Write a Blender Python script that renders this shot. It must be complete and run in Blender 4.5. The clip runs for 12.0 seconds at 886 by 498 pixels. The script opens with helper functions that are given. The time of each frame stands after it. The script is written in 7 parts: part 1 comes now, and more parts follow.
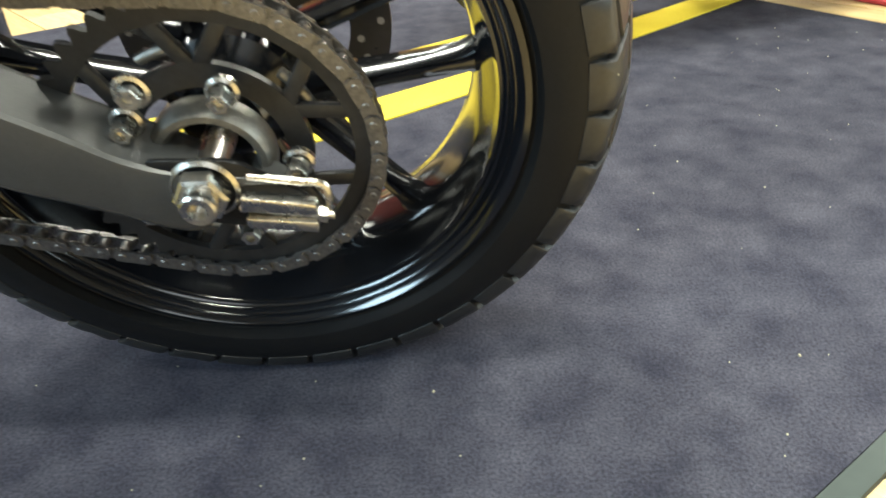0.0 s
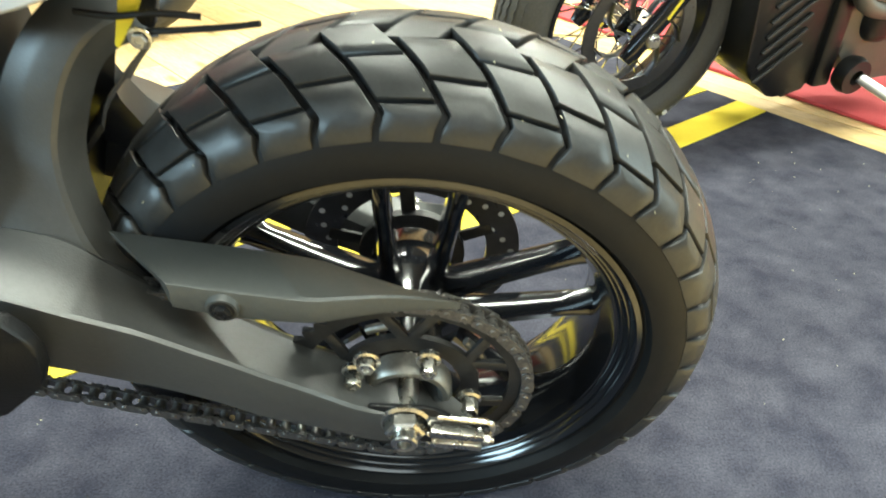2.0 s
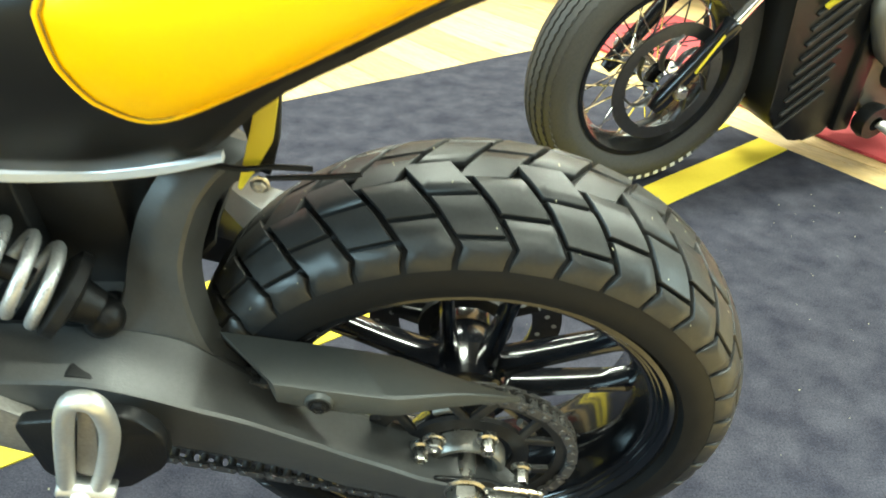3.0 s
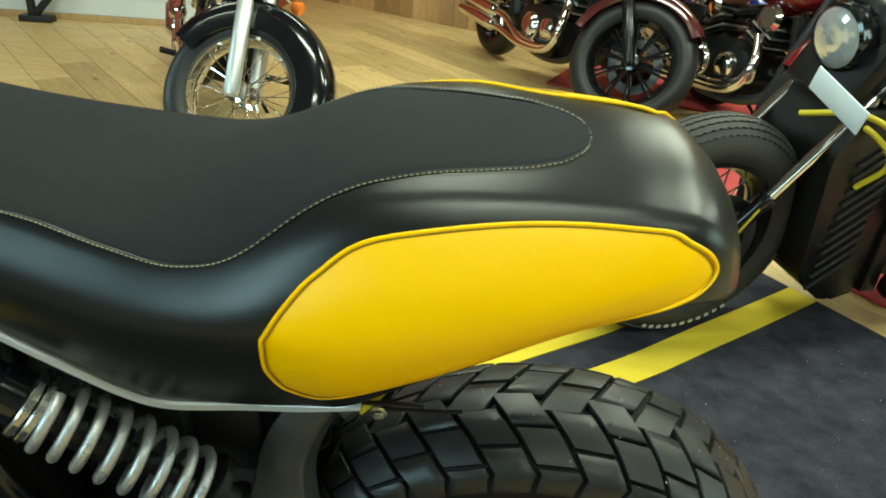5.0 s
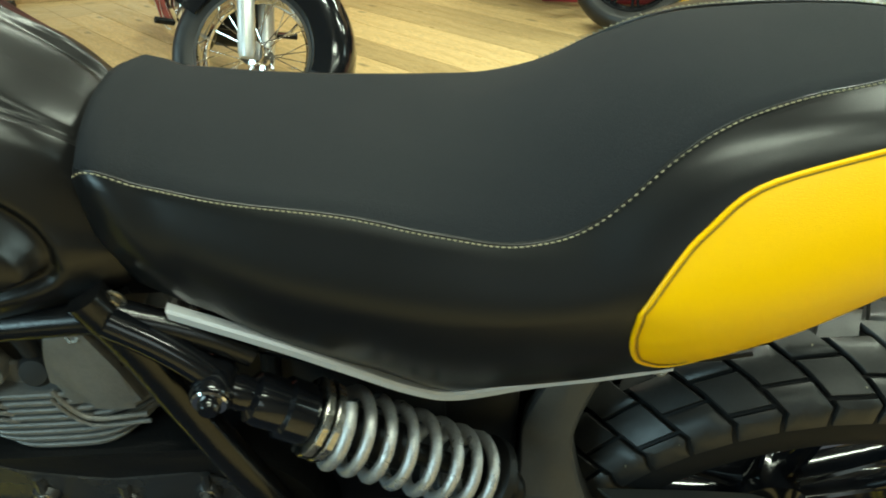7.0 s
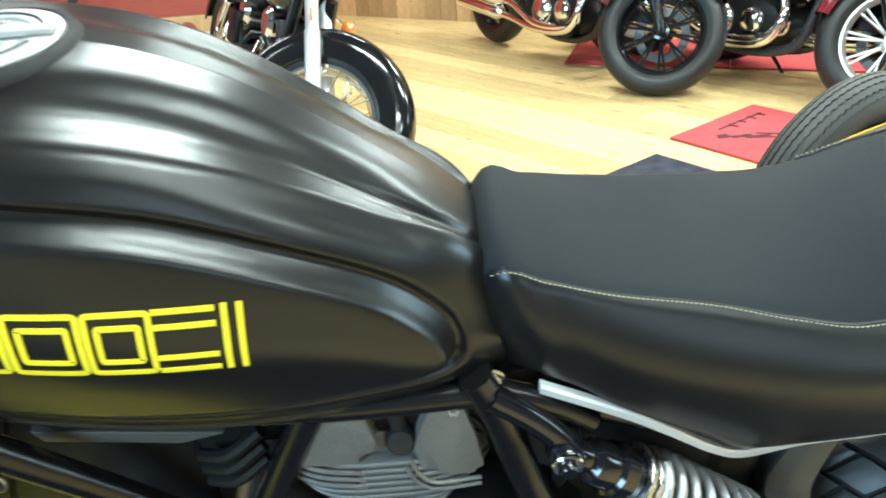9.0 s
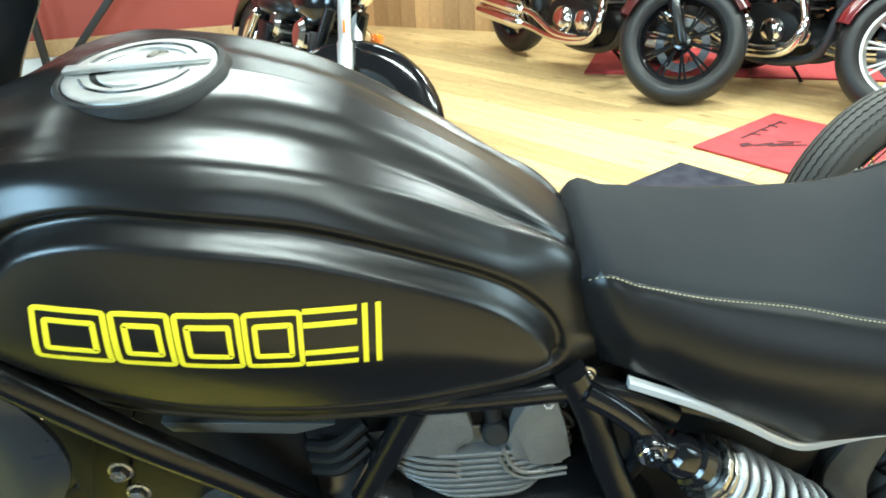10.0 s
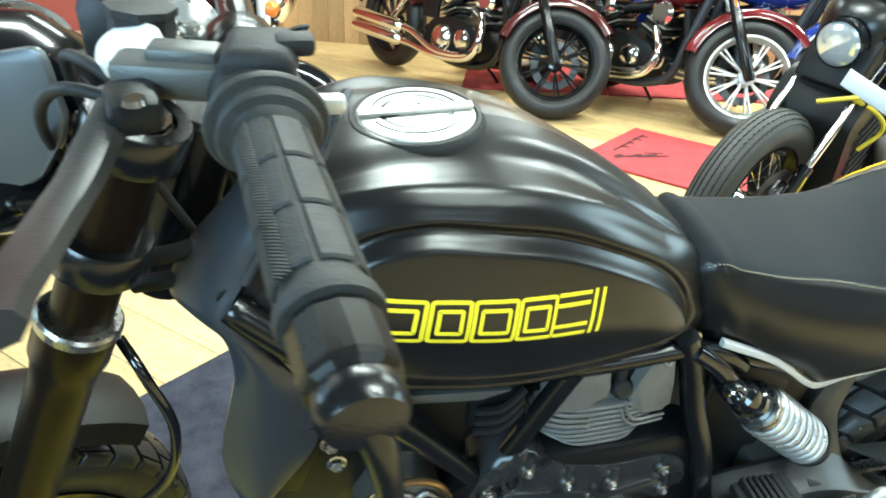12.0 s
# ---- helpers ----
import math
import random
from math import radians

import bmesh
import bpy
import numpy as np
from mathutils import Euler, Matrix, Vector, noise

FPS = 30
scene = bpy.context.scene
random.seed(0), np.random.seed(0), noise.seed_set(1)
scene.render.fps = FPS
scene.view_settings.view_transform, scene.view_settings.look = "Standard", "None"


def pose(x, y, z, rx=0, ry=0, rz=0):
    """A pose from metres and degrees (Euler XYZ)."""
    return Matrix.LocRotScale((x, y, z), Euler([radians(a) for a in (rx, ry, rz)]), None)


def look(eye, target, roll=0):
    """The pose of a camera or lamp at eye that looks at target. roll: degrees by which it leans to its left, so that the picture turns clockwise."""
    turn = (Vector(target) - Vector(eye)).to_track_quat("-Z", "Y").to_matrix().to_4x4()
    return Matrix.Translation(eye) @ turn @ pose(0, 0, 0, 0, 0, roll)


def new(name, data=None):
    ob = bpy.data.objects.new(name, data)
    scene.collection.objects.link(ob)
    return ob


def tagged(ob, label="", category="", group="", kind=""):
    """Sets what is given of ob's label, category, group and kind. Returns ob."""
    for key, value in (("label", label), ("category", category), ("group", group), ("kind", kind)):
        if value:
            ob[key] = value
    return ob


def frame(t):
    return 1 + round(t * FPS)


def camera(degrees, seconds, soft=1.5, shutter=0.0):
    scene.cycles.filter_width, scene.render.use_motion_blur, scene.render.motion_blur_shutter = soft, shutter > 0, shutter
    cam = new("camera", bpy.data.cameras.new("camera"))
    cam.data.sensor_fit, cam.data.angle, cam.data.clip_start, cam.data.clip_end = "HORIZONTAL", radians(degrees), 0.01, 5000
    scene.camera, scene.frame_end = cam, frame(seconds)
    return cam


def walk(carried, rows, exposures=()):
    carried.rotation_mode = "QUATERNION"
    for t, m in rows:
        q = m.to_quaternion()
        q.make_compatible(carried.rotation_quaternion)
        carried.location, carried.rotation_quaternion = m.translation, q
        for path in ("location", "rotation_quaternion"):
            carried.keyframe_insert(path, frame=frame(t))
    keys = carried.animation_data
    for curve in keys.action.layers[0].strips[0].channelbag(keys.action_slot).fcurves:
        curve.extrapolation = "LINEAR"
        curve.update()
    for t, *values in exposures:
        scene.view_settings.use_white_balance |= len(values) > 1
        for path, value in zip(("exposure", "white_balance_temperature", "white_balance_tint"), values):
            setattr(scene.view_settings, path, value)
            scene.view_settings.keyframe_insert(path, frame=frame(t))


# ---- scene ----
cam = camera(62.00, 12.0, soft=1.8, shutter=0.4)
PATH = [
    (0, (0.1568, -0.5932, 0.4988), (0.1620, 1.1023, -0.5619), -2.74),
    (0.5, (0.1149, -0.6317, 0.5600), (0.1303, 1.0787, -0.4766), -1.46),
    (1, (0.0770, -0.6512, 0.6184), (0.1267, 1.0749, -0.3908), -0.59),
    (1.5, (0.0397, -0.6453, 0.6947), (0.1015, 1.0675, -0.3361), -0.03),
    (2, (0.0181, -0.6381, 0.7771), (0.0592, 1.0519, -0.2916), 1.80),
    (2.5, (-0.0107, -0.6499, 0.8479), (0.0134, 1.0307, -0.2362), 2.92),
    (2.7, (-0.0219, -0.6550, 0.8732), (-0.0054, 1.0250, -0.2117), 2.42),
    (4.3, (-0.0629, -0.6971, 1.0857), (-0.1381, 1.0326, 0.0846), 3.77),
    (4.5, (-0.0735, -0.6980, 1.1037), (-0.1476, 1.0513, 0.1371), 4.68),
    (5, (-0.1107, -0.7111, 1.1167), (-0.1830, 1.0701, 0.2101), 4.39),
    (5.5, (-0.1551, -0.7194, 1.1027), (-0.2083, 1.0584, 0.1881), 1.69),
    (6, (-0.2299, -0.6946, 1.0859), (-0.3352, 1.0248, 0.0696), -0.81),
    (6.5, (-0.3079, -0.6479, 1.0889), (-0.3760, 1.0431, 0.0231), -2.20),
    (8.5, (-0.6144, -0.6824, 1.1576), (-0.4772, 1.0623, 0.1896), -2.65),
    (9, (-0.6838, -0.7058, 1.1860), (-0.6393, 1.0593, 0.2467), -3.44),
    (9.5, (-0.7410, -0.7339, 1.2076), (-0.7265, 1.0376, 0.2794), -4.36),
    (10, (-0.7674, -0.7524, 1.2168), (-0.7438, 1.0225, 0.2954), -3.71),
    (10.5, (-0.8396, -0.7878, 1.2277), (-0.7835, 0.9871, 0.3076), -4.57),
    (11, (-0.9686, -0.8475, 1.2638), (-0.6823, 0.8881, 0.3122), -2.15),
    (11.5, (-1.0672, -0.8704, 1.2907), (-0.6723, 0.8485, 0.3475), 0.09),
    (12, (-1.1472, -0.8647, 1.3048), (-0.6755, 0.8513, 0.3923), 1.21),
]
EXPOSURES = [(0.0, 0.3, 6600, 8), (1.0, 0.42, 6500, 5), (2.5, 0.58, 6500, 0), (4.3, -0.7, 6500, -12), (4.9, -1.0, 6700, -13), (6.5, -1.1, 6800, -12), (8.5, 0.0, 5750, 0), (12.0, -0.05, 5800, -1)]
walk(cam, [(t, look(eye, target, roll)) for t, eye, target, roll in PATH], EXPOSURES)


# ---- building helpers ----
def mesh_of(bm, name, smooth=35):
    me = bpy.data.meshes.new(name)
    bmesh.ops.recalc_face_normals(bm, faces=bm.faces)
    bm.to_mesh(me)
    bm.free()
    if smooth:
        me.shade_smooth()
        me.set_sharp_from_angle(angle=radians(smooth))
    return me


def part(name, bm, material, parent=None, label="", smooth=35, m=None):
    """Links a bmesh (or a finished mesh) as one object under a thing or a part."""
    me = mesh_of(bm, name, smooth) if isinstance(bm, bmesh.types.BMesh) else bm
    if material and not me.materials:
        me.materials.append(material)
    ob = new(name, me)
    ob.parent = parent
    if m is not None:
        ob.matrix_basis = m
    return tagged(ob, label)


def thing(name, label, category, m=None, group="", kind=""):
    ob = new(name)
    ob.empty_display_size = 0.1
    if m is not None:
        ob.matrix_basis = m
    return tagged(ob, label, category, group, kind)


def box(bm, cx, cy, cz, sx, sy, sz, bevel=0.0, rot=None, seg=2):
    m = Matrix.Translation((cx, cy, cz)) @ (rot or Matrix()) @ Matrix.Diagonal((sx, sy, sz, 1))
    got = bmesh.ops.create_cube(bm, size=1, matrix=m)
    if bevel:
        es = list({e for v in got["verts"] for e in v.link_edges})
        bmesh.ops.bevel(bm, geom=es, offset=bevel, segments=seg, affect="EDGES", profile=0.5)
    return bm


def boxm(*a, **k):
    return box(bmesh.new(), *a, **k)


def basis(axis):
    """A rotation that takes z to axis."""
    return Vector((0, 0, 1)).rotation_difference(Vector(axis)).to_matrix().to_4x4()


def lathe(bm, profile, centre=(0, 0, 0), axis=(0, 1, 0), seg=48, closed=False):
    """profile: (radius, along) pairs, turned about axis through centre."""
    m = Matrix.Translation(centre) @ basis(axis)
    rings = []
    for r, a in profile:
        if r < 1e-6:
            rings.append([bm.verts.new(m @ Vector((0, 0, a)))])
        else:
            rings.append([bm.verts.new(m @ Vector((r * math.cos(2 * math.pi * k / seg), r * math.sin(2 * math.pi * k / seg), a))) for k in range(seg)])
    pairs = list(zip(rings, rings[1:])) + ([(rings[-1], rings[0])] if closed else [])
    for p, q in pairs:
        for k in range(seg):
            k2 = (k + 1) % seg
            if len(p) == 1 and len(q) == 1:
                continue
            if len(p) == 1:
                bm.faces.new((p[0], q[k], q[k2]))
            elif len(q) == 1:
                bm.faces.new((p[k], q[0], p[k2]))
            else:
                bm.faces.new((p[k], q[k], q[k2], p[k2]))
    return bm


def lathem(*a, **k):
    return lathe(bmesh.new(), *a, **k)


def rod(bm, a, b, r, seg=12, cap=0.15):
    """A solid rod from a to b with slightly rounded ends."""
    a, b = Vector(a), Vector(b)
    d = (b - a).length
    c = min(r * cap, d * 0.2)
    return lathe(bm, [(0, 0), (r - c, 0), (r, c), (r, d - c), (r - c, d), (0, d)], a, (b - a).normalized(), seg)


def rodm(*a, **k):
    return rod(bmesh.new(), *a, **k)


def smooth_path(points, n=8):
    """A Catmull-Rom line through the points."""
    p = [Vector(q) for q in points]
    p = [2 * p[0] - p[1]] + p + [2 * p[-1] - p[-2]]
    out = []
    for i in range(1, len(p) - 2):
        for k in range(n):
            t = k / n
            a, b, c, d = p[i - 1 : i + 3]
            out.append(0.5 * (2 * b + (c - a) * t + (2 * a - 5 * b + 4 * c - d) * t * t + (3 * b - a - 3 * c + d) * t**3))
    return out + [p[-2]]


def sweep(bm, points, radius, seg=10, n=8, flat=None, up=(0, 0, 1), caps=True, closed=False):
    """A tube along a smooth line. radius: a number or one per given point; flat: (half width, half height) for a strip."""
    line = smooth_path(points, n) if n else [Vector(q) for q in points]
    rings = []
    normal = None
    for i, c in enumerate(line):
        d = (line[min(i + 1, len(line) - 1)] - line[max(i - 1, 0)])
        if closed:
            d = line[(i + 1) % len(line)] - line[i - 1]
        d.normalize()
        if flat:
            side = d.cross(Vector(up)).normalized()
        elif normal is None:
            side = d.cross(Vector(up) if abs(d.dot(Vector(up))) < 0.95 else Vector((1, 0, 0))).normalized()
        else:
            side = (normal - d * normal.dot(d)).normalized()
        normal = side
        top = side.cross(d)
        if isinstance(radius, (int, float)):
            r = radius
        else:
            s = i / (len(line) - 1) * (len(radius) - 1)
            j = min(int(s), len(radius) - 2)
            r = radius[j] + (radius[j + 1] - radius[j]) * (s - j)
        w, h = (flat[0], flat[1]) if flat else (r, r)
        rings.append([bm.verts.new(c + side * w * math.cos(2 * math.pi * k / seg) + top * h * math.sin(2 * math.pi * k / seg)) for k in range(seg)])
    for p, q in list(zip(rings, rings[1:])) + ([(rings[-1], rings[0])] if closed else []):
        for k in range(seg):
            k2 = (k + 1) % seg
            bm.faces.new((p[k], q[k], q[k2], p[k2]))
    if caps and not closed:
        bm.faces.new(rings[0])
        bm.faces.new(rings[-1][::-1])
    return bm


def sweepm(*a, **k):
    return sweep(bmesh.new(), *a, **k)


def grid(bm, rows, close_u=False, caps=False):
    """Skins rows of points, all of one length."""
    vs = [[bm.verts.new(p) for p in r] for r in rows]
    for a, b in zip(vs, vs[1:]):
        n = len(a)
        for k in range(n if close_u else n - 1):
            bm.faces.new((a[k], b[k], b[(k + 1) % n], a[(k + 1) % n]))
    if caps:
        bm.faces.new(vs[0])
        bm.faces.new(vs[-1][::-1])
    return bm


def plate(bm, outline, y0, y1, bevel=0.0, seg=2):
    """A flat plate: an outline in x and z, from y0 to y1."""
    a = [bm.verts.new((x, y0, z)) for x, z in outline]
    b = [bm.verts.new((x, y1, z)) for x, z in outline]
    fs = [bm.faces.new(a), bm.faces.new(b[::-1])]
    n = len(a)
    for k in range(n):
        fs.append(bm.faces.new((a[k], b[k], b[(k + 1) % n], a[(k + 1) % n])))
    if bevel:
        es = list({e for f in fs[:2] for e in f.edges})
        bmesh.ops.bevel(bm, geom=es, offset=bevel, segments=seg, affect="EDGES", profile=0.5)
    return bm


def platem(*a, **k):
    return plate(bmesh.new(), *a, **k)


def rounded(points, radius, n=4):
    """Rounds the corners of an outline in the plane."""
    out = []
    c = len(points)
    for i in range(c):
        a, b, d = (Vector(points[j % c]) for j in (i - 1, i, i + 1))
        r = min(radius, (a - b).length * 0.45, (d - b).length * 0.45)
        p, q = b + (a - b).normalized() * r, b + (d - b).normalized() * r
        for k in range(n + 1):
            t = k / n
            out.append(tuple((1 - t) ** 2 * p + 2 * t * (1 - t) * b + t * t * q))
    return out


def lerp(x, xs, ys):
    return float(np.interp(x, xs, ys))


def curve_of(xs, ys):
    """A smooth function through the points (monotone in x)."""
    xs, ys = np.array(xs, float), np.array(ys, float)
    h = np.diff(xs)
    d = np.diff(ys) / h
    m = np.concatenate([[d[0]], (d[:-1] * h[1:] + d[1:] * h[:-1]) / (h[1:] + h[:-1]), [d[-1]]])

    def f(x):
        x = min(max(x, xs[0]), xs[-1])
        i = min(int(np.searchsorted(xs, x, "right")) - 1, len(h) - 1)
        t = (x - xs[i]) / h[i]
        return float((2 * t**3 - 3 * t**2 + 1) * ys[i] + (t**3 - 2 * t**2 + t) * h[i] * m[i] + (-2 * t**3 + 3 * t**2) * ys[i + 1] + (t**3 - t**2) * h[i] * m[i + 1])

    return f


def hexbolt(bm, c, axis, r, h, seg=6):
    """A flanged bolt head that stands on c."""
    lathe(bm, [(0, 0), (r * 1.45, 0), (r * 1.45, h * 0.22), (r * 1.1, h * 0.3)], c, axis, 20)
    lathe(bm, [(r, h * 0.25), (r, h * 0.9), (r * 0.88, h), (r * 0.5, h), (r * 0.42, h * 0.8), (0, h * 0.78)], c, axis, seg)
    return bm


# ---- light ----
world = bpy.data.worlds.new("world")
scene.world = world
world.use_nodes = True
sky = world.node_tree.nodes.new("ShaderNodeTexSky")
sky.sky_type, sky.sun_disc = "NISHITA", False
sky.sun_elevation, sky.sun_rotation = radians(35), radians(200)
world.node_tree.links.new(sky.outputs[0], world.node_tree.nodes["Background"].inputs[0])
world.node_tree.nodes["Background"].inputs[1].default_value = 0.1


def area_lamp(name, eye, target, sx, sy, watts, colour):
    data = bpy.data.lights.new(name, "AREA")
    data.shape, data.size, data.size_y, data.energy, data.color = "RECTANGLE", sx, sy, watts, colour
    ob = new(name, data)
    ob.matrix_basis = look(eye, target)
    return ob


# rows of ceiling tubes over the hall, and the daylight of the shop windows behind and to the left of the camera
for lx, ly, watts in ((-3.2, 1.2, 25), (-0.6, 1.2, 120), (2.0, 1.2, 130), (-3.2, 3.8, 25), (-0.6, 3.8, 75), (2.0, 3.8, 195), (4.6, 2.5, 190), (0.4, -1.9, 35), (0.1, -0.9, 85), (1.9, -1.8, 50)):
    area_lamp("ceiling_tube_light", (lx, ly, 3.12), (lx + 0.001, ly, 0), 1.25, 0.16, watts, (0.97, 1.0, 0.90))
area_lamp("window_daylight", (-3.4, -2.7, 2.0), (-0.3, 0.0, 0.6), 1.7, 1.5, 200, (0.58, 0.82, 1.0))
area_lamp("west_window_daylight", (-5.05, 1.3, 1.8), (-0.3, 0.1, 0.7), 2.0, 1.5, 130, (0.60, 0.82, 1.0))
area_lamp("shop_window_daylight", (0.6, -3.85, 1.9), (0.2, 0.3, 0.5), 1.7, 1.3, 25, (0.82, 0.92, 1.0))
area_lamp("east_window_daylight", (6.0, -0.3, 2.0), (0.0, 0.2, 0.8), 2.8, 1.9, 185, (0.78, 0.96, 1.0))


# ---- materials ----
def material(name, colour, rough=0.5, metal=0.0, second=None, scale=8.0, mix=0.5, grain=0.0, grain_scale=200.0, bump=0.0, bump_scale=150.0, rough_var=0.1, coat=0.0, island=0.0, spec=0.5, stretch=(1, 1, 1), detail=4.0, sharp=0.25, knots=0.0):
    """A procedural surface: two colours mixed by large noise, fine grain, varied gloss and fine relief."""
    m = bpy.data.materials.new(name)
    m.use_nodes = True
    nt = m.node_tree
    b = nt.nodes["Principled BSDF"]
    link = nt.links.new

    def node(kind, **values):
        n = nt.nodes.new("ShaderNode" + kind)
        for k, v in values.items():
            n.inputs[k].default_value = v
        return n

    at = node("TexCoord")
    mp = node("Mapping", Scale=stretch)
    link(at.outputs["Object"], mp.inputs["Vector"])
    big = node("TexNoise", Scale=scale, Detail=detail, Roughness=0.6)
    fine = node("TexNoise", Scale=grain_scale, Detail=3.0, Roughness=0.65)
    link(mp.outputs[0], big.inputs["Vector"])
    link(mp.outputs[0], fine.inputs["Vector"])
    ramp = node("MapRange", **{"From Min": 0.5 - sharp, "From Max": 0.5 + sharp})
    link(big.outputs["Fac"], ramp.inputs["Value"])
    second = second or tuple(c * 0.8 for c in colour)
    mixer = nt.nodes.new("ShaderNodeMix")
    mixer.data_type = "RGBA"
    mixer.inputs[6].default_value, mixer.inputs[7].default_value = (*colour, 1), (*second, 1)
    fac = node("Math", **{})
    fac.operation = "MULTIPLY"
    fac.inputs[1].default_value = mix
    link(ramp.outputs[0], fac.inputs[0])
    link(fac.outputs[0], mixer.inputs[0])
    out = mixer.outputs[2]
    if grain or island:
        hsv = nt.nodes.new("ShaderNodeHueSaturation")
        val = node("MapRange", **{"From Min": 0.3, "From Max": 0.7, "To Min": 1 - grain, "To Max": 1 + grain})
        link(fine.outputs["Fac"], val.inputs["Value"])
        link(out, hsv.inputs["Color"])
        if island:
            info = nt.nodes.new("ShaderNodeObjectInfo")
            isl = node("MapRange", **{"To Min": 1 - island, "To Max": 1 + island})
            link(info.outputs["Random"], isl.inputs["Value"])
            times = nt.nodes.new("ShaderNodeMath")
            times.operation = "MULTIPLY"
            link(val.outputs[0], times.inputs[0])
            link(isl.outputs[0], times.inputs[1])
            link(times.outputs[0], hsv.inputs["Value"])
        else:
            link(val.outputs[0], hsv.inputs["Value"])
        out = hsv.outputs[0]
    if knots:
        # dark knots and stains here and there
        cell = node("TexVoronoi", Scale=knots)
        wob = node("Mapping", Scale=(stretch[0], stretch[1] ** 0.5, stretch[2] ** 0.5))
        link(at.outputs["Object"], wob.inputs["Vector"])
        link(wob.outputs[0], cell.inputs["Vector"])
        dark = node("MapRange", **{"From Min": 0.04, "From Max": 0.13, "To Min": 0.35, "To Max": 1.0})
        link(cell.outputs["Distance"], dark.inputs["Value"])
        stain = nt.nodes.new("ShaderNodeHueSaturation")
        link(dark.outputs[0], stain.inputs["Value"])
        link(out, stain.inputs["Color"])
        out = stain.outputs[0]
    link(out, b.inputs["Base Color"])
    rr = node("MapRange", **{"From Min": 0.3, "From Max": 0.7, "To Min": max(0.02, rough - rough_var), "To Max": min(1, rough + rough_var)})
    link(big.outputs["Fac"], rr.inputs["Value"])
    link(rr.outputs[0], b.inputs["Roughness"])
    b.inputs["Metallic"].default_value = metal
    b.inputs["Specular IOR Level"].default_value = spec
    b.inputs["Coat Weight"].default_value = coat
    b.inputs["Coat Roughness"].default_value = 0.08
    if bump:
        rel = node("TexNoise", Scale=bump_scale, Detail=3.0)
        link(mp.outputs[0], rel.inputs["Vector"])
        bp = node("Bump", Strength=bump, Distance=0.002)
        link(rel.outputs["Fac"], bp.inputs["Height"])
        link(bp.outputs[0], b.inputs["Normal"])
    return m


RUBBER = material("tyre_rubber", (0.0115, 0.0113, 0.011), 0.43, second=(0.019, 0.0185, 0.0178), spec=0.45, scale=14, grain=0.25, grain_scale=260, bump=0.10, bump_scale=900, rough_var=0.12)
# smooth black sidewall, darkened in colour for the shade on its sideways face
SIDEWALL = material("shaded_sidewall_rubber", (0.0055, 0.0055, 0.006), 0.50, second=(0.009, 0.0088, 0.0085), spec=0.14, scale=11, grain=0.2, grain_scale=260, bump=0.08, bump_scale=900, rough_var=0.12)
GRIP_RUBBER = material("grip_rubber", (0.022, 0.0225, 0.022), 0.55, second=(0.032, 0.032, 0.030), scale=30, grain=0.2, bump=0.3, bump_scale=700, spec=0.35)
RUBBER_OLD = material("old_rubber", (0.035, 0.034, 0.032), 0.62, second=(0.05, 0.045, 0.04), scale=9, grain=0.2, bump=0.2, bump_scale=300)
GLOSS_BLACK = material("gloss_black_paint", (0.004, 0.0045, 0.006), 0.14, second=(0.006, 0.0065, 0.008), coat=0.25, rough_var=0.04, spec=0.45)
SATIN_BLACK = material("satin_black_paint", (0.005, 0.0048, 0.005), 0.29, second=(0.008, 0.0077, 0.0077), scale=3, bump=0.04, bump_scale=900, rough_var=0.02, spec=0.45)
FRAME_BLACK = material("frame_black_paint", (0.005, 0.005, 0.0055), 0.21, spec=0.45, bump=0.1, bump_scale=500, rough_var=0.06)
PLASTIC = material("dark_grey_plastic", (0.014, 0.014, 0.0145), 0.48, second=(0.020, 0.020, 0.0195), spec=0.25, bump=0.3, bump_scale=900, grain=0.1, rough_var=0.06)
ARM_GREY = material("painted_grey_aluminium", (0.045, 0.0455, 0.045), 0.36, second=(0.053, 0.0525, 0.051), scale=5, metal=0.2, bump=0.15, bump_scale=700, grain=0.08, rough_var=0.06)
SHROUD = material("satin_dark_grey_shroud", (0.024, 0.027, 0.033), 0.30, second=(0.029, 0.032, 0.038), spec=0.5, bump=0.1, bump_scale=800, rough_var=0.05)
STEEL = material("zinc_steel", (0.55, 0.53, 0.48), 0.28, metal=1.0, second=(0.42, 0.41, 0.40), scale=60, grain=0.15, rough_var=0.12)
ALLOY = material("cast_alloy", (0.36, 0.34, 0.31), 0.42, metal=0.8, second=(0.28, 0.27, 0.25), scale=30, bump=0.3, bump_scale=500, grain=0.15)
HEAD_GREY = material("grey_engine_casting", (0.165, 0.16, 0.15), 0.5, metal=0.3, second=(0.13, 0.127, 0.12), scale=25, bump=0.4, bump_scale=600, grain=0.12)
SPRING = material("silver_spring_paint", (0.50, 0.50, 0.50), 0.32, metal=0.72, second=(0.43, 0.43, 0.43), scale=30, grain=0.2, grain_scale=500, bump=0.3, bump_scale=700)
CHROME = material("chrome", (0.82, 0.81, 0.80), 0.07, metal=1.0, second=(0.75, 0.74, 0.73), rough_var=0.04)
CHAIN_STEEL = material("oiled_chain_steel", (0.20, 0.19, 0.18), 0.36, metal=0.85, second=(0.09, 0.085, 0.08), scale=80, grain=0.3, rough_var=0.15)
SPROCKET = material("black_sprocket_steel", (0.02, 0.02, 0.021), 0.45, metal=0.5, second=(0.035, 0.033, 0.032), scale=40, grain=0.2)
DISC_STEEL = material("brake_disc_steel", (0.10, 0.10, 0.105), 0.35, metal=0.9, second=(0.06, 0.06, 0.062), scale=60)
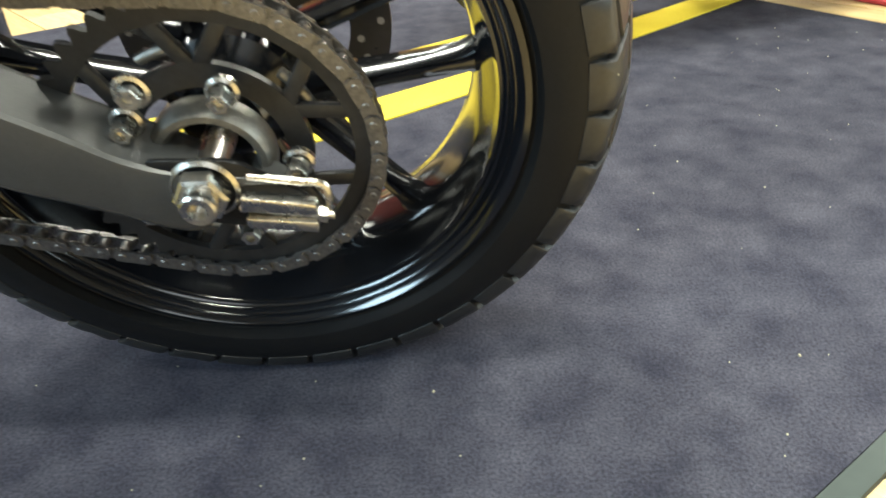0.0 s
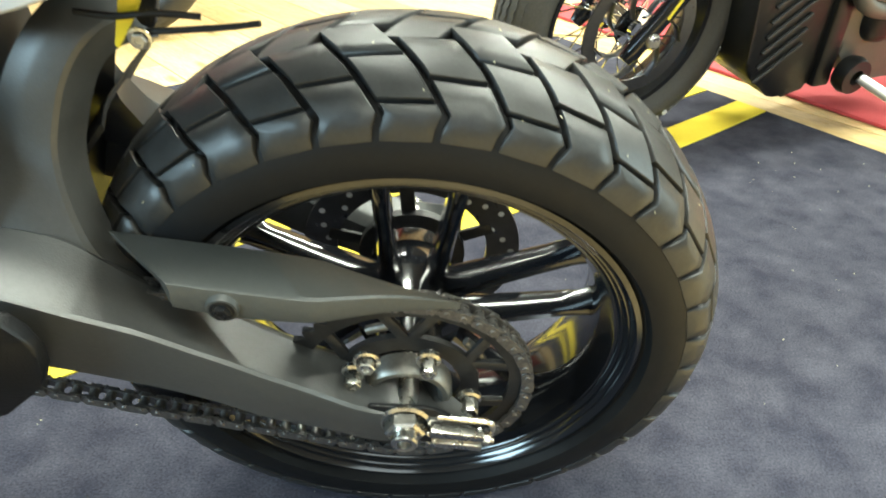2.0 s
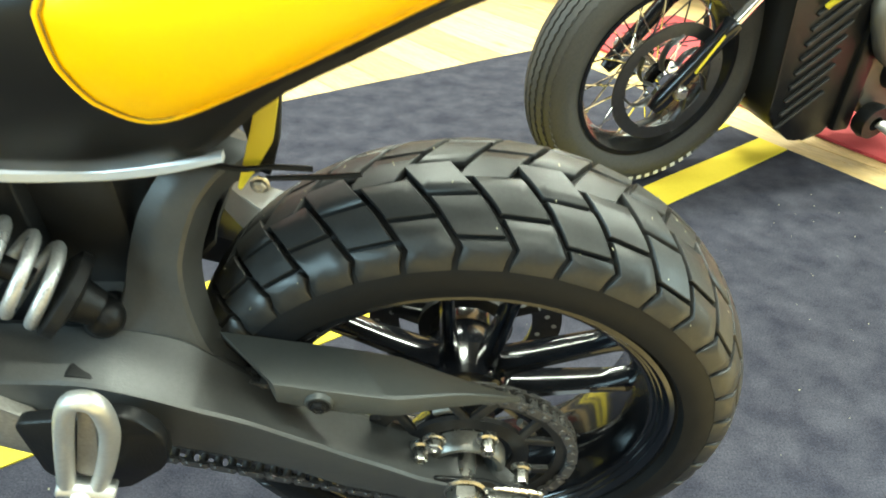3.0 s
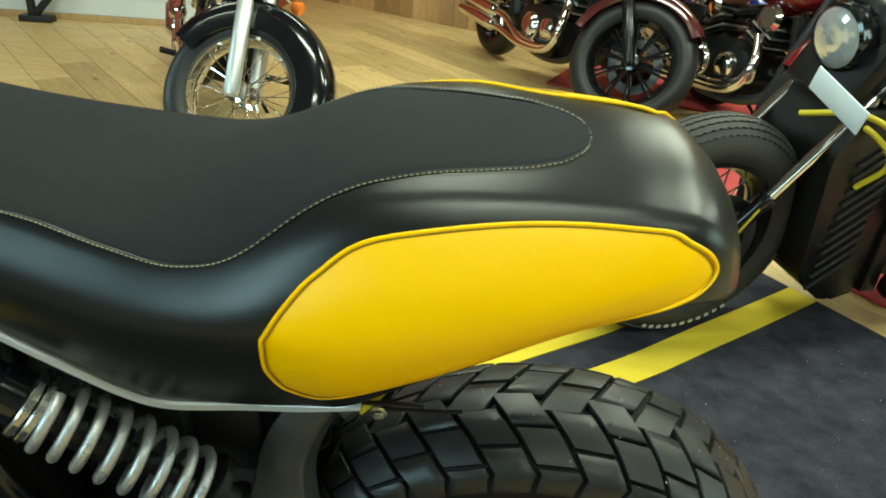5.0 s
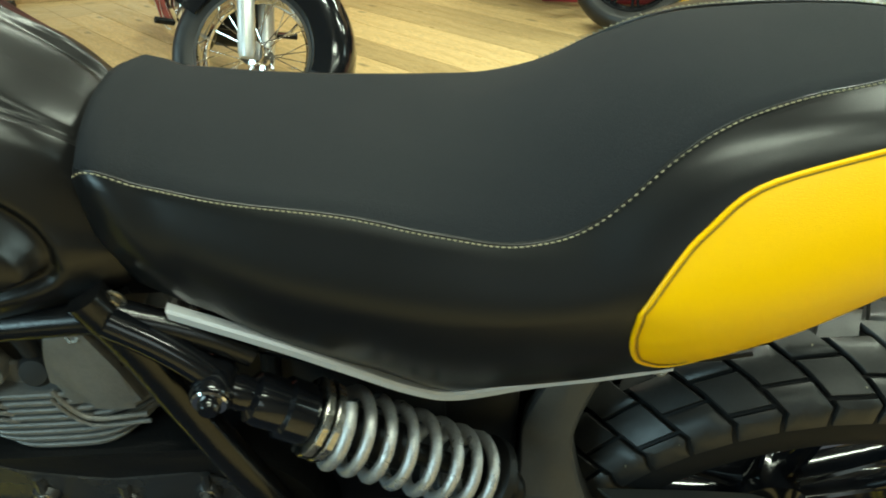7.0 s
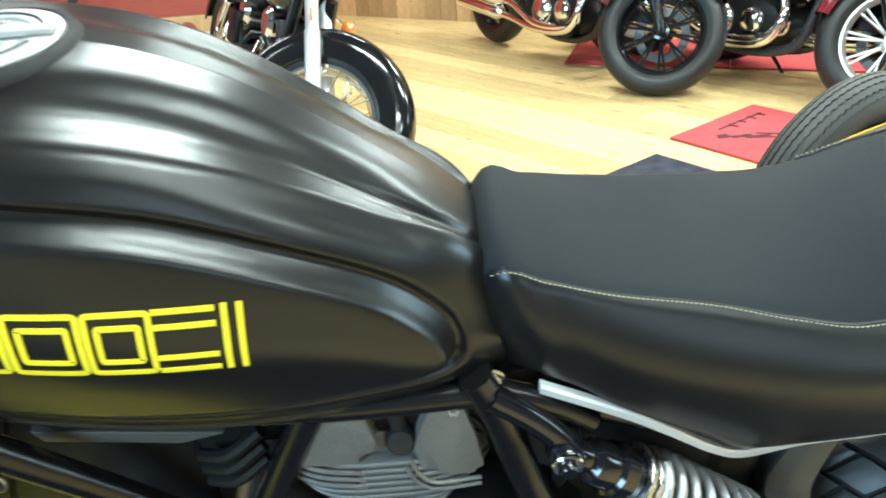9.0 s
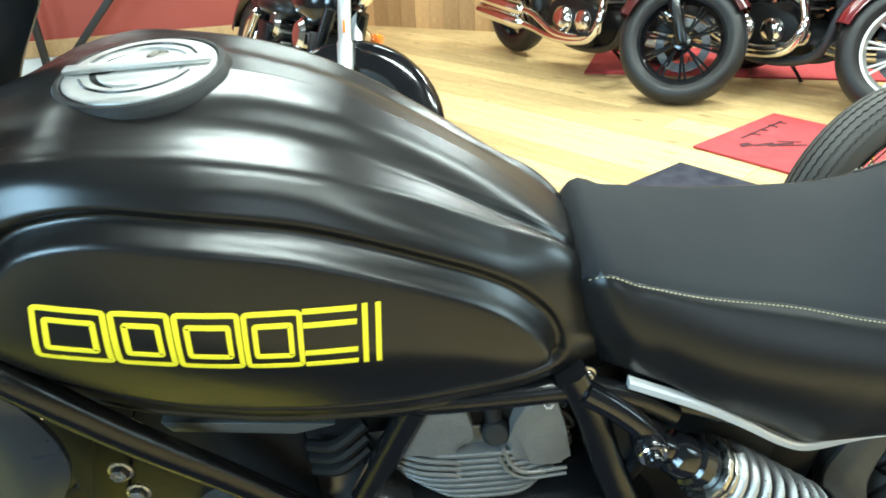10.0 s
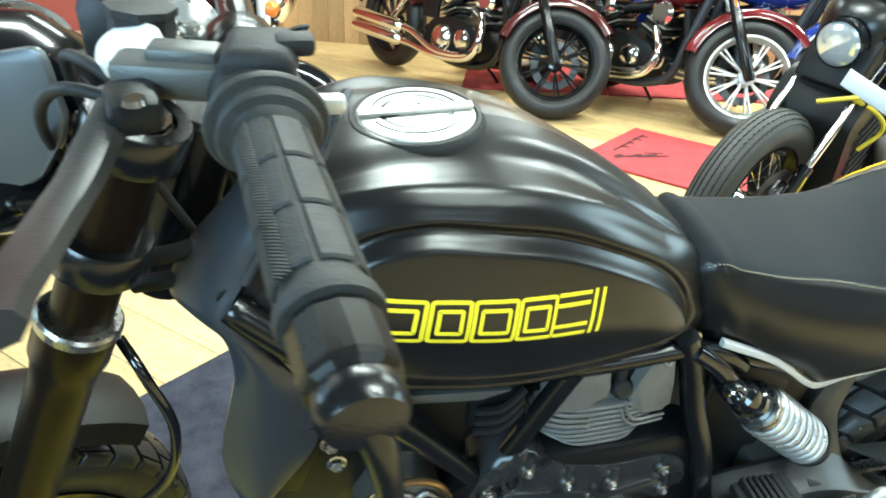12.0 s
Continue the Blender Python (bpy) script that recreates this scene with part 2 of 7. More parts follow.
LEATHER = material("black_seat_leather", (0.007, 0.0070, 0.0074), 0.31, second=(0.009, 0.0088, 0.009), scale=5, bump=0.07, bump_scale=1100, rough_var=0.03, grain=0.1, grain_scale=900, spec=0.36)
SEAT_TOP = material("charcoal_grip_seat_cover", (0.0148, 0.0163, 0.0190), 0.78, second=(0.0168, 0.0186, 0.0215), spec=0.15, scale=6, bump=0.4, bump_scale=1500, rough_var=0.05, grain=0.12, grain_scale=1200)
YELLOW_LEATHER = material("yellow_leather", (0.90, 0.52, 0.001), 0.36, spec=0.3, second=(0.86, 0.47, 0.001), scale=6, mix=0.6, bump=0.2, bump_scale=1100, rough_var=0.06)
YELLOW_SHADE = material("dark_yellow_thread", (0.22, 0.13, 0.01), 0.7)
THREAD = material("grey_thread", (0.36, 0.33, 0.22), 0.8)
TRIM_GREY = material("light_grey_trim", (0.66, 0.67, 0.68), 0.35, metal=0.3, second=(0.5, 0.5, 0.51), rough_var=0.05)
YELLOW_PAINT = material("yellow_decal", (0.80, 0.66, 0.02), 0.4, second=(0.74, 0.62, 0.02), rough_var=0.04)
CAP_ALLOY = material("brushed_fuel_cap", (0.70, 0.70, 0.68), 0.42, metal=0.85, second=(0.58, 0.58, 0.57), scale=20, stretch=(1, 12, 12), grain=0.1)
CARPET = material("dark_blue_grey_carpet", (0.024, 0.024, 0.035), 0.95, second=(0.055, 0.054, 0.069), scale=13, mix=1.0, detail=11, sharp=0.17, grain=0.45, grain_scale=300, bump=0.7, bump_scale=900, rough_var=0.02, spec=0.1)
CARPET_YELLOW = material("yellow_carpet_stripe", (0.74, 0.56, 0.05), 0.85, second=(0.66, 0.50, 0.05), scale=9, grain=0.12, grain_scale=420, bump=0.5, bump_scale=520, spec=0.2)
CARPET_EDGE = material("dark_green_carpet_binding", (0.03, 0.04, 0.035), 0.8)
RED_MAT = material("red_mat", (0.42, 0.045, 0.05), 0.85, second=(0.34, 0.035, 0.04), scale=8, grain=0.15, grain_scale=300, bump=0.5, bump_scale=400)
MAT_PRINT = material("dark_mat_print", (0.06, 0.012, 0.015), 0.85)
WOOD_FLOOR = material("pine_floor_board", (0.62, 0.45, 0.22), 0.36, second=(0.48, 0.32, 0.13), scale=3.0, mix=0.85, grain=0.28, grain_scale=26, bump=0.12, bump_scale=60, island=0.22, knots=2.2, stretch=(1, 9, 9), rough_var=0.1)
WOOD_WALL = material("pine_wall_board", (0.52, 0.34, 0.16), 0.55, second=(0.36, 0.21, 0.09), scale=2.5, mix=0.7, grain=0.2, grain_scale=24, bump=0.15, bump_scale=50, island=0.3, stretch=(9, 9, 1))
RED_WALL = material("red_painted_wall", (0.30, 0.055, 0.035), 0.6, second=(0.25, 0.045, 0.03), scale=3, bump=0.15, bump_scale=60)
WHITE_PAINT = material("white_painted_board", (0.70, 0.72, 0.72), 0.45, second=(0.62, 0.64, 0.64), scale=4)
DARK_CEILING = material("dark_ceiling_paint", (0.13, 0.12, 0.11), 0.9, second=(0.10, 0.095, 0.09), scale=2)
DULL_WALL = material("dull_plaster", (0.17, 0.15, 0.13), 0.85, second=(0.13, 0.12, 0.10), scale=2, bump=0.2, bump_scale=80)
STEEL_DARK = material("dark_steel_stand", (0.03, 0.028, 0.027), 0.5, metal=0.4)
RED_PAINT = material("dark_red_paint", (0.14, 0.008, 0.012), 0.12, second=(0.10, 0.006, 0.009), coat=0.7, rough_var=0.03)
MAROON = material("maroon_paint", (0.07, 0.012, 0.012), 0.15, second=(0.05, 0.009, 0.009), coat=0.6)
BLUE_PAINT = material("blue_paint", (0.01, 0.03, 0.22), 0.15, coat=0.6)
WHITE_GLOSS = material("white_gloss_paint", (0.75, 0.74, 0.7), 0.2, coat=0.4)
TAN = material("tan_leather", (0.36, 0.16, 0.06), 0.5, second=(0.28, 0.12, 0.045), bump=0.2, bump_scale=500)
ORANGE = material("orange_lens", (0.85, 0.20, 0.02), 0.15, coat=0.5)
LENS = material("headlight_lens", (0.55, 0.60, 0.63), 0.06, metal=0.6, second=(0.8, 0.83, 0.85), scale=60, coat=0.8, rough_var=0.04)
PAPER = material("white_paper_tag", (0.72, 0.78, 0.86), 0.7)
CAST_GREY = material("grey_cast_alloy_paint", (0.085, 0.086, 0.082), 0.42, second=(0.11, 0.11, 0.105), scale=20, metal=0.4, bump=0.2, bump_scale=500, rough_var=0.06)
BAR_END = material("satin_dark_metal", (0.045, 0.045, 0.044), 0.30, second=(0.034, 0.034, 0.033), scale=30, metal=0.9, rough_var=0.06)
# grey plate, its colour lifted to carry the window daylight it reflects
BOARD_GREY = material("daylit_grey_plate_paint", (0.085, 0.092, 0.10), 0.34, second=(0.075, 0.081, 0.088), metal=0.2, bump=0.08, bump_scale=600, rough_var=0.05)
DULL_ALLOY = material("dull_cast_alloy", (0.20, 0.19, 0.17), 0.40, metal=0.8, second=(0.14, 0.135, 0.125), scale=30, bump=0.3, bump_scale=500, grain=0.15)
GUARD_GREY = material("grey_moulded_plastic", (0.034, 0.036, 0.034), 0.46, second=(0.042, 0.043, 0.041), spec=0.4, bump=0.25, bump_scale=800, grain=0.08, rough_var=0.05)
LEVER_BLACK = material("satin_black_lever_paint", (0.020, 0.020, 0.020), 0.36, second=(0.030, 0.029, 0.028), scale=20, metal=0.3, bump=0.15, bump_scale=500, rough_var=0.06)
CASE_BLACK = material("satin_black_casting", (0.026, 0.026, 0.027), 0.24, second=(0.034, 0.034, 0.034), scale=14, spec=0.5, metal=0.15, bump=0.2, bump_scale=600, rough_var=0.08)
BRONZE = material("bronze_trim", (0.30, 0.19, 0.09), 0.30, metal=0.9, second=(0.24, 0.15, 0.07), rough_var=0.06)
FORK_GOLD = material("dark_bronze_fork", (0.020, 0.0125, 0.007), 0.30, metal=0.8, second=(0.026, 0.016, 0.009), rough_var=0.06)
YELLOW_HOSE = material("yellow_hose", (0.62, 0.50, 0.03), 0.4)
BEIGE_CASE = material("grey_beige_engine", (0.12, 0.11, 0.095), 0.5, metal=0.5, bump=0.3, bump_scale=300)
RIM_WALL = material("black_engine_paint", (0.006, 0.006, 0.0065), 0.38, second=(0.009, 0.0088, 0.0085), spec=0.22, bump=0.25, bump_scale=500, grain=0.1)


# ---- the hall ----
def slab(name, x0, x1, y0, y1, z0, z1, mat, label, category):
    ob = part(name, boxm((x0 + x1) / 2, (y0 + y1) / 2, (z0 + z1) / 2, x1 - x0, y1 - y0, z1 - z0), mat, smooth=0)
    return tagged(ob, label, category, kind="structure")


X0, X1, Y0, Y1, TOP = -5.2, 6.2, -4.0, 6.9, 3.3
slab("ground", X0 - 0.3, X1 + 0.3, Y0 - 0.3, Y1 + 0.3, -0.3, -0.024, STEEL_DARK, "dark concrete base under the wooden floor boards", "ground")
slab("ceiling", X0 - 0.2, X1 + 0.2, Y0 - 0.2, Y1 + 0.2, TOP, TOP + 0.2, DARK_CEILING, "dark painted showroom ceiling", "ceiling")
slab("wall_south", X0 - 0.2, X1 + 0.2, Y0 - 0.2, Y0, -0.02, TOP, DULL_WALL, "dull brown plastered wall with a bare surface", "wall")
slab("wall_east", X1, X1 + 0.2, Y0, Y1, -0.02, TOP, DULL_WALL, "dull brown plastered wall with a bare surface", "wall")
slab("wall_west", X0 - 0.2, X0, Y0, Y1, -0.02, TOP, DULL_WALL, "dull brown plastered wall with a bare surface", "wall")
slab("wall_north", X0 - 0.2, X1 + 0.2, Y1, Y1 + 0.2, -0.02, TOP, DULL_WALL, "dull brown plastered wall with a bare surface", "wall")

# carpet: a long rectangle set askew, with two yellow stripes down its middle
CA = radians(36.0)
CD, CN = Vector((math.cos(CA), math.sin(CA), 0)), Vector((-math.sin(CA), math.cos(CA), 0))


def on_carpet(d, n, z=0.0):
    return CD * d + CN * n + Vector((0, 0, z))


def carpet_strip(name, d0, d1, n0, n1, z0, z1, mat, label, category, wave=0.0, drift=0.0):
    """A strip of carpet with slightly uneven edges, drifting sideways towards its end."""
    bm = bmesh.new()
    rows = []
    count = 60
    for k in range(count + 1):
        d = d0 + (d1 - d0) * k / count
        bend = drift * max(0.0, min(1.0, (d - 0.85) / 0.75))
        w0, w1 = (bend + wave * noise.noise((d * 3.1, n0 * 7, 0.3)), bend + wave * noise.noise((d * 3.1, n1 * 7, 0.7)))
        rows.append([on_carpet(d, n0 + w0, z0), on_carpet(d, n0 + w0, z1), on_carpet(d, n1 + w1, z1), on_carpet(d, n1 + w1, z0)])
    grid(bm, rows, close_u=True, caps=True)
    return tagged(part(name, bm, mat, smooth=0), label, category, kind="structure")


carpet_strip("carpet", -3.2, 1.605, -0.43, 1.63, -0.02, 0.0, CARPET, "dark blue-grey showroom carpet under the motorcycles", "carpet", 0.006)
for n0, n1 in ((0.478, 0.576), (0.684, 0.783)):
    carpet_strip("carpet_stripe", -3.19, 1.598, n0, n1, -0.002, 0.0032, CARPET_YELLOW, "yellow stripe inlaid along the dark carpet", "carpet stripe", 0.004, 0.045)
carpet_strip("carpet_binding", -3.2, 1.6, -0.452, -0.43, -0.02, 0.001, CARPET_EDGE, "dark green binding along the carpet edge", "trim", 0.004)

# floor boards, running with the carpet
floor = thing("floor", "honey-coloured pine floor boards, worn and knotty", "floor", kind="structure")
BW, BL = 0.185, 2.4
plank_bm = bmesh.new()
box(plank_bm, 0, 0, -0.021, BL - 0.003, BW - 0.003, 0.022, bevel=0.0012, seg=1)
plank = mesh_of(plank_bm, "floor_board", 0)
plank.materials.append(WOOD_FLOOR)
FA = radians(-49)
FM = Matrix.Rotation(FA, 4, "Z")


# the red wall behind the bikes: base strip, white board, timber rail, red paint above
def along(name, origin, angle, d0, d1, n0, n1, z0, z1, mat, label, category):
    """A straight run of wall or trim: d along it, n behind its face."""
    turn = Matrix.Rotation(radians(angle), 4, "Z")
    c = Vector((*origin, 0)) + turn @ Vector(((d0 + d1) / 2, (n0 + n1) / 2, (z0 + z1) / 2))
    bm = boxm(*c, d1 - d0, n1 - n0, z1 - z0, bevel=0.004, rot=turn)
    return tagged(part(name, bm, mat, smooth=0), label, category, kind="structure")


RW, RA = (-3.15, 4.57), 5.0
along("wall_red", RW, RA, -2.1, 1.25, 0.04, 0.20, -0.02, TOP, RED_WALL, "red painted showroom wall above a white skirting", "wall")
along("baseboard", RW, RA, -2.1, 1.25, 0.0, 0.037, -0.01, 0.032, WOOD_WALL, "narrow pine strip at the foot of the wall", "baseboard")
along("skirting_board", RW, RA, -2.1, 1.25, 0.010, 0.0375, 0.033, 0.190, WHITE_PAINT, "tall white painted skirting board", "baseboard")
along("dado_rail", RW, RA, -2.1, 1.25, -0.005, 0.0375, 0.191, 0.300, WOOD_WALL, "pine rail above the white skirting board", "trim")
along("wall_red_return", (-1.92, 4.87), 90, 0.0, 1.9, 0.0, 0.14, -0.02, TOP, RED_WALL, "red painted end wall beside the pine boards", "wall")
BO, BA = (-0.40, 5.55), -31.5
board_wall = thing("wall_boards", "upright pine boards of mixed light and dark tones", "wall", kind="structure")


# ---- the main motorcycle: x to its tail, y to its far side, z up in its own leaning plane ----
LEAN_M = Matrix.Translation((0, 0, 0.308)) @ Matrix.Rotation(radians(12.0), 4, "X") @ Matrix.Translation((0, 0, -0.315))
bike = thing("motorcycle", "black scrambler motorcycle with yellow side panels leaning on its stand", "motorcycle", LEAN_M)


def tyre_profile(half, crown, radius, bead_r, bead_y, n=15):
    """Half widths and radii from one bead over the crown to the other."""
    pts = [(bead_r, -bead_y), (bead_r + 0.012, -bead_y - 0.006)]
    side_r = radius - crown
    pts += [(side_r - 0.012, -half + 0.001), (side_r, -half - 0.001)]
    for k in range(1, n):
        a = math.pi * k / n
        pts.append((side_r + crown * math.sin(a) ** 0.85, -half * math.cos(a)))
    pts += [(side_r, half + 0.001), (side_r - 0.012, half - 0.001), (bead_r + 0.012, bead_y + 0.006), (bead_r, bead_y)]
    return pts


def crown_point(half, crown, radius, s, lift):
    """A point of the crown: s from -1 (near shoulder) to 1; lift outward. Gives (radius, y)."""
    a = math.pi * (s + 1) / 2
    r, y = radius - crown + crown * math.sin(a) ** 0.85, -half * math.cos(a)
    b = a + 1e-3
    r2, y2 = radius - crown + crown * math.sin(b) ** 0.85, -half * math.cos(b)
    dr, dy = r2 - r, y2 - y
    length = math.hypot(dr, dy)
    return r + lift * dy / length, y - lift * dr / length


def tread_mesh(half, crown, radius, outline, depth):
    """One raised tread block: an outline of (turn, s) laid on the crown."""
    bm = bmesh.new()
    cu = sum(p[0] for p in outline) / len(outline)
    cs = sum(p[1] for p in outline) / len(outline)

    def at(u, s, lift):
        # the shoulder blocks run out flush with the sidewall
        lift *= lerp(abs(s), [0.64, 0.81], [1.0, 0.12])
        r, y = crown_point(half, crown, radius, s, lift)
        return Vector((r * math.sin(u), y, r * math.cos(u)))

    fine = []
    for k in range(len(outline)):
        a, b = outline[k], outline[(k + 1) % len(outline)]
        m = 3 if abs(a[1] - b[1]) > 0.12 else 1
        fine += [(a[0] + (b[0] - a[0]) * i / m, a[1] + (b[1] - a[1]) * i / m) for i in range(m)]
    low = [bm.verts.new(at(u, s, -0.001)) for u, s in fine]
    edge = [bm.verts.new(at(u, s, depth - 0.0012)) for u, s in fine]
    top = [bm.verts.new(at(cu + (u - cu) * 0.95, cs + (s - cs) * 0.95, depth)) for u, s in fine]
    inner = [bm.verts.new(at(cu + (u - cu) * 0.45, cs + (s - cs) * 0.45, depth)) for u, s in fine]
    n = len(fine)
    for p, q in ((low, edge), (edge, top), (top, inner)):
        for k in range(n):
            bm.faces.new((p[k], p[(k + 1) % n], q[(k + 1) % n], q[k]))
    bm.faces.new(inner)
    return mesh_of(bm, "tread_block", 50)


def tread(tyre, half, crown, radius, count, depth, material, phase=0.0):
    """Slanted bands of tread blocks, cut across at staggered places, interlocking over the middle."""
    w = 2 * math.pi / count
    g = 0.032
    at_s = [-0.12, 0.0, 0.30, 0.62, 0.72, 0.90]
    turn = [-0.59, -0.50, -0.235, -0.01, -0.055, -0.08]
    for sign in (-1, 1):
        o = phase if sign < 0 else phase + 0.5 * w
        for band, cuts in ((0, ((0.81, 0.56), (0.53, 0.23), (0.20, -0.08))), (1, ((0.81, 0.40), (0.37, 0.07)))):
            for s1, s0 in cuts:
                levels = [s0] + [s for s in (0.0, 0.30, 0.62, 0.72) if s0 + 0.03 < s < s1 - 0.03] + [s1]
                right = [(o + (band * 0.5 + 0.5 - g + lerp(s, at_s, turn)) * w, sign * s) for s in levels]
                left = [(o + (band * 0.5 + g + lerp(s, at_s, turn)) * w, sign * s) for s in levels]
                me = tread_mesh(half, crown, radius, right + left[::-1], depth)
                me.materials.append(material)
                for k in range(count):
                    part("tread_block", me, None, tyre, m=tyre_turn(k * w))


def tyre_turn(a):
    return Matrix.Rotation(a, 4, "Y")


def rear_wheel(bike):
    rim = thing("rear_wheel", "", "", Matrix.Translation((0, 0, 0.315)))
    rim.parent = bike
    tyre = part("tyre", lathem(tyre_profile(0.088, 0.058, 0.3072, 0.222, 0.070, 22), seg=120), SIDEWALL, rim, "black block-tread rear tyre")
    tread(tyre, 0.088, 0.058, 0.3072, 19, 0.0075, RUBBER, radians(-3.4))
    flecks = bmesh.new()
    rng = random.Random(11)
    for k in range(70):
        u, sp = rng.uniform(-2.6, 1.9), rng.uniform(-0.72, 0.60)
        r, y = crown_point(0.088, 0.058, 0.3072, sp, 0.0077)
        box(flecks, r * math.sin(u), y, r * math.cos(u), rng.uniform(0.0006, 0.0013), rng.uniform(0.0006, 0.0032), 0.0004, rot=Matrix.Rotation(u, 4, "Y") @ Matrix.Rotation(rng.uniform(-0.6, 0.6), 4, "Z"))
    tagged(part("tread_flecks", flecks, THREAD, tyre, smooth=0), kind="stuff")
    # a thin raised line on the sidewall and the rim itself
    part("sidewall_ring", lathem([(0.243, -0.0795), (0.2445, -0.0815), (0.246, -0.0812)], seg=120), RUBBER, tyre)
    prof = [(0.229, -0.074), (0.2295, -0.078), (0.2245, -0.079), (0.2200, -0.0742), (0.2192, -0.0718), (0.2178, -0.0722), (0.2150, -0.0688), (0.2142, -0.0662), (0.2128, -0.0667), (0.2100, -0.0645), (0.2092, -0.0620), (0.2065, -0.062), (0.204, -0.052), (0.1965, -0.040), (0.192, -0.020), (0.1915, 0.0),
            (0.192, 0.020), (0.1965, 0.040), (0.204, 0.052), (0.2065, 0.062), (0.213, 0.066), (0.219, 0.073), (0.2245, 0.079), (0.2295, 0.078), (0.229, 0.074), (0.221, 0.066), (0.212, 0.05), (0.206, 0.0), (0.212, -0.05), (0.221, -0.066)]
    part("rim", lathem(prof, seg=120, closed=True), GLOSS_BLACK, rim, "gloss black cast rim")
    for k in range(5):
        for side in (-1, 1):
            a = radians(72 * k + 14.5)
            bm = bmesh.new()
            u = Vector((math.cos(a), 0, math.sin(a)))
            v = Vector((-math.sin(a), 0, math.cos(a)))
            rows = []
            for t in np.linspace(0, 1, 9):
                r = 0.046 + (0.196 - 0.046) * t
                off = side * (0.023 + 0.018 * t)
                hw, hy = 0.0085 + 0.003 * abs(2 * t - 1) ** 2 + (0.006 if t > 0.95 else 0), 0.019 - 0.006 * t
                c = u * r + v * off
                ring = [(-1, -0.5), (-0.6, -1), (-0.25, -0.8), (0.25, -0.8), (0.6, -1), (1, -0.5), (1, 0.6), (0.5, 1), (-0.5, 1), (-1, 0.6)]
                rows.append([c + v * hw * p + Vector((0, hy * q - 0.004, 0)) for p, q in ring])
            grid(bm, rows, close_u=True, caps=True)
            part("spoke", bm, GLOSS_BLACK, rim, smooth=40)
    part("hub", lathem([(0, -0.075), (0.030, -0.075), (0.034, -0.070), (0.034, -0.045), (0.052, -0.035), (0.055, 0.0), (0.050, 0.04), (0.036, 0.06), (0.034, 0.09), (0, 0.09)], seg=40), GLOSS_BLACK, rim)
    # brake disc on the far side, drilled
    disc = lathem([(0.1225, 0.078), (0.1225, 0.083), (0.085, 0.083), (0.085, 0.078)], seg=96, closed=True)
    d_ob = part("brake_disc", disc, DISC_STEEL, rim, "drilled steel brake disc")
    holes = bmesh.new()
    for k in range(36):
        a = 2 * math.pi * k / 36
        r = (0.113, 0.104, 0.095)[k % 3]
        lathe(holes, [(0, 0), (0.0034, 0), (0.0034, -0.0006), (0, -0.0006)], (r * math.cos(a), 0.0779, r * math.sin(a)), (0, 1, 0), 10)
    part("drilled_holes", holes, TRIM_GREY, d_ob)
    carrier = bmesh.new()
    lathe(carrier, [(0.045, 0.066), (0.060, 0.070), (0.060, 0.080), (0.045, 0.080)], seg=40, closed=True)
    for k in range(5):
        a = 2 * math.pi * (k + 0.3) / 5
        box(carrier, 0.076 * math.cos(a), 0.079, 0.076 * math.sin(a), 0.040, 0.005, 0.016, bevel=0.002, rot=Matrix.Rotation(-a, 4, "Y"))
    part("disc_carrier", carrier, SPROCKET, d_ob)
    return rim


rear = rear_wheel(bike)


# ---- seat ----
SX = [-0.668, -0.655, -0.61, -0.56, -0.46, -0.395, -0.335, -0.29, -0.25, -0.21, -0.15, -0.09, -0.03, 0.03, 0.070, 0.095, 0.109, 0.116]
seat_zc = curve_of(SX, [0.925, 0.948, 0.942, 0.927, 0.908, 0.902, 0.908, 0.923, 0.939, 0.951, 0.957, 0.9585, 0.9575, 0.954, 0.945, 0.921, 0.897, 0.872])
seat_yb = curve_of(SX, [0.060, 0.071, 0.079, 0.085, 0.094, 0.106, 0.114, 0.113, 0.109, 0.104, 0.101, 0.096, 0.091, 0.088, 0.082, 0.068, 0.045, 0.018])
seat_zb = curve_of(SX, [0.915, 0.933, 0.928, 0.917, 0.899, 0.886, 0.879, 0.888, 0.910, 0.931, 0.945, 0.949, 0.948, 0.943, 0.931, 0.905, 0.882, 0.864])
seat_ym = curve_of(SX, [0.080, 0.092, 0.102, 0.112, 0.130, 0.140, 0.147, 0.151, 0.153, 0.152, 0.146, 0.136, 0.124, 0.112, 0.100, 0.082, 0.055, 0.022])
seat_zm = curve_of(SX, [0.870, 0.872, 0.868, 0.858, 0.838, 0.830, 0.832, 0.838, 0.845, 0.850, 0.860, 0.870, 0.878, 0.882, 0.882, 0.874, 0.864, 0.855])
seat_yd = curve_of(SX, [0.080, 0.091, 0.102, 0.108, 0.106, 0.095, 0.082, 0.081, 0.089, 0.108, 0.127, 0.122, 0.109, 0.094, 0.080, 0.062, 0.042, 0.018])
seat_zd = curve_of(SX, [0.838, 0.835, 0.823, 0.804, 0.747, 0.692, 0.676, 0.678, 0.693, 0.722, 0.782, 0.814, 0.840, 0.860, 0.868, 0.864, 0.856, 0.850])


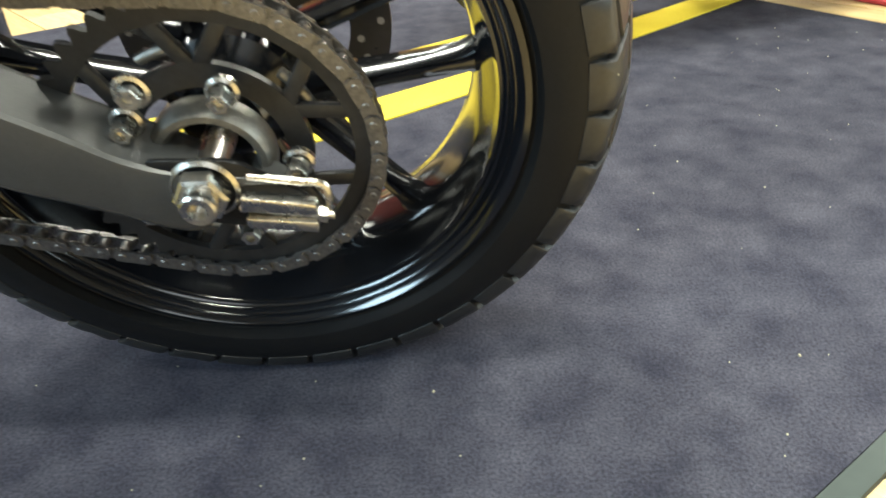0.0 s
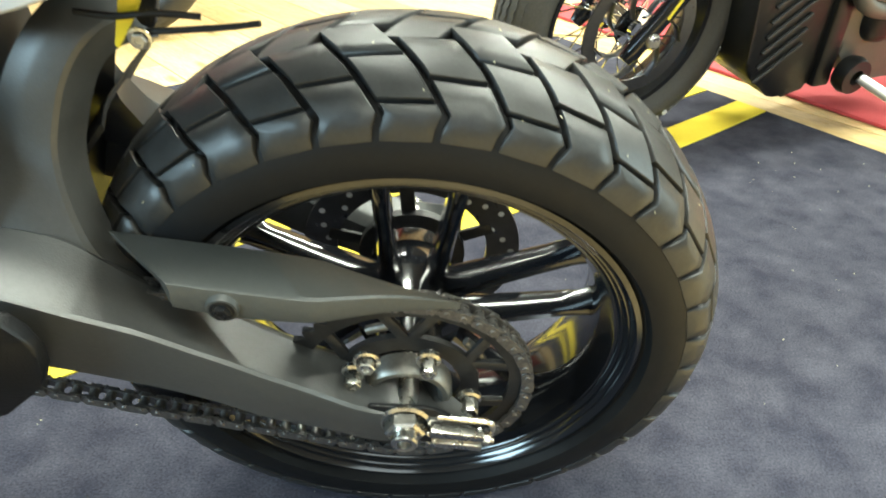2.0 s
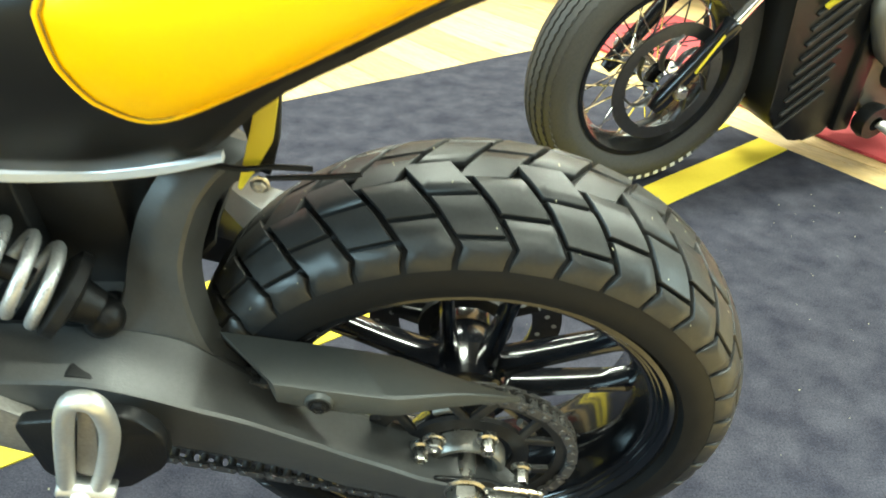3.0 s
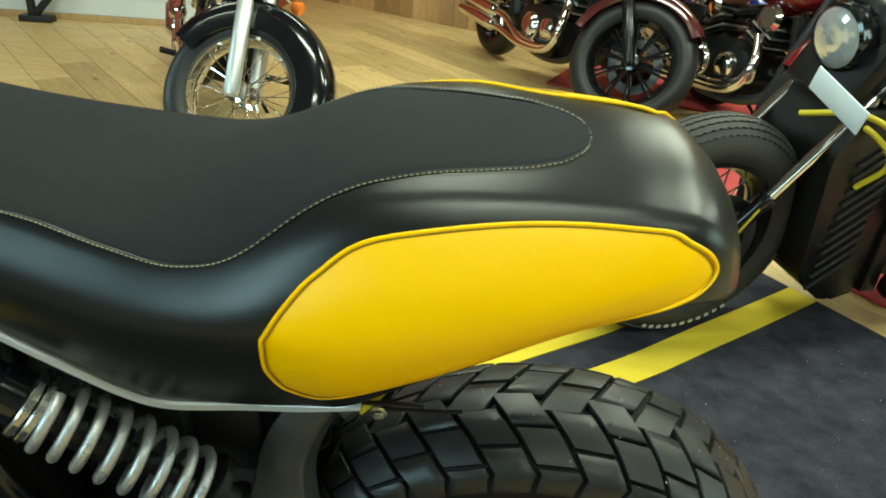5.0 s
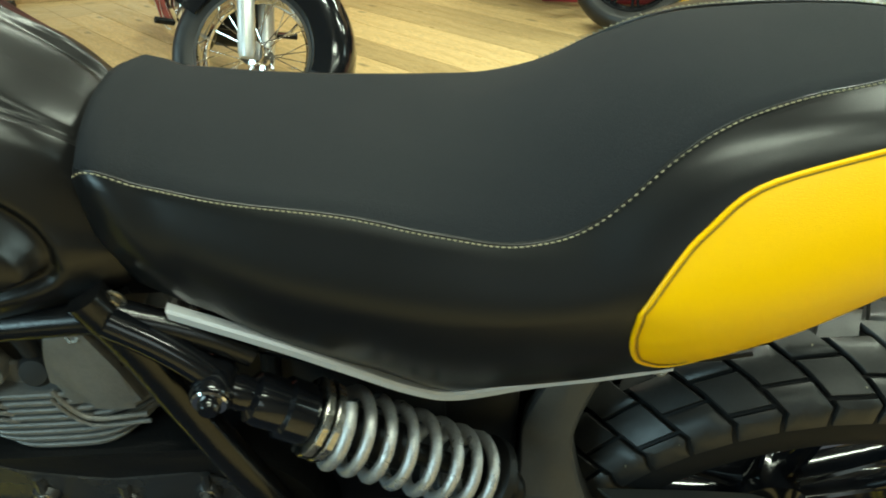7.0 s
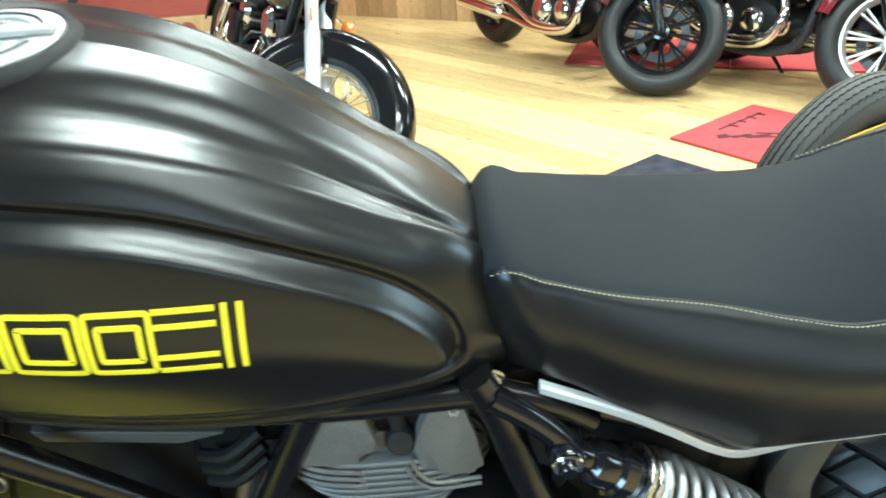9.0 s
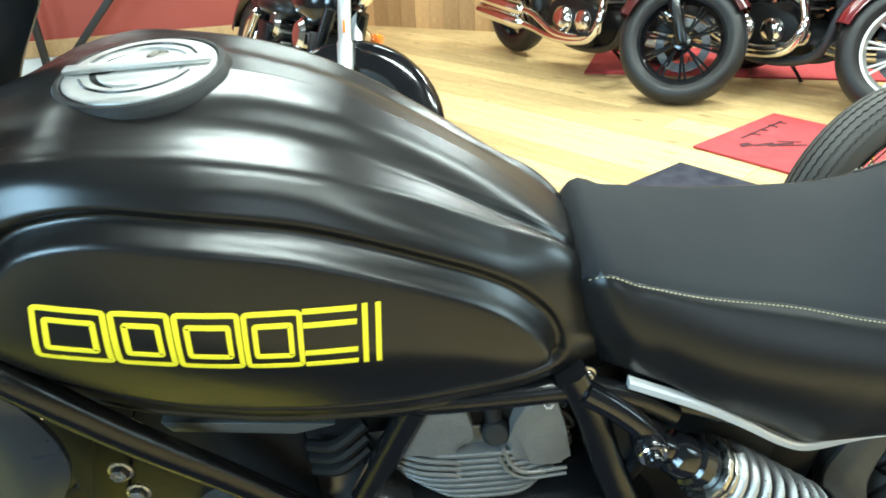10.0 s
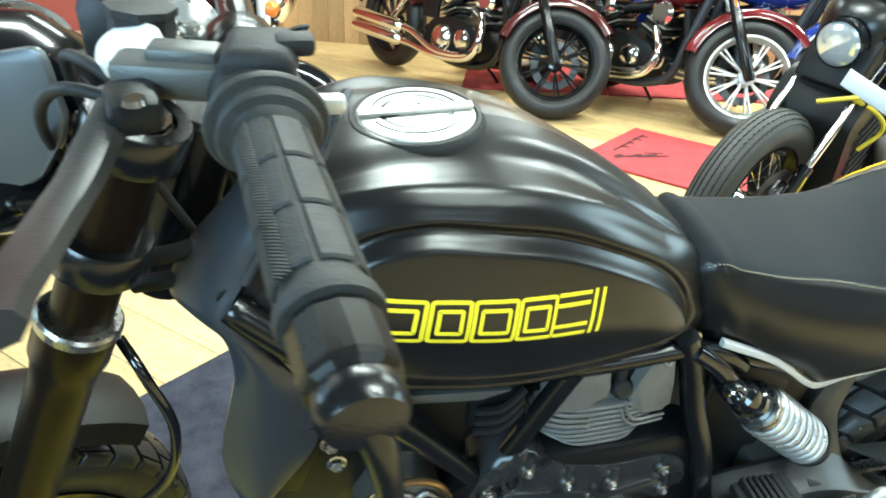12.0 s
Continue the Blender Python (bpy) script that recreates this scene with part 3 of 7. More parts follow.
def seat_section(x):
    """Half a cross-section, from the middle of the top round to the lower edge: (y, z) points."""
    zc, yb, zb, ym, zm, yd, zd = (f(x) for f in (seat_zc, seat_yb, seat_zb, seat_ym, seat_zm, seat_yd, seat_zd))
    pts = [(yb * k / 6, zc - (zc - zb) * (k / 6) ** 2.2) for k in range(7)]
    for k in range(1, 7):
        t = k / 6
        pts.append((yb + (ym - yb) * t * (1.62 - 0.24 * t - 0.38 * t * t), zb + (zm - zb) * t))
    for k in range(1, 6):
        t = k / 5
        pts.append((ym + (yd - ym) * t * t, zm + (zd - zm) * t))
    return pts


def seat_top_z(x, y):
    zc, yb, zb = seat_zc(x), seat_yb(x), seat_zb(x)
    return zc - (zc - zb) * min(1.0, abs(y) / yb) ** 2.2


def seat_side_y(x, z):
    """How far out the seat's side stands at x and height z."""
    pts = seat_section(x)[5:]
    zs = [p[1] for p in pts][::-1]
    ys = [p[0] for p in pts][::-1]
    return float(np.interp(z, zs, ys))


def padded_y(x, z):
    """The seat's side evened out, as the padding of the coloured panels lies on it."""
    return sum(seat_side_y(x, z + d) for d in (-0.036, -0.024, -0.012, 0.0, 0.012, 0.024, 0.036)) / 7


def nose(x, z):
    """The seat's front end leans back with height."""
    t = max(0.0, min(1.0, (-0.50 - x) / 0.16))
    return x + 0.38 * t * t * (3 - 2 * t) * (seat_zc(x) - z)


def seat_body():
    bm = bmesh.new()
    rows = []
    for x in np.concatenate([np.linspace(-0.668, -0.64, 5)[:-1], np.linspace(-0.64, 0.088, 60)[:-1], np.linspace(0.088, 0.121, 10)]):
        h = seat_section(x)
        rows.append([Vector((nose(x, z), -y, z)) for y, z in h[::-1]] + [Vector((nose(x, z), y, z)) for y, z in h[1:]])
    grid(bm, rows, close_u=True, caps=True)
    return bm


seat = thing("seat", "", "")
seat.parent = bike
part("seat_cover", seat_body(), LEATHER, seat, "smooth black leather seat cover", smooth=60)

# the grippy upper panel inside the seam, which ends in a round tongue over the tail
ST = [(-0.660, 0.066), (-0.655, 0.070), (-0.61, 0.0785), (-0.56, 0.085), (-0.46, 0.094), (-0.395, 0.106), (-0.335, 0.114), (-0.295, 0.112), (-0.263, 0.103), (-0.238, 0.092), (-0.21, 0.082), (-0.155, 0.068), (-0.094, 0.057), (-0.06, 0.047), (-0.038, 0.033), (-0.027, 0.018), (-0.0233, 0.008), (-0.0225, 0.0)]
seam_y = curve_of([p[0] for p in ST], [p[1] for p in ST])
bm = bmesh.new()
rows = []
for x in np.concatenate([np.linspace(-0.660, -0.06, 60)[:-1], np.linspace(-0.06, -0.0226, 14)]):
    y1 = max(seam_y(x), 0.0008)
    rows.append([Vector((nose(x, seat_top_z(x, y1 * s)), y1 * s, seat_top_z(x, y1 * s) + (0.0016 if abs(s) < 0.99 else -0.0005))) for s in np.linspace(-1, 1, 23)])
grid(bm, rows)
part("seat_top_panel", bm, SEAT_TOP, seat, "charcoal textured upper seat panel", smooth=60)
seam_line = [(x, y) for x, y in ((x, seam_y(x)) for x in np.linspace(-0.658, -0.0226, 300))]
for side in (-1, 1):
    bm = bmesh.new()
    bt = bmesh.new()
    pts = [Vector((nose(x, seat_top_z(x, y)), side * (y + 0.0005), seat_top_z(x, y) + 0.0008)) for x, y in seam_line if side < 0 or x > -0.30]
    sweep(bm, pts, 0.0009, seg=6, n=0)
    part("seam_piping", bm, LEATHER, seat)
    run = 0.0
    for a, b in zip(pts, pts[1:]):
        run += (b - a).length
        if run > 0.0036:
            run = 0.0
            d = (b - a).normalized() * 0.0012
            o = Vector((0, side * 0.0025, 0.0006))
            rod(bt, b - d + o, b + d + o, 0.00055, seg=5)
    tagged(part("seam_stitches", bt, THREAD, seat, "pale thread stitches"), kind="stuff")

# yellow padded panels on both flanks of the tail
YEL = [(-0.260, 0.847), (-0.260, 0.812), (-0.247, 0.780), (-0.216, 0.766), (-0.142, 0.799), (-0.036, 0.850), (0.043, 0.882), (0.072, 0.902), (0.068, 0.918), (0.050, 0.930), (0.020, 0.939), (-0.083, 0.940), (-0.178, 0.925), (-0.220, 0.899), (-0.244, 0.873)]
near_line = [p for p in smooth_path([(x, z, 0) for x, z in YEL + YEL[:1]], 6)][:-1]
yc = Vector((-0.09, 0.862, 0))
for side in (-1, 1):
    # the far panel reaches a little higher over the edge of the tail
    yel_line = near_line if side < 0 else [Vector((p.x, p.y + 0.011 * max(0.0, min(1.0, (p.y - 0.86) / 0.07)), 0)) for p in near_line]
    bm = bmesh.new()
    rows = []
    for s in (1.0, 0.985, 0.95, 0.88, 0.78, 0.66, 0.52, 0.36, 0.2, 0.06):
        soft = min(1.0, (1 - s) / 0.3)
        lift = 0.0005 + 0.013 * (1 - s**4)
        row = []
        for p in yel_line:
            q = yc + (p - yc) * s
            y = seat_side_y(q.x, q.y) * (1 - soft) + padded_y(q.x, q.y) * soft
            row.append(Vector((q.x, side * (y + lift), q.y)))
        rows.append(row)
    grid(bm, rows, close_u=True, caps=True)
    pan = part("yellow_side_panel", bm, YELLOW_LEATHER, seat, "bright yellow padded leather side panel", smooth=60)
    edge = [Vector((p.x, side * (seat_side_y(p.x, p.y) + 0.0015), p.y)) for p in yel_line]
    part("piping", sweepm(edge, 0.0019, seg=8, n=0, closed=True), YELLOW_LEATHER, pan)
    groove = [yc + (p - yc) * 0.984 for p in yel_line]
    part("panel_seam", sweepm([Vector((p.x, side * (seat_side_y(p.x, p.y) + 0.0022), p.y)) for p in groove], 0.0006, seg=6, n=0, closed=True), YELLOW_SHADE, pan)

# light grey trim strip under the seat's lower edge
RAIL = [(-0.612, 0.100, 0.826), (-0.537, 0.109, 0.793), (-0.488, 0.109, 0.760), (-0.428, 0.102, 0.710), (-0.385, 0.093, 0.684), (-0.314, 0.078, 0.672), (-0.252, 0.083, 0.685), (-0.198, 0.091, 0.704)]
for side in (-1, 1):
    bm = bmesh.new()
    line = smooth_path([(x, side * y, z) for x, y, z in RAIL], 8)
    rows = []
    for i, p in enumerate(line):
        w = 0.0062 if i < len(line) - 10 else 0.0062 - 0.003 * (i - len(line) + 10) / 10
        o = Vector((0, side, 0))
        rows.append([p + Vector((0, 0, w * c)) + o * (0.004 * b) for b, c in ((-1, -1), (0.6, -1), (1.1, -0.6), (1.1, 0.6), (0.6, 1), (-1, 1))])
    grid(bm, rows, close_u=True, caps=True)
    part("seat_trim", bm, TRIM_GREY, seat, "light grey trim strip")
bm = bmesh.new()
rows = []
for x in np.linspace(-0.53, 0.10, 30):
    y, z = seat_yd(x) - 0.006, seat_zd(x) + 0.006
    rows.append([Vector((x, -y, z)), Vector((x, -y + 0.012, z - 0.022)), Vector((x, y - 0.012, z - 0.022)), Vector((x, y, z))])
grid(bm, rows, close_u=True, caps=True)
part("seat_base", bm, PLASTIC, seat, "black plastic seat base")


# ---- fuel tank ----
def tank_curve(pairs):
    pairs = sorted(pairs)
    return curve_of([p[0] for p in pairs], [p[1] for p in pairs])


tk_zt = tank_curve([(-0.640, 0.930), (-0.655, 0.945), (-0.68, 0.968), (-0.73, 1.008), (-0.794, 1.051), (-0.85, 1.082), (-0.897, 1.101), (-0.95, 1.113), (-1.0, 1.116), (-1.06, 1.114), (-1.10, 1.106), (-1.15, 1.088)])
tk_y1 = tank_curve([(-0.640, 0.026), (-0.667, 0.033), (-0.752, 0.041), (-0.813, 0.047), (-0.869, 0.052), (-0.92, 0.058), (-0.958, 0.064), (-1.0, 0.070), (-1.06, 0.074), (-1.15, 0.070)])
tk_z1 = tank_curve([(-0.640, 0.925), (-0.667, 0.953), (-0.752, 1.013), (-0.813, 1.048), (-0.869, 1.076), (-0.92, 1.093), (-0.958, 1.102), (-1.0, 1.106), (-1.06, 1.105), (-1.15, 1.078)])
tk_y2 = tank_curve([(-0.640, 0.045), (-0.662, 0.054), (-0.728, 0.070), (-0.795, 0.084), (-0.879, 0.102), (-0.971, 0.112), (-1.056, 0.113), (-1.10, 0.107), (-1.15, 0.100)])
tk_z2 = tank_curve([(-0.640, 0.918), (-0.662, 0.947), (-0.728, 0.990), (-0.795, 1.032), (-0.879, 1.072), (-0.971, 1.096), (-1.056, 1.101), (-1.10, 1.092), (-1.15, 1.065)])
tk_yg = tank_curve([(-0.640, 0.072), (-0.67, 0.086), (-0.713, 0.100), (-0.771, 0.114), (-0.882, 0.130), (-0.957, 0.137), (-1.047, 0.138), (-1.10, 0.131), (-1.15, 0.118)])
tk_zg = tank_curve([(-0.640, 0.880), (-0.67, 0.905), (-0.713, 0.945), (-0.771, 0.985), (-0.882, 1.035), (-0.957, 1.060), (-1.047, 1.066), (-1.10, 1.052), (-1.15, 1.030)])
tk_ym = tank_curve([(-0.640, 0.080), (-0.66, 0.092), (-0.70, 0.114), (-0.77, 0.133), (-0.83, 0.144), (-0.89, 0.153), (-0.95, 0.157), (-1.02, 0.156), (-1.08, 0.149), (-1.15, 0.130)])
tk_zm = tank_curve([(-0.640, 0.860), (-0.70, 0.885), (-0.77, 0.918), (-0.89, 0.945), (-1.02, 0.965), (-1.15, 0.975)])
tk_yb = tank_curve([(-0.640, 0.070), (-0.70, 0.092), (-0.77, 0.104), (-0.89, 0.115), (-1.02, 0.116), (-1.15, 0.104)])
tk_zb = tank_curve([(-0.640, 0.828), (-0.746, 0.826), (-0.824, 0.826), (-0.967, 0.840), (-1.07, 0.862), (-1.12, 0.885), (-1.15, 0.915)])

PANEL = [(-1.092, 1.022), (-1.066, 1.052), (-1.018, 1.062), (-0.968, 1.054), (-0.885, 1.031), (-0.804, 0.994), (-0.738, 0.953), (-0.700, 0.913), (-0.688, 0.884), (-0.706, 0.873), (-0.819, 0.866), (-0.934, 0.876), (-1.008, 0.891), (-1.068, 0.921), (-1.098, 0.952), (-1.106, 0.987)]
panel_line = np.array([(p.x, p.y) for p in smooth_path([(x, z, 0) for x, z in PANEL + PANEL[:1]], 5)][:-1])


def panel_depth(x, z):
    """Signed distance to the side panel's outline, inside positive."""
    a = panel_line
    b = np.roll(a, -1, 0)
    p = np.array((x, z))
    d = b - a
    t = np.clip(((p - a) * d).sum(1) / (d * d).sum(1), 0, 1)
    near = np.hypot(*(a + t[:, None] * d - p).T).min()
    cross = ((a[:, 1] > z) != (b[:, 1] > z)) & (x < (b[:, 0] - a[:, 0]) * (z - a[:, 1]) / (b[:, 1] - a[:, 1] + 1e-12) + a[:, 0])
    return near if cross.sum() % 2 else -near


def tank_half(x):
    """(y, z) from the top of the tank round to its lower edge."""
    zt, y1, z1, y2, z2, yg, zg, ym, zm, yb, zb = (f(x) for f in (tk_zt, tk_y1, tk_z1, tk_y2, tk_z2, tk_yg, tk_zg, tk_ym, tk_zm, tk_yb, tk_zb))
    dip = lerp(x, [-1.08, -0.95, -0.80, -0.70, -0.64], [0.0, 0.0008, 0.0025, 0.0055, 0.003])
    dy, dz = y2 - y1, z2 - z1
    key = [(0, zt), (y1 * 0.6, zt - 0.3 * (zt - z1)), (y1, z1), (y1 + 0.28 * dy, z1 + 0.28 * dz - dip), (y1 + 0.62 * dy, z1 + 0.62 * dz - 0.3 * dip), (y2 - 0.004, z2 + 0.0005), (y2 + 0.007, z2 - 0.0065), (y2 + 0.60 * (yg - y2), z2 - 0.46 * (z2 - zg)), (yg, zg), ((yg + ym) / 2 + 0.003, (zg + zm) / 2), (ym, zm), ((ym * 1.25 + yb) / 2.25 + 0.004, (zm + zb) / 2), (yb + 0.006, zb + 0.008), (yb - 0.004, zb)]
    return [(p.x, p.y) for p in smooth_path([(y, z, 0) for y, z in key], 20)]


def tank_shift(x, z):
    """The tank's nose leans back towards its top."""
    if x > -1.0:
        return x
    k = lerp(z, [0.90, 0.975, 1.026, 1.073, 1.12], [1.0, 1.15, 1.03, 0.93, 0.72])
    return -1.0 + (x + 1.0) * k


def tank_side_y(x, z):
    pts = [p for p in tank_half(x) if p[1] < tk_z2(x)]
    zs, ys = [p[1] for p in pts][::-1], [p[0] for p in pts][::-1]
    d = panel_depth(x, z)
    return float(np.interp(z, zs, ys)) + panel_relief(d)


def panel_relief(d):
    groove = -0.0105 * math.exp(-((d + 0.0070) / 0.0064) ** 2)
    t = max(0.0, min(1.0, (d + 0.0005) / 0.0055))
    rise = 0.0060 * t * (2 - t)
    return groove + rise


bm = bmesh.new()
rows = []
for x in np.concatenate([np.linspace(-0.640, -0.66, 6)[:-1], np.linspace(-0.66, -1.10, 190)[:-1], np.linspace(-1.10, -1.15, 44)]):
    half = []
    for y, z in tank_half(x):
        if y > 0.06:
            y += panel_relief(panel_depth(x, z))
        half.append((y, z))
    rows.append([Vector((tank_shift(x, z), -y, z)) for y, z in half[::-1]] + [Vector((tank_shift(x, z), y, z)) for y, z in half[1:]])
grid(bm, rows, close_u=True, caps=True)
tank = part("fuel_tank", bm, SATIN_BLACK, bike, "satin black fuel tank with a recessed side panel", smooth=50)

# filler cap
CAPM = Matrix.Translation((-0.999, 0, 1.1105)) @ Matrix.Rotation(radians(-2), 4, "Y")
cap = part("filler_cap", lathem([(0, 0.006), (0.030, 0.006), (0.0315, 0.0045), (0.034, 0.0045), (0.0355, 0.0062), (0.052, 0.0058), (0.055, 0.004), (0.0562, 0.0)], axis=(0, 0, 1), seg=72), CAP_ALLOY, tank, "brushed alloy filler cap", m=CAPM)
part("cap_seal", lathem([(0.0560, 0.002), (0.0580, 0.0040), (0.0610, 0.0035), (0.0635, 0.0005), (0.066, -0.004), (0.067, -0.012), (0.055, -0.012)], axis=(0, 0, 1), seg=72), PLASTIC, cap, "black rubber ring")
bm = boxm(0, 0, 0.0085, 0.108, 0.012, 0.0045, bevel=0.0018)
part("cap_bar", bm, CAP_ALLOY, cap)
part("cap_lock", lathem([(0, 0.010), (0.0075, 0.010), (0.009, 0.0085), (0.009, 0.005)], (0.012, 0.012, 0), (0, 0, 1), 24), STEEL, cap)
bm = bmesh.new()
for a0, a1 in ((20, 160), (200, 340)):
    sweep(bm, [(0.042 * math.cos(radians(a)), 0.042 * math.sin(radians(a)), 0.0062) for a in np.linspace(a0, a1, 9)], 0.0012, seg=6, n=3)
part("cap_groove", bm, DISC_STEEL, cap)

# yellow double-line emblem on the side panel: plain nested outlines
def emblem(side):
    def line(points, width=0.0038):
        pts = [Vector((x, z, 0)) for x, z in points]
        rows = []
        for i, p in enumerate(pts):
            d = (pts[min(i + 1, len(pts) - 1)] - pts[max(i - 1, 0)]).normalized()
            n = Vector((-d.y, d.x, 0)) * width / 2
            row = []
            for q, lift in ((p - n, 0.0002), (p - n, 0.0010), (p + n, 0.0010), (p + n, 0.0002)):
                row.append(Vector((tank_shift(q.x, q.y), side * (tank_side_y(q.x, q.y) + lift), q.y)))
            rows.append(row)
        part("emblem_line", grid(bmesh.new(), rows, close_u=True, caps=True), YELLOW_PAINT, tank, smooth=30)

    def base(u, v):
        """u along the emblem from 0 to 1, v up from 0 to 1, leaning forward."""
        x = -1.062 + 0.230 * u + 0.004 * v
        return x, 0.968 - 0.031 * u + 0.049 * v

    cells = [(0.0, 0.185, 0), (0.205, 0.355, 1), (0.375, 0.555, 2), (0.575, 0.745, 3), (0.755, 0.925, 4), (0.945, 1.0, 5)]
    for u0, u1, style in cells:
        du, dv = 0.030, 0.15
        if style == 5:
            for u in (u0 + 0.006, u1 - 0.006):
                line([base(u, v) for v in np.linspace(0.0, 1.0, 8)], 0.0042)
            continue
        if style == 4:
            for v in (0.95, 0.73, 0.27, 0.05):
                line([base(u, v) for u in np.linspace(u0, u1, 10)])
            continue
        for k in (0, 1):
            a0, a1, b0, b1 = u0 + k * du, u1 - k * du, 0.05 + k * dv * 1.3, 0.95 - k * dv * 1.3
            corner = rounded([(a0, b0), (a1, b0), (a1, b1), (a0, b1)], 0.028 if k == 0 else 0.012, 3)
            loop = corner + corner[:1]
            dense = []
            for (x, y), (x2, y2) in zip(loop, loop[1:]):
                m = 5 if abs(x2 - x) + abs(y2 - y) > 0.08 else 1
                dense += [base(x + (x2 - x) * j / m, y + (y2 - y) * j / m) for j in range(m)]
            line(dense + dense[:1])


for side in (-1, 1):
    emblem(side)
# lower lip of the tank and the dark plate in front of the filler
part("tank_lip", sweepm([(tank_shift(x, tk_zb(x)), -(tk_yb(x) - 0.002), tk_zb(x) - 0.002) for x in np.linspace(-0.65, -1.14, 16)], 0.005, seg=8, n=3), SATIN_BLACK, tank)


# ---- swingarm, chain drive and shock ----
leg_top = tank_curve([(0.058, 0.300), (0.03, 0.302), (0.010, 0.311), (-0.016, 0.326), (-0.04, 0.340), (-0.086, 0.366), (-0.122, 0.388), (-0.154, 0.411), (-0.188, 0.429), (-0.216, 0.447), (-0.238, 0.468), (-0.262, 0.492), (-0.30, 0.508), (-0.345, 0.513), (-0.44, 0.520), (-0.535, 0.515)])
leg_rim = tank_curve([(0.058, 0.318), (0.03, 0.322), (0.0, 0.326), (-0.022, 0.329), (-0.042, 0.337), (-0.077, 0.361), (-0.11, 0.383), (-0.141, 0.403), (-0.172, 0.421), (-0.206, 0.441), (-0.253, 0.461), (-0.29, 0.478), (-0.33, 0.492), (-0.42, 0.498), (-0.535, 0.500)])
leg_low = tank_curve([(0.058, 0.314), (0.03, 0.310), (0.014, 0.300), (-0.006, 0.276), (-0.04, 0.280), (-0.059, 0.291), (-0.093, 0.308), (-0.13, 0.326), (-0.164, 0.346), (-0.198, 0.362), (-0.26, 0.384), (-0.329, 0.404), (-0.42, 0.430), (-0.535, 0.465)])
rows = []
for x in np.linspace(0.058, -0.535, 80):
    t, c, b = leg_top(x), leg_rim(x), leg_low(x)
    end = max(0.25, min(1.0, (0.075 - x) / 0.06))
    # the leg stands further out towards the front
    w = 0.0095 * max(0.0, min(1.0, -x / 0.12))
    c += 0.5 * w
    rows.append([Vector((x, -o if o > 0.117 else -0.150 + (0.150 - o) * end, z)) for o, z in ((0.092, t - 0.012), (0.100, t - 0.003), (0.106, t), (0.147 + w, c + 0.002), (0.1505 + w, c), (0.1508 + w, c - 0.003), (0.149 + w, b + 0.25 * (c - b)), (0.147 + w, b + 0.006), (0.143 + w, b), (0.136 + w, b - 0.001), (0.092, b))])
arm = part("swingarm", grid(bmesh.new(), rows, close_u=True, caps=True), ARM_GREY, bike, "grey painted swingarm", smooth=12)
part("far_leg", grid(bmesh.new(), [[Vector((p.x, -p.y, p.z)) for p in row] for row in rows], close_u=True, caps=True), ARM_GREY, arm, smooth=25)
# the broad arch that grows out of both legs and joins them in front of the tyre
inner = smooth_path([(-0.222, -0.112, 0.446), (-0.250, -0.104, 0.482), (-0.264, -0.088, 0.522), (-0.268, -0.070, 0.560), (-0.252, -0.055, 0.608), (-0.232, -0.040, 0.636), (-0.214, -0.020, 0.645), (-0.204, 0.0, 0.648)], 6)
outer = smooth_path([(-0.335, -0.128, 0.470), (-0.332, -0.108, 0.508), (-0.324, -0.080, 0.540), (-0.320, -0.056, 0.566), (-0.303, -0.048, 0.606), (-0.280, -0.036, 0.640), (-0.266, -0.020, 0.655), (-0.260, 0.0, 0.662)], 6)
rows = []
for i, (a, b) in enumerate(zip(inner, outer)):
    f = i / (len(inner) - 1)
    deep = Vector((lerp(f, [0, 0.5, 1], [0.0, 0.010, 0.010]), lerp(f, [0, 0.6, 1], [0.040, 0.030, 0.0]), lerp(f, [0, 0.6, 1], [-0.010, -0.016, -0.030])))
    face = deep.normalized() * -1
    rows.append([a + deep, a - face * 0.003, a.lerp(b, 0.06), a.lerp(b, 0.45) + face * 0.004, a.lerp(b, 0.62) + face * 0.0035, a.lerp(b, 0.95), b - face * 0.004, b + deep])
for s in (1, -1):
    part("brace", grid(bmesh.new(), [[Vector((p.x, p.y * s, p.z)) for p in row] for row in rows], close_u=True, caps=True), ARM_GREY, arm, smooth=22)
part("inner_panel", platem(rounded([(-0.318, 0.650), (-0.37, 0.665), (-0.47, 0.640), (-0.47, 0.42), (-0.325, 0.42)], 0.015, 3), -0.040, 0.060, bevel=0.006), PLASTIC, arm, "dark plastic splash panel")
part("bridge", boxm(-0.38, 0, 0.47, 0.10, 0.20, 0.07, bevel=0.01), ARM_GREY, arm)
bm = bmesh.new()
rows = []
for a in np.linspace(178, 137, 12):
    c = Vector((0.340 * math.cos(radians(a)), 0, 0.315 + 0.345 * math.sin(radians(a))))
    rows.append([c + Vector((0, y * (0.22 if y < 0 else 0.95), 0.010 * (1 - (y / 0.12) ** 2) + o)) for y, o in ((-0.118, -0.004), (-0.118, 0.003), (-0.06, 0.003), (0, 0.003), (0.06, 0.003), (0.118, 0.003), (0.118, -0.004), (0.06, -0.003), (0, -0.003), (-0.06, -0.003))])
grid(bm, rows, close_u=True, caps=True)
part("mud_flap", bm, PLASTIC, arm, "black plastic inner mudguard", smooth=50)
# three-cornered hollow with a bolt, its shade put in as a black plate, and the black cap of the lower shock mount
part("arm_recess", platem(rounded([(-0.366, 0.488), (-0.318, 0.480), (-0.336, 0.502), (-0.362, 0.508)], 0.005, 3), -0.1530, -0.128, bevel=0.001), RIM_WALL, arm)
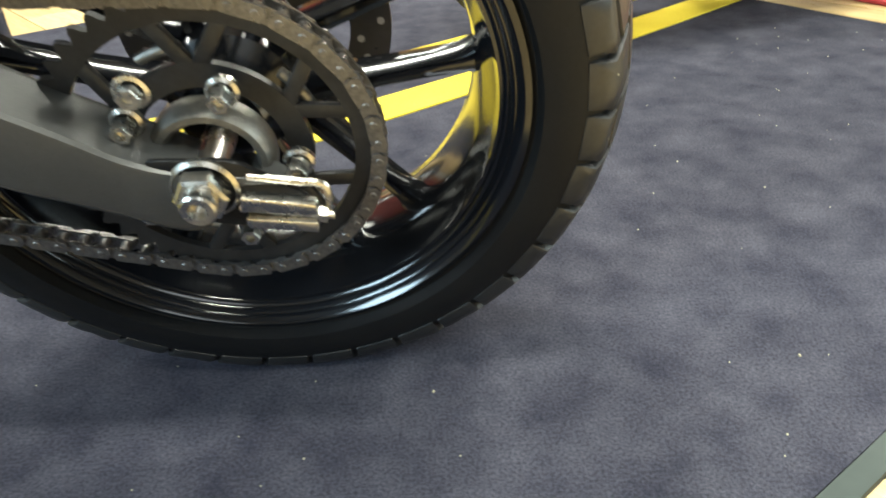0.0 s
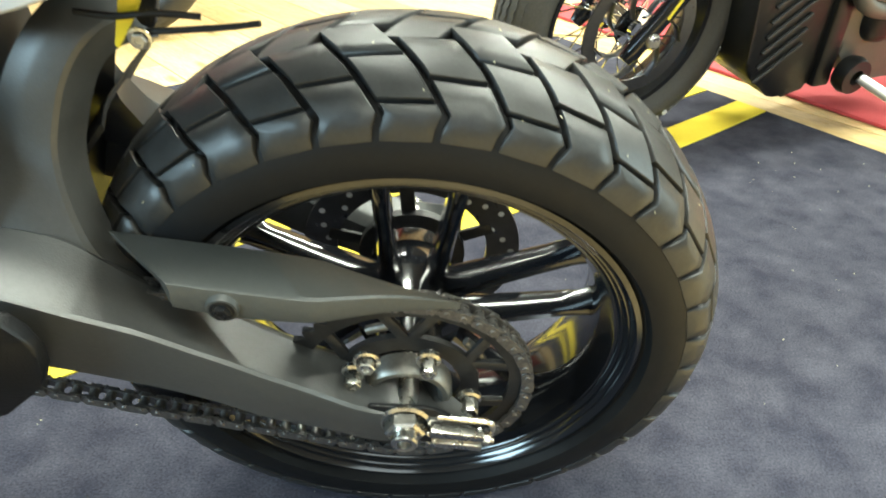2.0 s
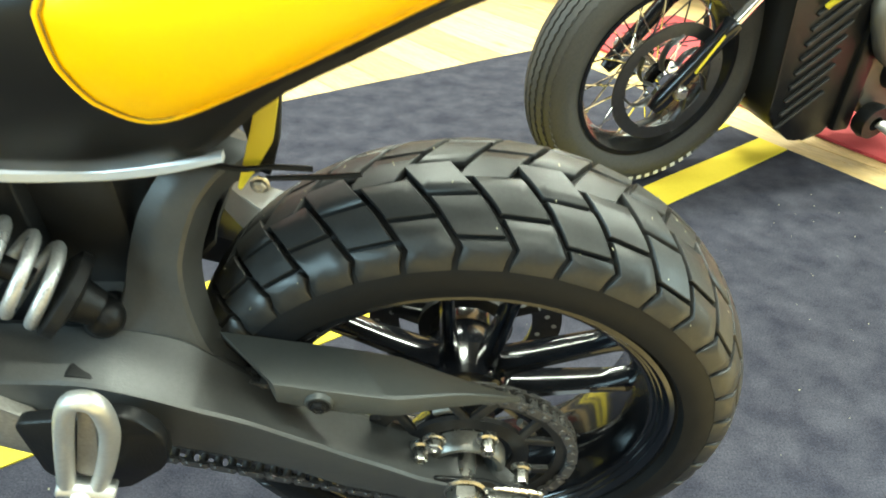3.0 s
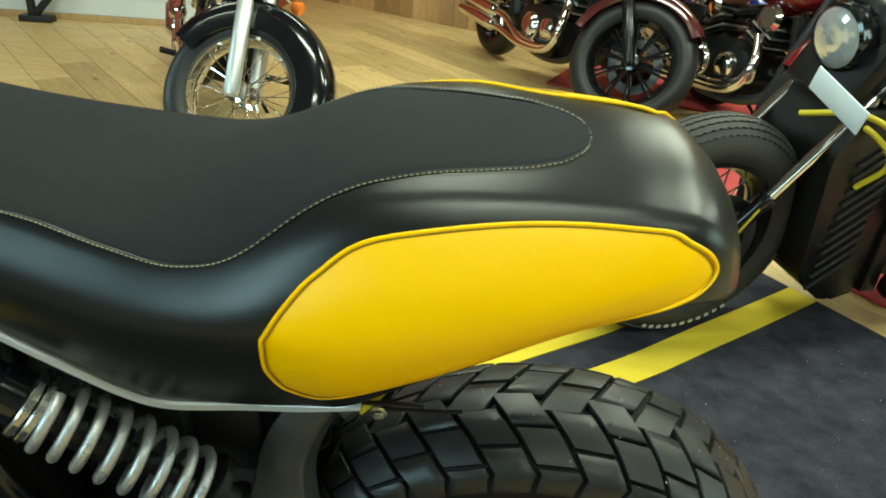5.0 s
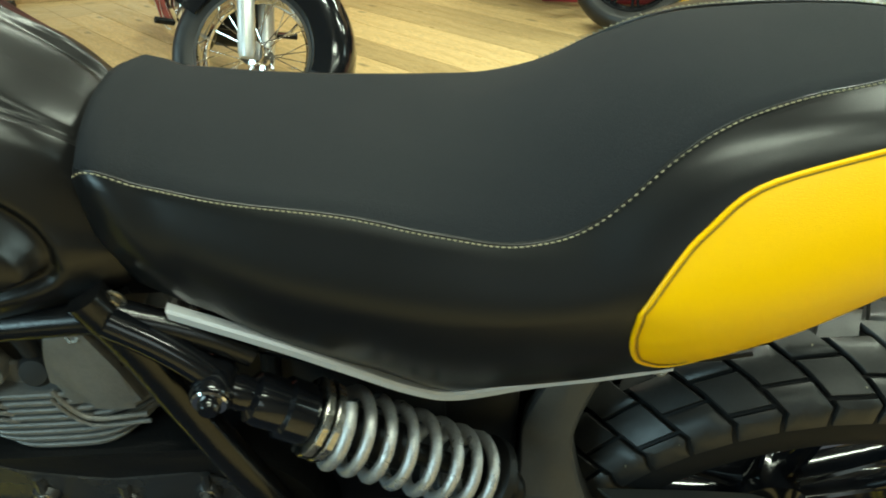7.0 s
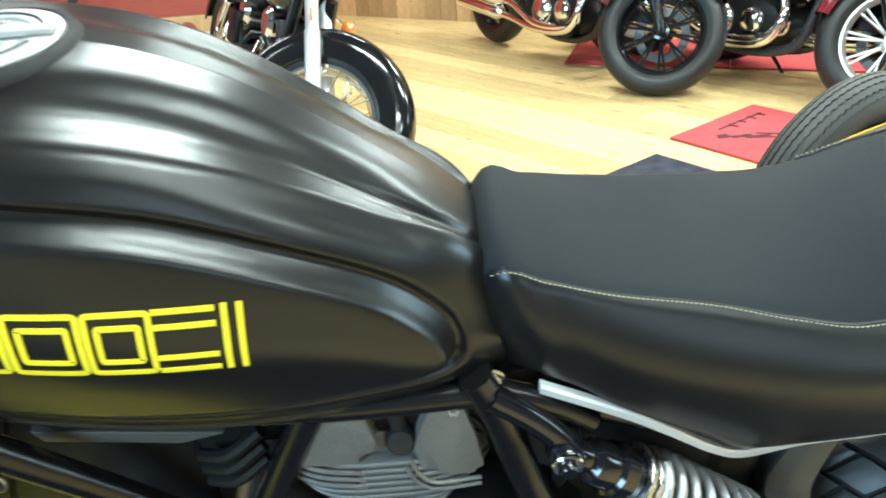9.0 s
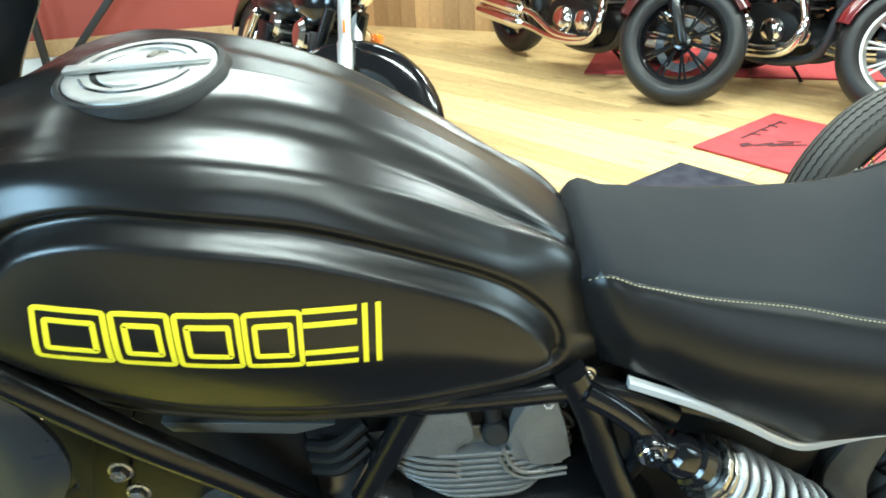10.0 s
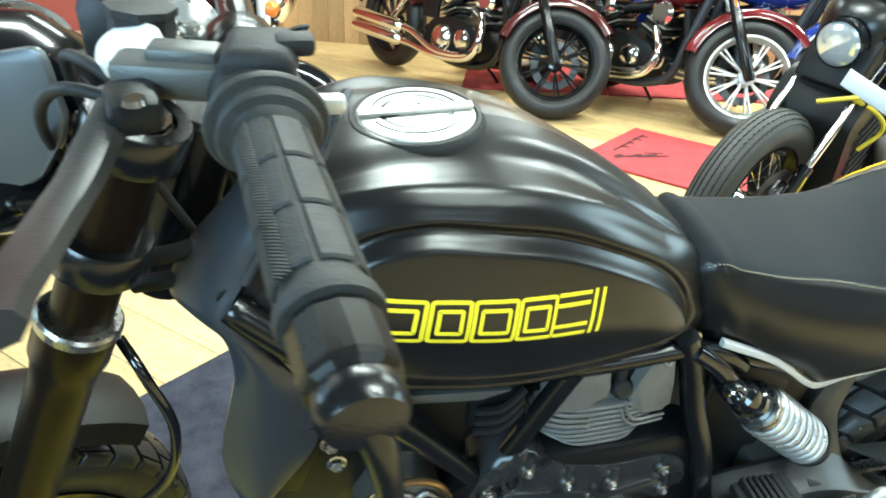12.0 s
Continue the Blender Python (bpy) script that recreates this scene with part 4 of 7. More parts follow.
part("recess_bolt", hexbolt(bmesh.new(), (-0.351, -0.1525, 0.494), (0, -1, 0.25), 0.0055, 0.006), STEEL, arm)
part("mount_cap", lathem([(0, 0.020), (0.010, 0.019), (0.017, 0.013), (0.019, 0.004), (0.019, -0.012), (0.015, -0.016), (0.015, -0.030)], (-0.338, -0.098, 0.522), (0.15, -0.85, 0.5), 28), RIM_WALL, arm, "round black cap of the shock mount", smooth=45)
part("mount_post", rodm((-0.342, -0.085, 0.480), (-0.338, -0.092, 0.535), 0.013), RIM_WALL, arm)
g_in = tank_curve([(-0.244, 0.496), (-0.174, 0.485), (-0.104, 0.473), (-0.034, 0.458), (0.0, 0.452), (0.046, 0.446)])
g_top = tank_curve([(-0.244, 0.500), (-0.184, 0.494), (-0.14, 0.486), (-0.065, 0.475), (-0.005, 0.468), (0.046, 0.451)])
g_low = tank_curve([(-0.244, 0.488), (-0.205, 0.478), (-0.174, 0.470), (-0.148, 0.463), (-0.122, 0.458), (-0.07, 0.454), (-0.02, 0.454), (0.01, 0.451), (0.046, 0.444)])
rows = []
for k in range(31):
    f = k / 30
    row = []
    for o, lift in ((0.088, 0), (0.090, 1), (0.093, 2), (0.143, 3), (0.1465, 4), (0.148, 5), (0.1505, 6), (0.150, 7), (0.144, 8), (0.140, 9), (0.095, 10)):
        # the front end is cut on a slant
        x0 = lerp(o, [0.090, 0.148], [-0.240, -0.178])
        x = x0 + (0.046 - x0) * f
        a, t, b = g_in(x), g_top(x), g_low(x)
        z = (a - 0.005, a - 0.0015, a, t + 0.0005, t - 0.0005, t - 0.004, b + 0.003, b, b + 0.001, t - 0.006, a - 0.006)[lift]
        row.append(Vector((x, -0.121 - (o - 0.121) * min(1.0, 0.10 + (0.046 - x) / 0.13), z)))
    rows.append(row)
guard = part("chain_guard", grid(bmesh.new(), rows, close_u=True, caps=True), GUARD_GREY, bike, "dark grey plastic chain guard", smooth=25)
part("guard_bolt", hexbolt(bmesh.new(), (-0.140, -0.1515, 0.470), (0, -1, 0), 0.007, 0.006), RIM_WALL, guard)
part("guard_lug", lathem([(0, 0.004), (0.012, 0.004), (0.014, 0), (0.014, -0.02)], (-0.140, -0.1485, 0.470), (0, -1, 0), 20), GUARD_GREY, guard)

# axle, nut, adjuster and hub carrier
axle = part("axle", rodm((0, -0.158, 0.315), (0, 0.158, 0.315), 0.012), STEEL, bike, "zinc-plated axle with nut")
bm = bmesh.new()
lathe(bm, [(0.0, 0.0), (0.024, 0.0), (0.024, 0.003), (0.021, 0.005)], (0, -0.148, 0.315), (0, -1, 0), 32)
lathe(bm, [(0.019, 0.004), (0.019, 0.015), (0.0165, 0.017), (0.0125, 0.017)], (0, -0.148, 0.315), (0, -1, 0), 6)
lathe(bm, [(0.0125, 0.012), (0.0125, 0.0255), (0.0110, 0.027), (0.0065, 0.027), (0.006, 0.020), (0, 0.020)], (0, -0.148, 0.315), (0, -1, 0), 28)
part("axle_nut", bm, STEEL, axle, smooth=30)
bm = platem(rounded([(-0.034, 0.340), (-0.034, 0.290), (0.020, 0.280), (0.070, 0.283), (0.070, 0.303), (0.024, 0.336)], 0.006, 3), -0.150, -0.146, bevel=0.0012)
part("adjuster_plate", bm, RIM_WALL, axle)
bm = bmesh.new()
plate(bm, rounded([(0.022, 0.300), (0.074, 0.292), (0.074, 0.302), (0.024, 0.311)], 0.002, 2), -0.158, -0.148, bevel=0.001)
plate(bm, rounded([(0.024, 0.284), (0.072, 0.277), (0.073, 0.286), (0.024, 0.293)], 0.002, 2), -0.158, -0.148, bevel=0.001)
rod(bm, (0.02, -0.151, 0.2975), (0.084, -0.151, 0.2870), 0.0032)
lathe(bm, [(0, 0), (0.0062, 0), (0.0062, 0.006), (0, 0.006)], (0.0735, -0.151, 0.2888), (0.98, 0, -0.17), 6)
part("adjuster_screw", bm, STEEL, axle, "bright zinc chain adjuster")
bm = bmesh.new()
sweep(bm, [(0.030, -0.149, 0.323), (0.060, -0.149, 0.317), (0.080, -0.149, 0.312), (0.081, -0.149, 0.292), (0.080, -0.149, 0.284)], 0.0028, seg=8, n=6)
part("adjuster_bail", bm, STEEL, axle)
part("arm_bolt", hexbolt(bmesh.new(), (-0.034, -0.128, 0.379), (0, -1, 0), 0.0085, 0.012), STEEL, arm, smooth=30)
carrier = part("sprocket_carrier", lathem([(0.031, -0.118), (0.035, -0.125), (0.040, -0.125), (0.044, -0.119), (0.044, -0.104), (0.034, -0.098), (0.030, -0.104)], (0, 0, 0.315), seg=56, closed=True), DULL_ALLOY, bike, "bare alloy sprocket carrier", smooth=40)

# rear sprocket: a toothed ring with arms
TEETH, PITCH = 46, 0.015875
PR = PITCH / (2 * math.sin(math.pi / TEETH))
bm = bmesh.new()
outer, inner = [], []
for k in range(TEETH * 6):
    a = 2 * math.pi * k / (TEETH * 6)
    r = PR + 0.0045 * math.cos(k % 6 / 6 * 2 * math.pi) - 0.001
    outer.append((r * math.cos(a), r * math.sin(a)))
    inner.append((0.099 * math.cos(a), 0.099 * math.sin(a)))
for y0, y1 in ((-0.1075, -0.1015),):
    rings = [[bm.verts.new((x, y, 0.315 + z)) for x, z in ring] for ring, y in ((inner, y0), (outer, y0), (outer, y1), (inner, y1))]
    for p, q in zip(rings, rings[1:] + rings[:1]):
        for k in range(len(p)):
            bm.faces.new((p[k], p[(k + 1) % len(p)], q[(k + 1) % len(p)], q[k]))
sprocket = part("rear_sprocket", bm, SPROCKET, bike, "black toothed rear sprocket", smooth=30)
for k in range(6):
    a = 2 * math.pi * k / 6 + 0.5
    for s in (-0.23, 0.23):
        u, v = Vector((math.cos(a), 0, math.sin(a))), Vector((math.cos(a + s), 0, math.sin(a + s)))
        p, q = Vector((0, -0.1045, 0.315)) + u * 0.062, Vector((0, -0.1045, 0.315)) + v * 0.101
        d = (q - p).normalized()
        part("sprocket_arm", boxm(*((p + q) / 2), (q - p).length, 0.0058, 0.011, bevel=0.0015, rot=Matrix.Rotation(-math.atan2(d.z, d.x), 4, "Y")), SPROCKET, sprocket)
part("sprocket_ring", lathem([(0.052, -0.1075), (0.070, -0.1075), (0.070, -0.1015), (0.052, -0.1015)], (0, 0, 0.315), seg=48, closed=True), SPROCKET, sprocket)
for k in range(5):
    a = radians(34 + 72 * k)
    part("cush_boss", sweepm([(0.078 * math.cos(a + d), -0.099, 0.315 + 0.078 * math.sin(a + d)) for d in (-0.20, -0.1, 0.0, 0.1, 0.20)], 0.0042, seg=8, n=2), DULL_ALLOY, sprocket, smooth=50)
for k in range(5):
    a = radians(70 + 72 * k)
    c = Vector((0.0605 * math.cos(a), -0.119, 0.315 + 0.0605 * math.sin(a)))
    bm = hexbolt(bmesh.new(), c, (0, -1, 0), 0.0078, 0.020)
    part("sprocket_bolt", bm, STEEL, sprocket, smooth=30)

# chain: rear sprocket, two runs and a small front sprocket
def chain_path():
    c0, c1, r0, r1 = Vector((0, 0.315)), Vector((-0.60, 0.420)), PR, 0.0385
    d = c1 - c0
    gap = d.length
    phi = math.atan2(d.y, d.x)
    beta = math.acos((r0 - r1) / gap)
    up, lo = phi - beta, phi + beta
    pts = []
    t0, t1 = c0 + r0 * Vector((math.cos(up), math.sin(up))), c1 + r1 * Vector((math.cos(up), math.sin(up)))
    b0, b1 = c0 + r0 * Vector((math.cos(lo), math.sin(lo))), c1 + r1 * Vector((math.cos(lo), math.sin(lo)))
    for k in range(41):
        pts.append(t1.lerp(t0, k / 40))
    for k in range(1, 80):
        a = up - (2 * math.pi - (lo - up)) * k / 80
        pts.append(c0 + r0 * Vector((math.cos(a), math.sin(a))))
    for k in range(41):
        p = b0.lerp(b1, k / 40)
        p.y -= 0.004 * math.sin(math.pi * k / 40)
        pts.append(p)
    for k in range(1, 30):
        a = lo - (lo - up) * k / 30
        pts.append(c1 + r1 * Vector((math.cos(a), math.sin(a))))
    return pts


def link_mesh(outer):
    bm = bmesh.new()
    y = 0.0082 if outer else 0.0058
    shape = []
    for k in range(20):
        a = 2 * math.pi * k / 20
        shape.append((PITCH / 2 * (1 if math.cos(a) > 0 else -1) + 0.0068 * math.cos(a), (0.0072 - 0.0014 * (abs(math.sin(a)) > 0.9)) * math.sin(a)))
    for s in (-1, 1):
        plate(bm, shape, s * y - 0.001, s * y + 0.001)
    for x in (-PITCH / 2, PITCH / 2):
        if outer:
            rod(bm, (x, -0.0102, 0), (x, 0.0102, 0), 0.0027, seg=10)
        else:
            rod(bm, (x, -0.005, 0), (x, 0.005, 0), 0.0050, seg=12)
    me = mesh_of(bm, "chain_link", 35)
    me.materials.append(CHAIN_STEEL)
    return me


chain = thing("drive_chain", "", "")
chain.parent = bike
tagged(chain, "oily dark steel drive chain")
line = chain_path()
line.append(line[0])
lengths = [0.0]
for a, b in zip(line, line[1:]):
    lengths.append(lengths[-1] + (b - a).length)
count = 2 * round(lengths[-1] / PITCH / 2)
links = (link_mesh(True), link_mesh(False))
lx, lz = [p.x for p in line], [p.y for p in line]
for k in range(count):
    s0, s1 = lengths[-1] * k / count, lengths[-1] * (k + 1) / count
    p, q = ((lerp(s, lengths, lx), lerp(s, lengths, lz)) for s in (s0, s1))
    part("chain_link", links[k % 2], None, chain, m=Matrix.Translation(((p[0] + q[0]) / 2, -0.105, (p[1] + q[1]) / 2)) @ Matrix.Rotation(-math.atan2(q[1] - p[1], q[0] - p[0]), 4, "Y"))

# shock absorber: eye, body, collar and coil
A, B = Vector((-0.590, -0.120, 0.762)), Vector((-0.346, -0.104, 0.546))
ax = (B - A).normalized()
shock = thing("shock_absorber", "", "")
shock.parent = bike
tagged(shock, "silver coil spring shock absorber")


def on_shock(s):
    return A + ax * s


full = (B - A).length
part("shock_eye", lathem([(0.009, -0.017), (0.0155, -0.017), (0.0172, -0.014), (0.0172, 0.014), (0.0155, 0.017), (0.009, 0.017)], A, (0, 1, 0), 32, closed=True), GLOSS_BLACK, shock, smooth=30)
part("eye_washer", lathem([(0.006, 0.0), (0.0135, 0.0), (0.0145, 0.0015), (0.0135, 0.003), (0.006, 0.003)], A + Vector((0, -0.017, 0)), (0, -1, 0), 28, closed=True), CHROME, shock, smooth=35)
part("eye_bolt", lathem([(0, 0.010), (0.007, 0.0095), (0.0095, 0.006), (0.0095, 0.002)], A + Vector((0, -0.018, 0)), (0, -1, 0), 24), GLOSS_BLACK, shock, smooth=45)
part("shock_head", lathem([(0.0, 0.012), (0.013, 0.012), (0.015, 0.022), (0.0145, 0.030), (0.021, 0.034), (0.0225, 0.040), (0.0225, 0.060), (0.0265, 0.063), (0.0265, 0.088), (0.0, 0.088)], A, ax, 32), GLOSS_BLACK, shock, smooth=30)
bm = bmesh.new()
for s, r in ((0.090, 0.0335), (0.101, 0.0345)):
    lathe(bm, [(0.02, 0), (r, 0), (r + 0.001, 0.0015), (r + 0.001, 0.007), (r, 0.0085), (0.02, 0.0085)], on_shock(s), ax, 14)
part("eye_lug", sweepm([(-0.655, -0.106, 0.826), (-0.628, -0.110, 0.806), (-0.606, -0.114, 0.786), A + Vector((0, 0.002, 0.006))], 0.0, seg=10, n=6, flat=(0.013, 0.013)), GLOSS_BLACK, shock, smooth=50)
part("spring_collar", bm, STEEL, shock, "bright zinc preload collar", smooth=25)
part("damper_body", lathem([(0.0, 0.10), (0.021, 0.10), (0.021, 0.20), (0.010, 0.205), (0.010, full - 0.05), (0.0, full - 0.05)], A, ax, 28), RIM_WALL, shock, smooth=30)
turns, s0, s1 = 7.6, 0.113, full - 0.028
e1 = ax.cross(Vector((0, 1, 0))).normalized()
e2 = ax.cross(e1)
coil = []
for k in range(int(turns * 22) + 1):
    a = 2 * math.pi * k / 22
    f = k / (turns * 22)
    s = s0 + (s1 - s0) * (f + 0.035 * math.sin(2 * math.pi * f) * -0.6)
    coil.append(on_shock(s) + (e1 * math.cos(a) + e2 * math.sin(a)) * 0.0335)
part("coil_spring", sweepm(coil, 0.0062, seg=10, n=0), SPRING, shock, "silver painted coil spring", smooth=60)
part("spring_seat", lathem([(0.0, full - 0.032), (0.030, full - 0.030), (0.040, full - 0.024), (0.040, full - 0.014), (0.02, full - 0.008), (0.016, full + 0.012), (0.0, full + 0.012)], A, ax, 32), RIM_WALL, shock, smooth=30)

# number-plate bracket, wiring and the rear lamp bracket under the tail
bracket = part("plate_bracket", platem(rounded([(-0.176, 0.735), (-0.160, 0.735), (-0.172, 0.686), (-0.190, 0.656), (-0.206, 0.633), (-0.209, 0.635)], 0.002, 2), -0.047, -0.043, bevel=0.001), YELLOW_HOSE, bike, "amber-yellow bracket plate")
part("bracket_back", platem(rounded([(-0.200, 0.740), (-0.160, 0.735), (-0.169, 0.680), (-0.180, 0.645), (-0.190, 0.650), (-0.196, 0.700)], 0.004, 2), -0.042, -0.030, bevel=0.002), RIM_WALL, bracket)
part("bracket_bolt", hexbolt(bmesh.new(), (-0.188, -0.049, 0.643), (0, -1, 0), 0.006, 0.006), STEEL, bracket)
for wire in ([(-0.228, -0.05, 0.663), (-0.200, -0.052, 0.661), (-0.173, -0.052, 0.664), (-0.142, -0.048, 0.660)], [(-0.184, -0.045, 0.646), (-0.131, -0.046, 0.651), (-0.102, -0.046, 0.655)]):
    part("wiring", sweepm(wire, 0.0026, seg=8, n=6), RIM_WALL, bracket)

# subframe under the seat
sub = part("subframe", sweepm([(-0.62, -0.085, 0.800), (-0.45, -0.090, 0.735), (-0.34, -0.080, 0.705), (-0.22, -0.065, 0.715), (-0.15, -0.066, 0.765)], 0.012, seg=12), FRAME_BLACK, bike)
part("subframe_tube", sweepm([(-0.62, 0.085, 0.800), (-0.45, 0.090, 0.735), (-0.34, 0.080, 0.705), (-0.22, 0.065, 0.715), (-0.15, 0.066, 0.765)], 0.012, seg=12), FRAME_BLACK, sub)
part("under_tray", platem(rounded([(-0.60, 0.86), (-0.60, 0.775), (-0.45, 0.70), (-0.36, 0.665), (-0.30, 0.70), (-0.185, 0.735), (-0.125, 0.800), (-0.10, 0.85)], 0.02, 3), -0.075, 0.075, bevel=0.006), PLASTIC, sub, "black plastic tray under the seat")


# ---- frame, engine and footrest ----
def tube(name, pts, r, mat, parent, label="", n=6, seg=14):
    return part(name, sweepm(pts, r, seg=seg, n=n), mat, parent, label, smooth=50)


frame_ob = thing("frame", "", "")
frame_ob.parent = bike
tagged(frame_ob, "black steel trellis frame")
for s in (-1, 1):
    y = 0.098 * s
    tube("frame_tube", [(-1.180, s * 0.134, 1.004), (-1.166, s * 0.141, 0.992), (-1.113, s * 0.148, 0.936), (-1.059, s * 0.135, 0.843), (-0.988, s * 0.113, 0.727), (-0.905, y, 0.600)], 0.0150, FRAME_BLACK, frame_ob)
    tube("frame_tube", [(-0.812, y, 0.815), (-0.867, y, 0.692), (-0.905, y, 0.606)], 0.0150, FRAME_BLACK, frame_ob)
    tube("frame_tube", [(-1.17, s * 0.08, 0.90), (-1.0, y, 0.842), (-0.82, y, 0.818), (-0.66, y, 0.822)], 0.0130, FRAME_BLACK, frame_ob)
    rows = []
    member = smooth_path([(-0.668, y, 0.846), (-0.645, y * 1.05, 0.790), (-0.624, y * 1.12, 0.716), (-0.590, y * 1.26, 0.622), (-0.548, y * 1.34, 0.480), (-0.530, y * 1.34, 0.420)], 6)
    for i, c in enumerate(member):
        d = (member[min(i + 1, len(member) - 1)] - member[max(i - 1, 0)]).normalized()
        wide = Vector((d.z, 0, -d.x)) * lerp(i / (len(member) - 1), [0, 0.25, 0.5, 0.75, 1], [0.015, 0.0165, 0.0165, 0.0165, 0.016])
        rows.append([c + wide * math.cos(a) + Vector((0, 0.015, 0)) * (abs(math.sin(a)) ** 0.7 * (1 if math.sin(a) > 0 else -1)) for a in np.linspace(0, 2 * math.pi, 17)[:-1]])
    part("frame_plate", grid(bmesh.new(), rows, close_u=True, caps=True), FRAME_BLACK, frame_ob, "broad black frame plate", smooth=50)
    tube("frame_tube", [(-0.655, y, 0.826), (-0.60, y, 0.80), (-0.56, y, 0.77)], 0.0120, FRAME_BLACK, frame_ob)
    part("frame_lug", lathem([(0, -0.021), (0.019, -0.021), (0.022, -0.018), (0.022, 0.018), (0, 0.021)], (-0.905, y, 0.604), (0, 1, 0), 28), FRAME_BLACK, frame_ob, smooth=30)
    part("lug_bolt", hexbolt(bmesh.new(), (-0.905, y + s * 0.021, 0.604), (0, s, 0), 0.008, 0.008), STEEL, frame_ob)
    part("tank_bolt", hexbolt(bmesh.new(), (-0.652, s * 0.094, 0.836), (0, s, 0), 0.007, 0.007), STEEL, frame_ob)
part("backbone", boxm(-0.85, 0, 0.84, 0.50, 0.15, 0.05, bevel=0.01), RIM_WALL, frame_ob)

engine = thing("engine", "", "")
engine.parent = bike
tagged(engine, "grey and black two-cylinder engine")
# upright rear cylinder head with horizontal fins below a smooth cover
HEAD = [(0.638, -0.745, -0.725), (0.646, -0.772, -0.704), (0.658, -0.802, -0.688), (0.674, -0.828, -0.672), (0.690, -0.846, -0.660), (0.705, -0.853, -0.653), (0.720, -0.850, -0.655), (0.745, -0.838, -0.664), (0.770, -0.824, -0.672), (0.800, -0.805, -0.682), (0.834, -0.792, -0.690)]
head_x0 = curve_of([p[0] for p in HEAD], [p[1] for p in HEAD])
head_x1 = curve_of([p[0] for p in HEAD], [p[2] for p in HEAD])


def head_slice(z0, z1, face, bow, cut=0.0):
    """A level slice of the head, its near face bowed towards both ends and its rim softly rounded."""
    rows = []
    for k in range(25):
        f = k / 24
        u = abs(2 * f - 1)
        row = []
        for z, b in ((z0, 0.0015), (z0 + 0.0012, 0.0), (z1 - 0.0012, 0.0), (z1, 0.0015)):
            a, e = head_x0(z) + cut + b, head_x1(z) - cut - b
            row.append(Vector((a + (e - a) * f, -face + b + bow * u**4, z)))
        rows.append(row + [Vector((row[-1].x, 0.07, z1)), Vector((row[0].x, 0.07, z0))])
    return grid(bmesh.new(), rows, close_u=True, caps=True)


part("head_core", head_slice(0.640, 0.768, 0.094, 0.026, 0.010), HEAD_GREY, engine, "grey finned cylinder head", smooth=30)
for k in range(10):
    z = 0.643 + 0.0104 * k
    part("cooling_fin", head_slice(z, z + 0.0056, 0.1085, 0.032), HEAD_GREY, engine, smooth=30)
part("cam_cover", head_slice(0.752, 0.834, 0.088, 0.024, 0.006), HEAD_GREY, engine, "plain grey cylinder head cover", smooth=35)
# two raised rocker plates; a black plate stands for the shade in the hollow between them, with the plug cap
part("rocker_plate", platem(rounded([(-0.842, 0.748), (-0.822, 0.806), (-0.800, 0.826), (-0.768, 0.820), (-0.758, 0.770), (-0.768, 0.750), (-0.790, 0.742)], 0.012, 4), -0.107, -0.070, bevel=0.007, seg=3), HEAD_GREY, engine, smooth=40)
part("rocker_plate", platem(rounded([(-0.728, 0.748), (-0.712, 0.722), (-0.690, 0.716), (-0.660, 0.718), (-0.668, 0.770), (-0.682, 0.826), (-0.706, 0.820), (-0.718, 0.790)], 0.010, 4), -0.108, -0.070, bevel=0.007, seg=3), HEAD_GREY, engine, smooth=40)
for d in (0.0, 0.010):
    part("cover_rib", sweepm([(-0.730 - 0.5 * d, -0.107, 0.746 - d), (-0.722 - 0.3 * d, -0.109, 0.722 - d), (-0.706, -0.110, 0.708 - d), (-0.664, -0.106, 0.706 - d)], 0.0022, seg=8, n=5), HEAD_GREY, engine)
for d in (0.0, 0.011, 0.022):
    part("cover_rib", sweepm([(-0.842 - 0.1 * d, -0.094, 0.740 - d), (-0.815, -0.106, 0.737 - d), (-0.783, -0.108, 0.732 - d), (-0.774, -0.106, 0.726 - d)], 0.0026, seg=8, n=5), HEAD_GREY, engine)
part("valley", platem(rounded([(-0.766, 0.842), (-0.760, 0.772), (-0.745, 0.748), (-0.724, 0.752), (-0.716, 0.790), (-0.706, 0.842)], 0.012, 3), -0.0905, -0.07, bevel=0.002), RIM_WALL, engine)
part("spark_plug_cap", lathem([(0, 0.014), (0.011, 0.013), (0.0145, 0.008), (0.0145, -0.030), (0.010, -0.034)], (-0.737, -0.094, 0.762), (0.05, -0.9, 0.45), 24), PLASTIC, engine, smooth=40)
part("head_hose", sweepm([(-0.737, -0.090, 0.768), (-0.742, -0.088, 0.800), (-0.765, -0.080, 0.828), (-0.80, -0.06, 0.85)], 0.009, seg=12), PLASTIC, engine, smooth=60)
for x, y, z, r in ((-0.731, -0.078, 0.776, 0.0075), (-0.703, -0.092, 0.742, 0.0080), (-0.688, -0.100, 0.806, 0.0060)):
    part("head_bolt", hexbolt(bmesh.new(), (x, y, z), (0.05, -0.8, 0.6), r, 0.010), STEEL, engine)
part("head_bracket", sweepm([(-0.69, -0.094, 0.800), (-0.668, -0.098, 0.785), (-0.662, -0.098, 0.765), (-0.690, -0.096, 0.775)], 0.0035, seg=8, n=4), RIM_WALL, engine)

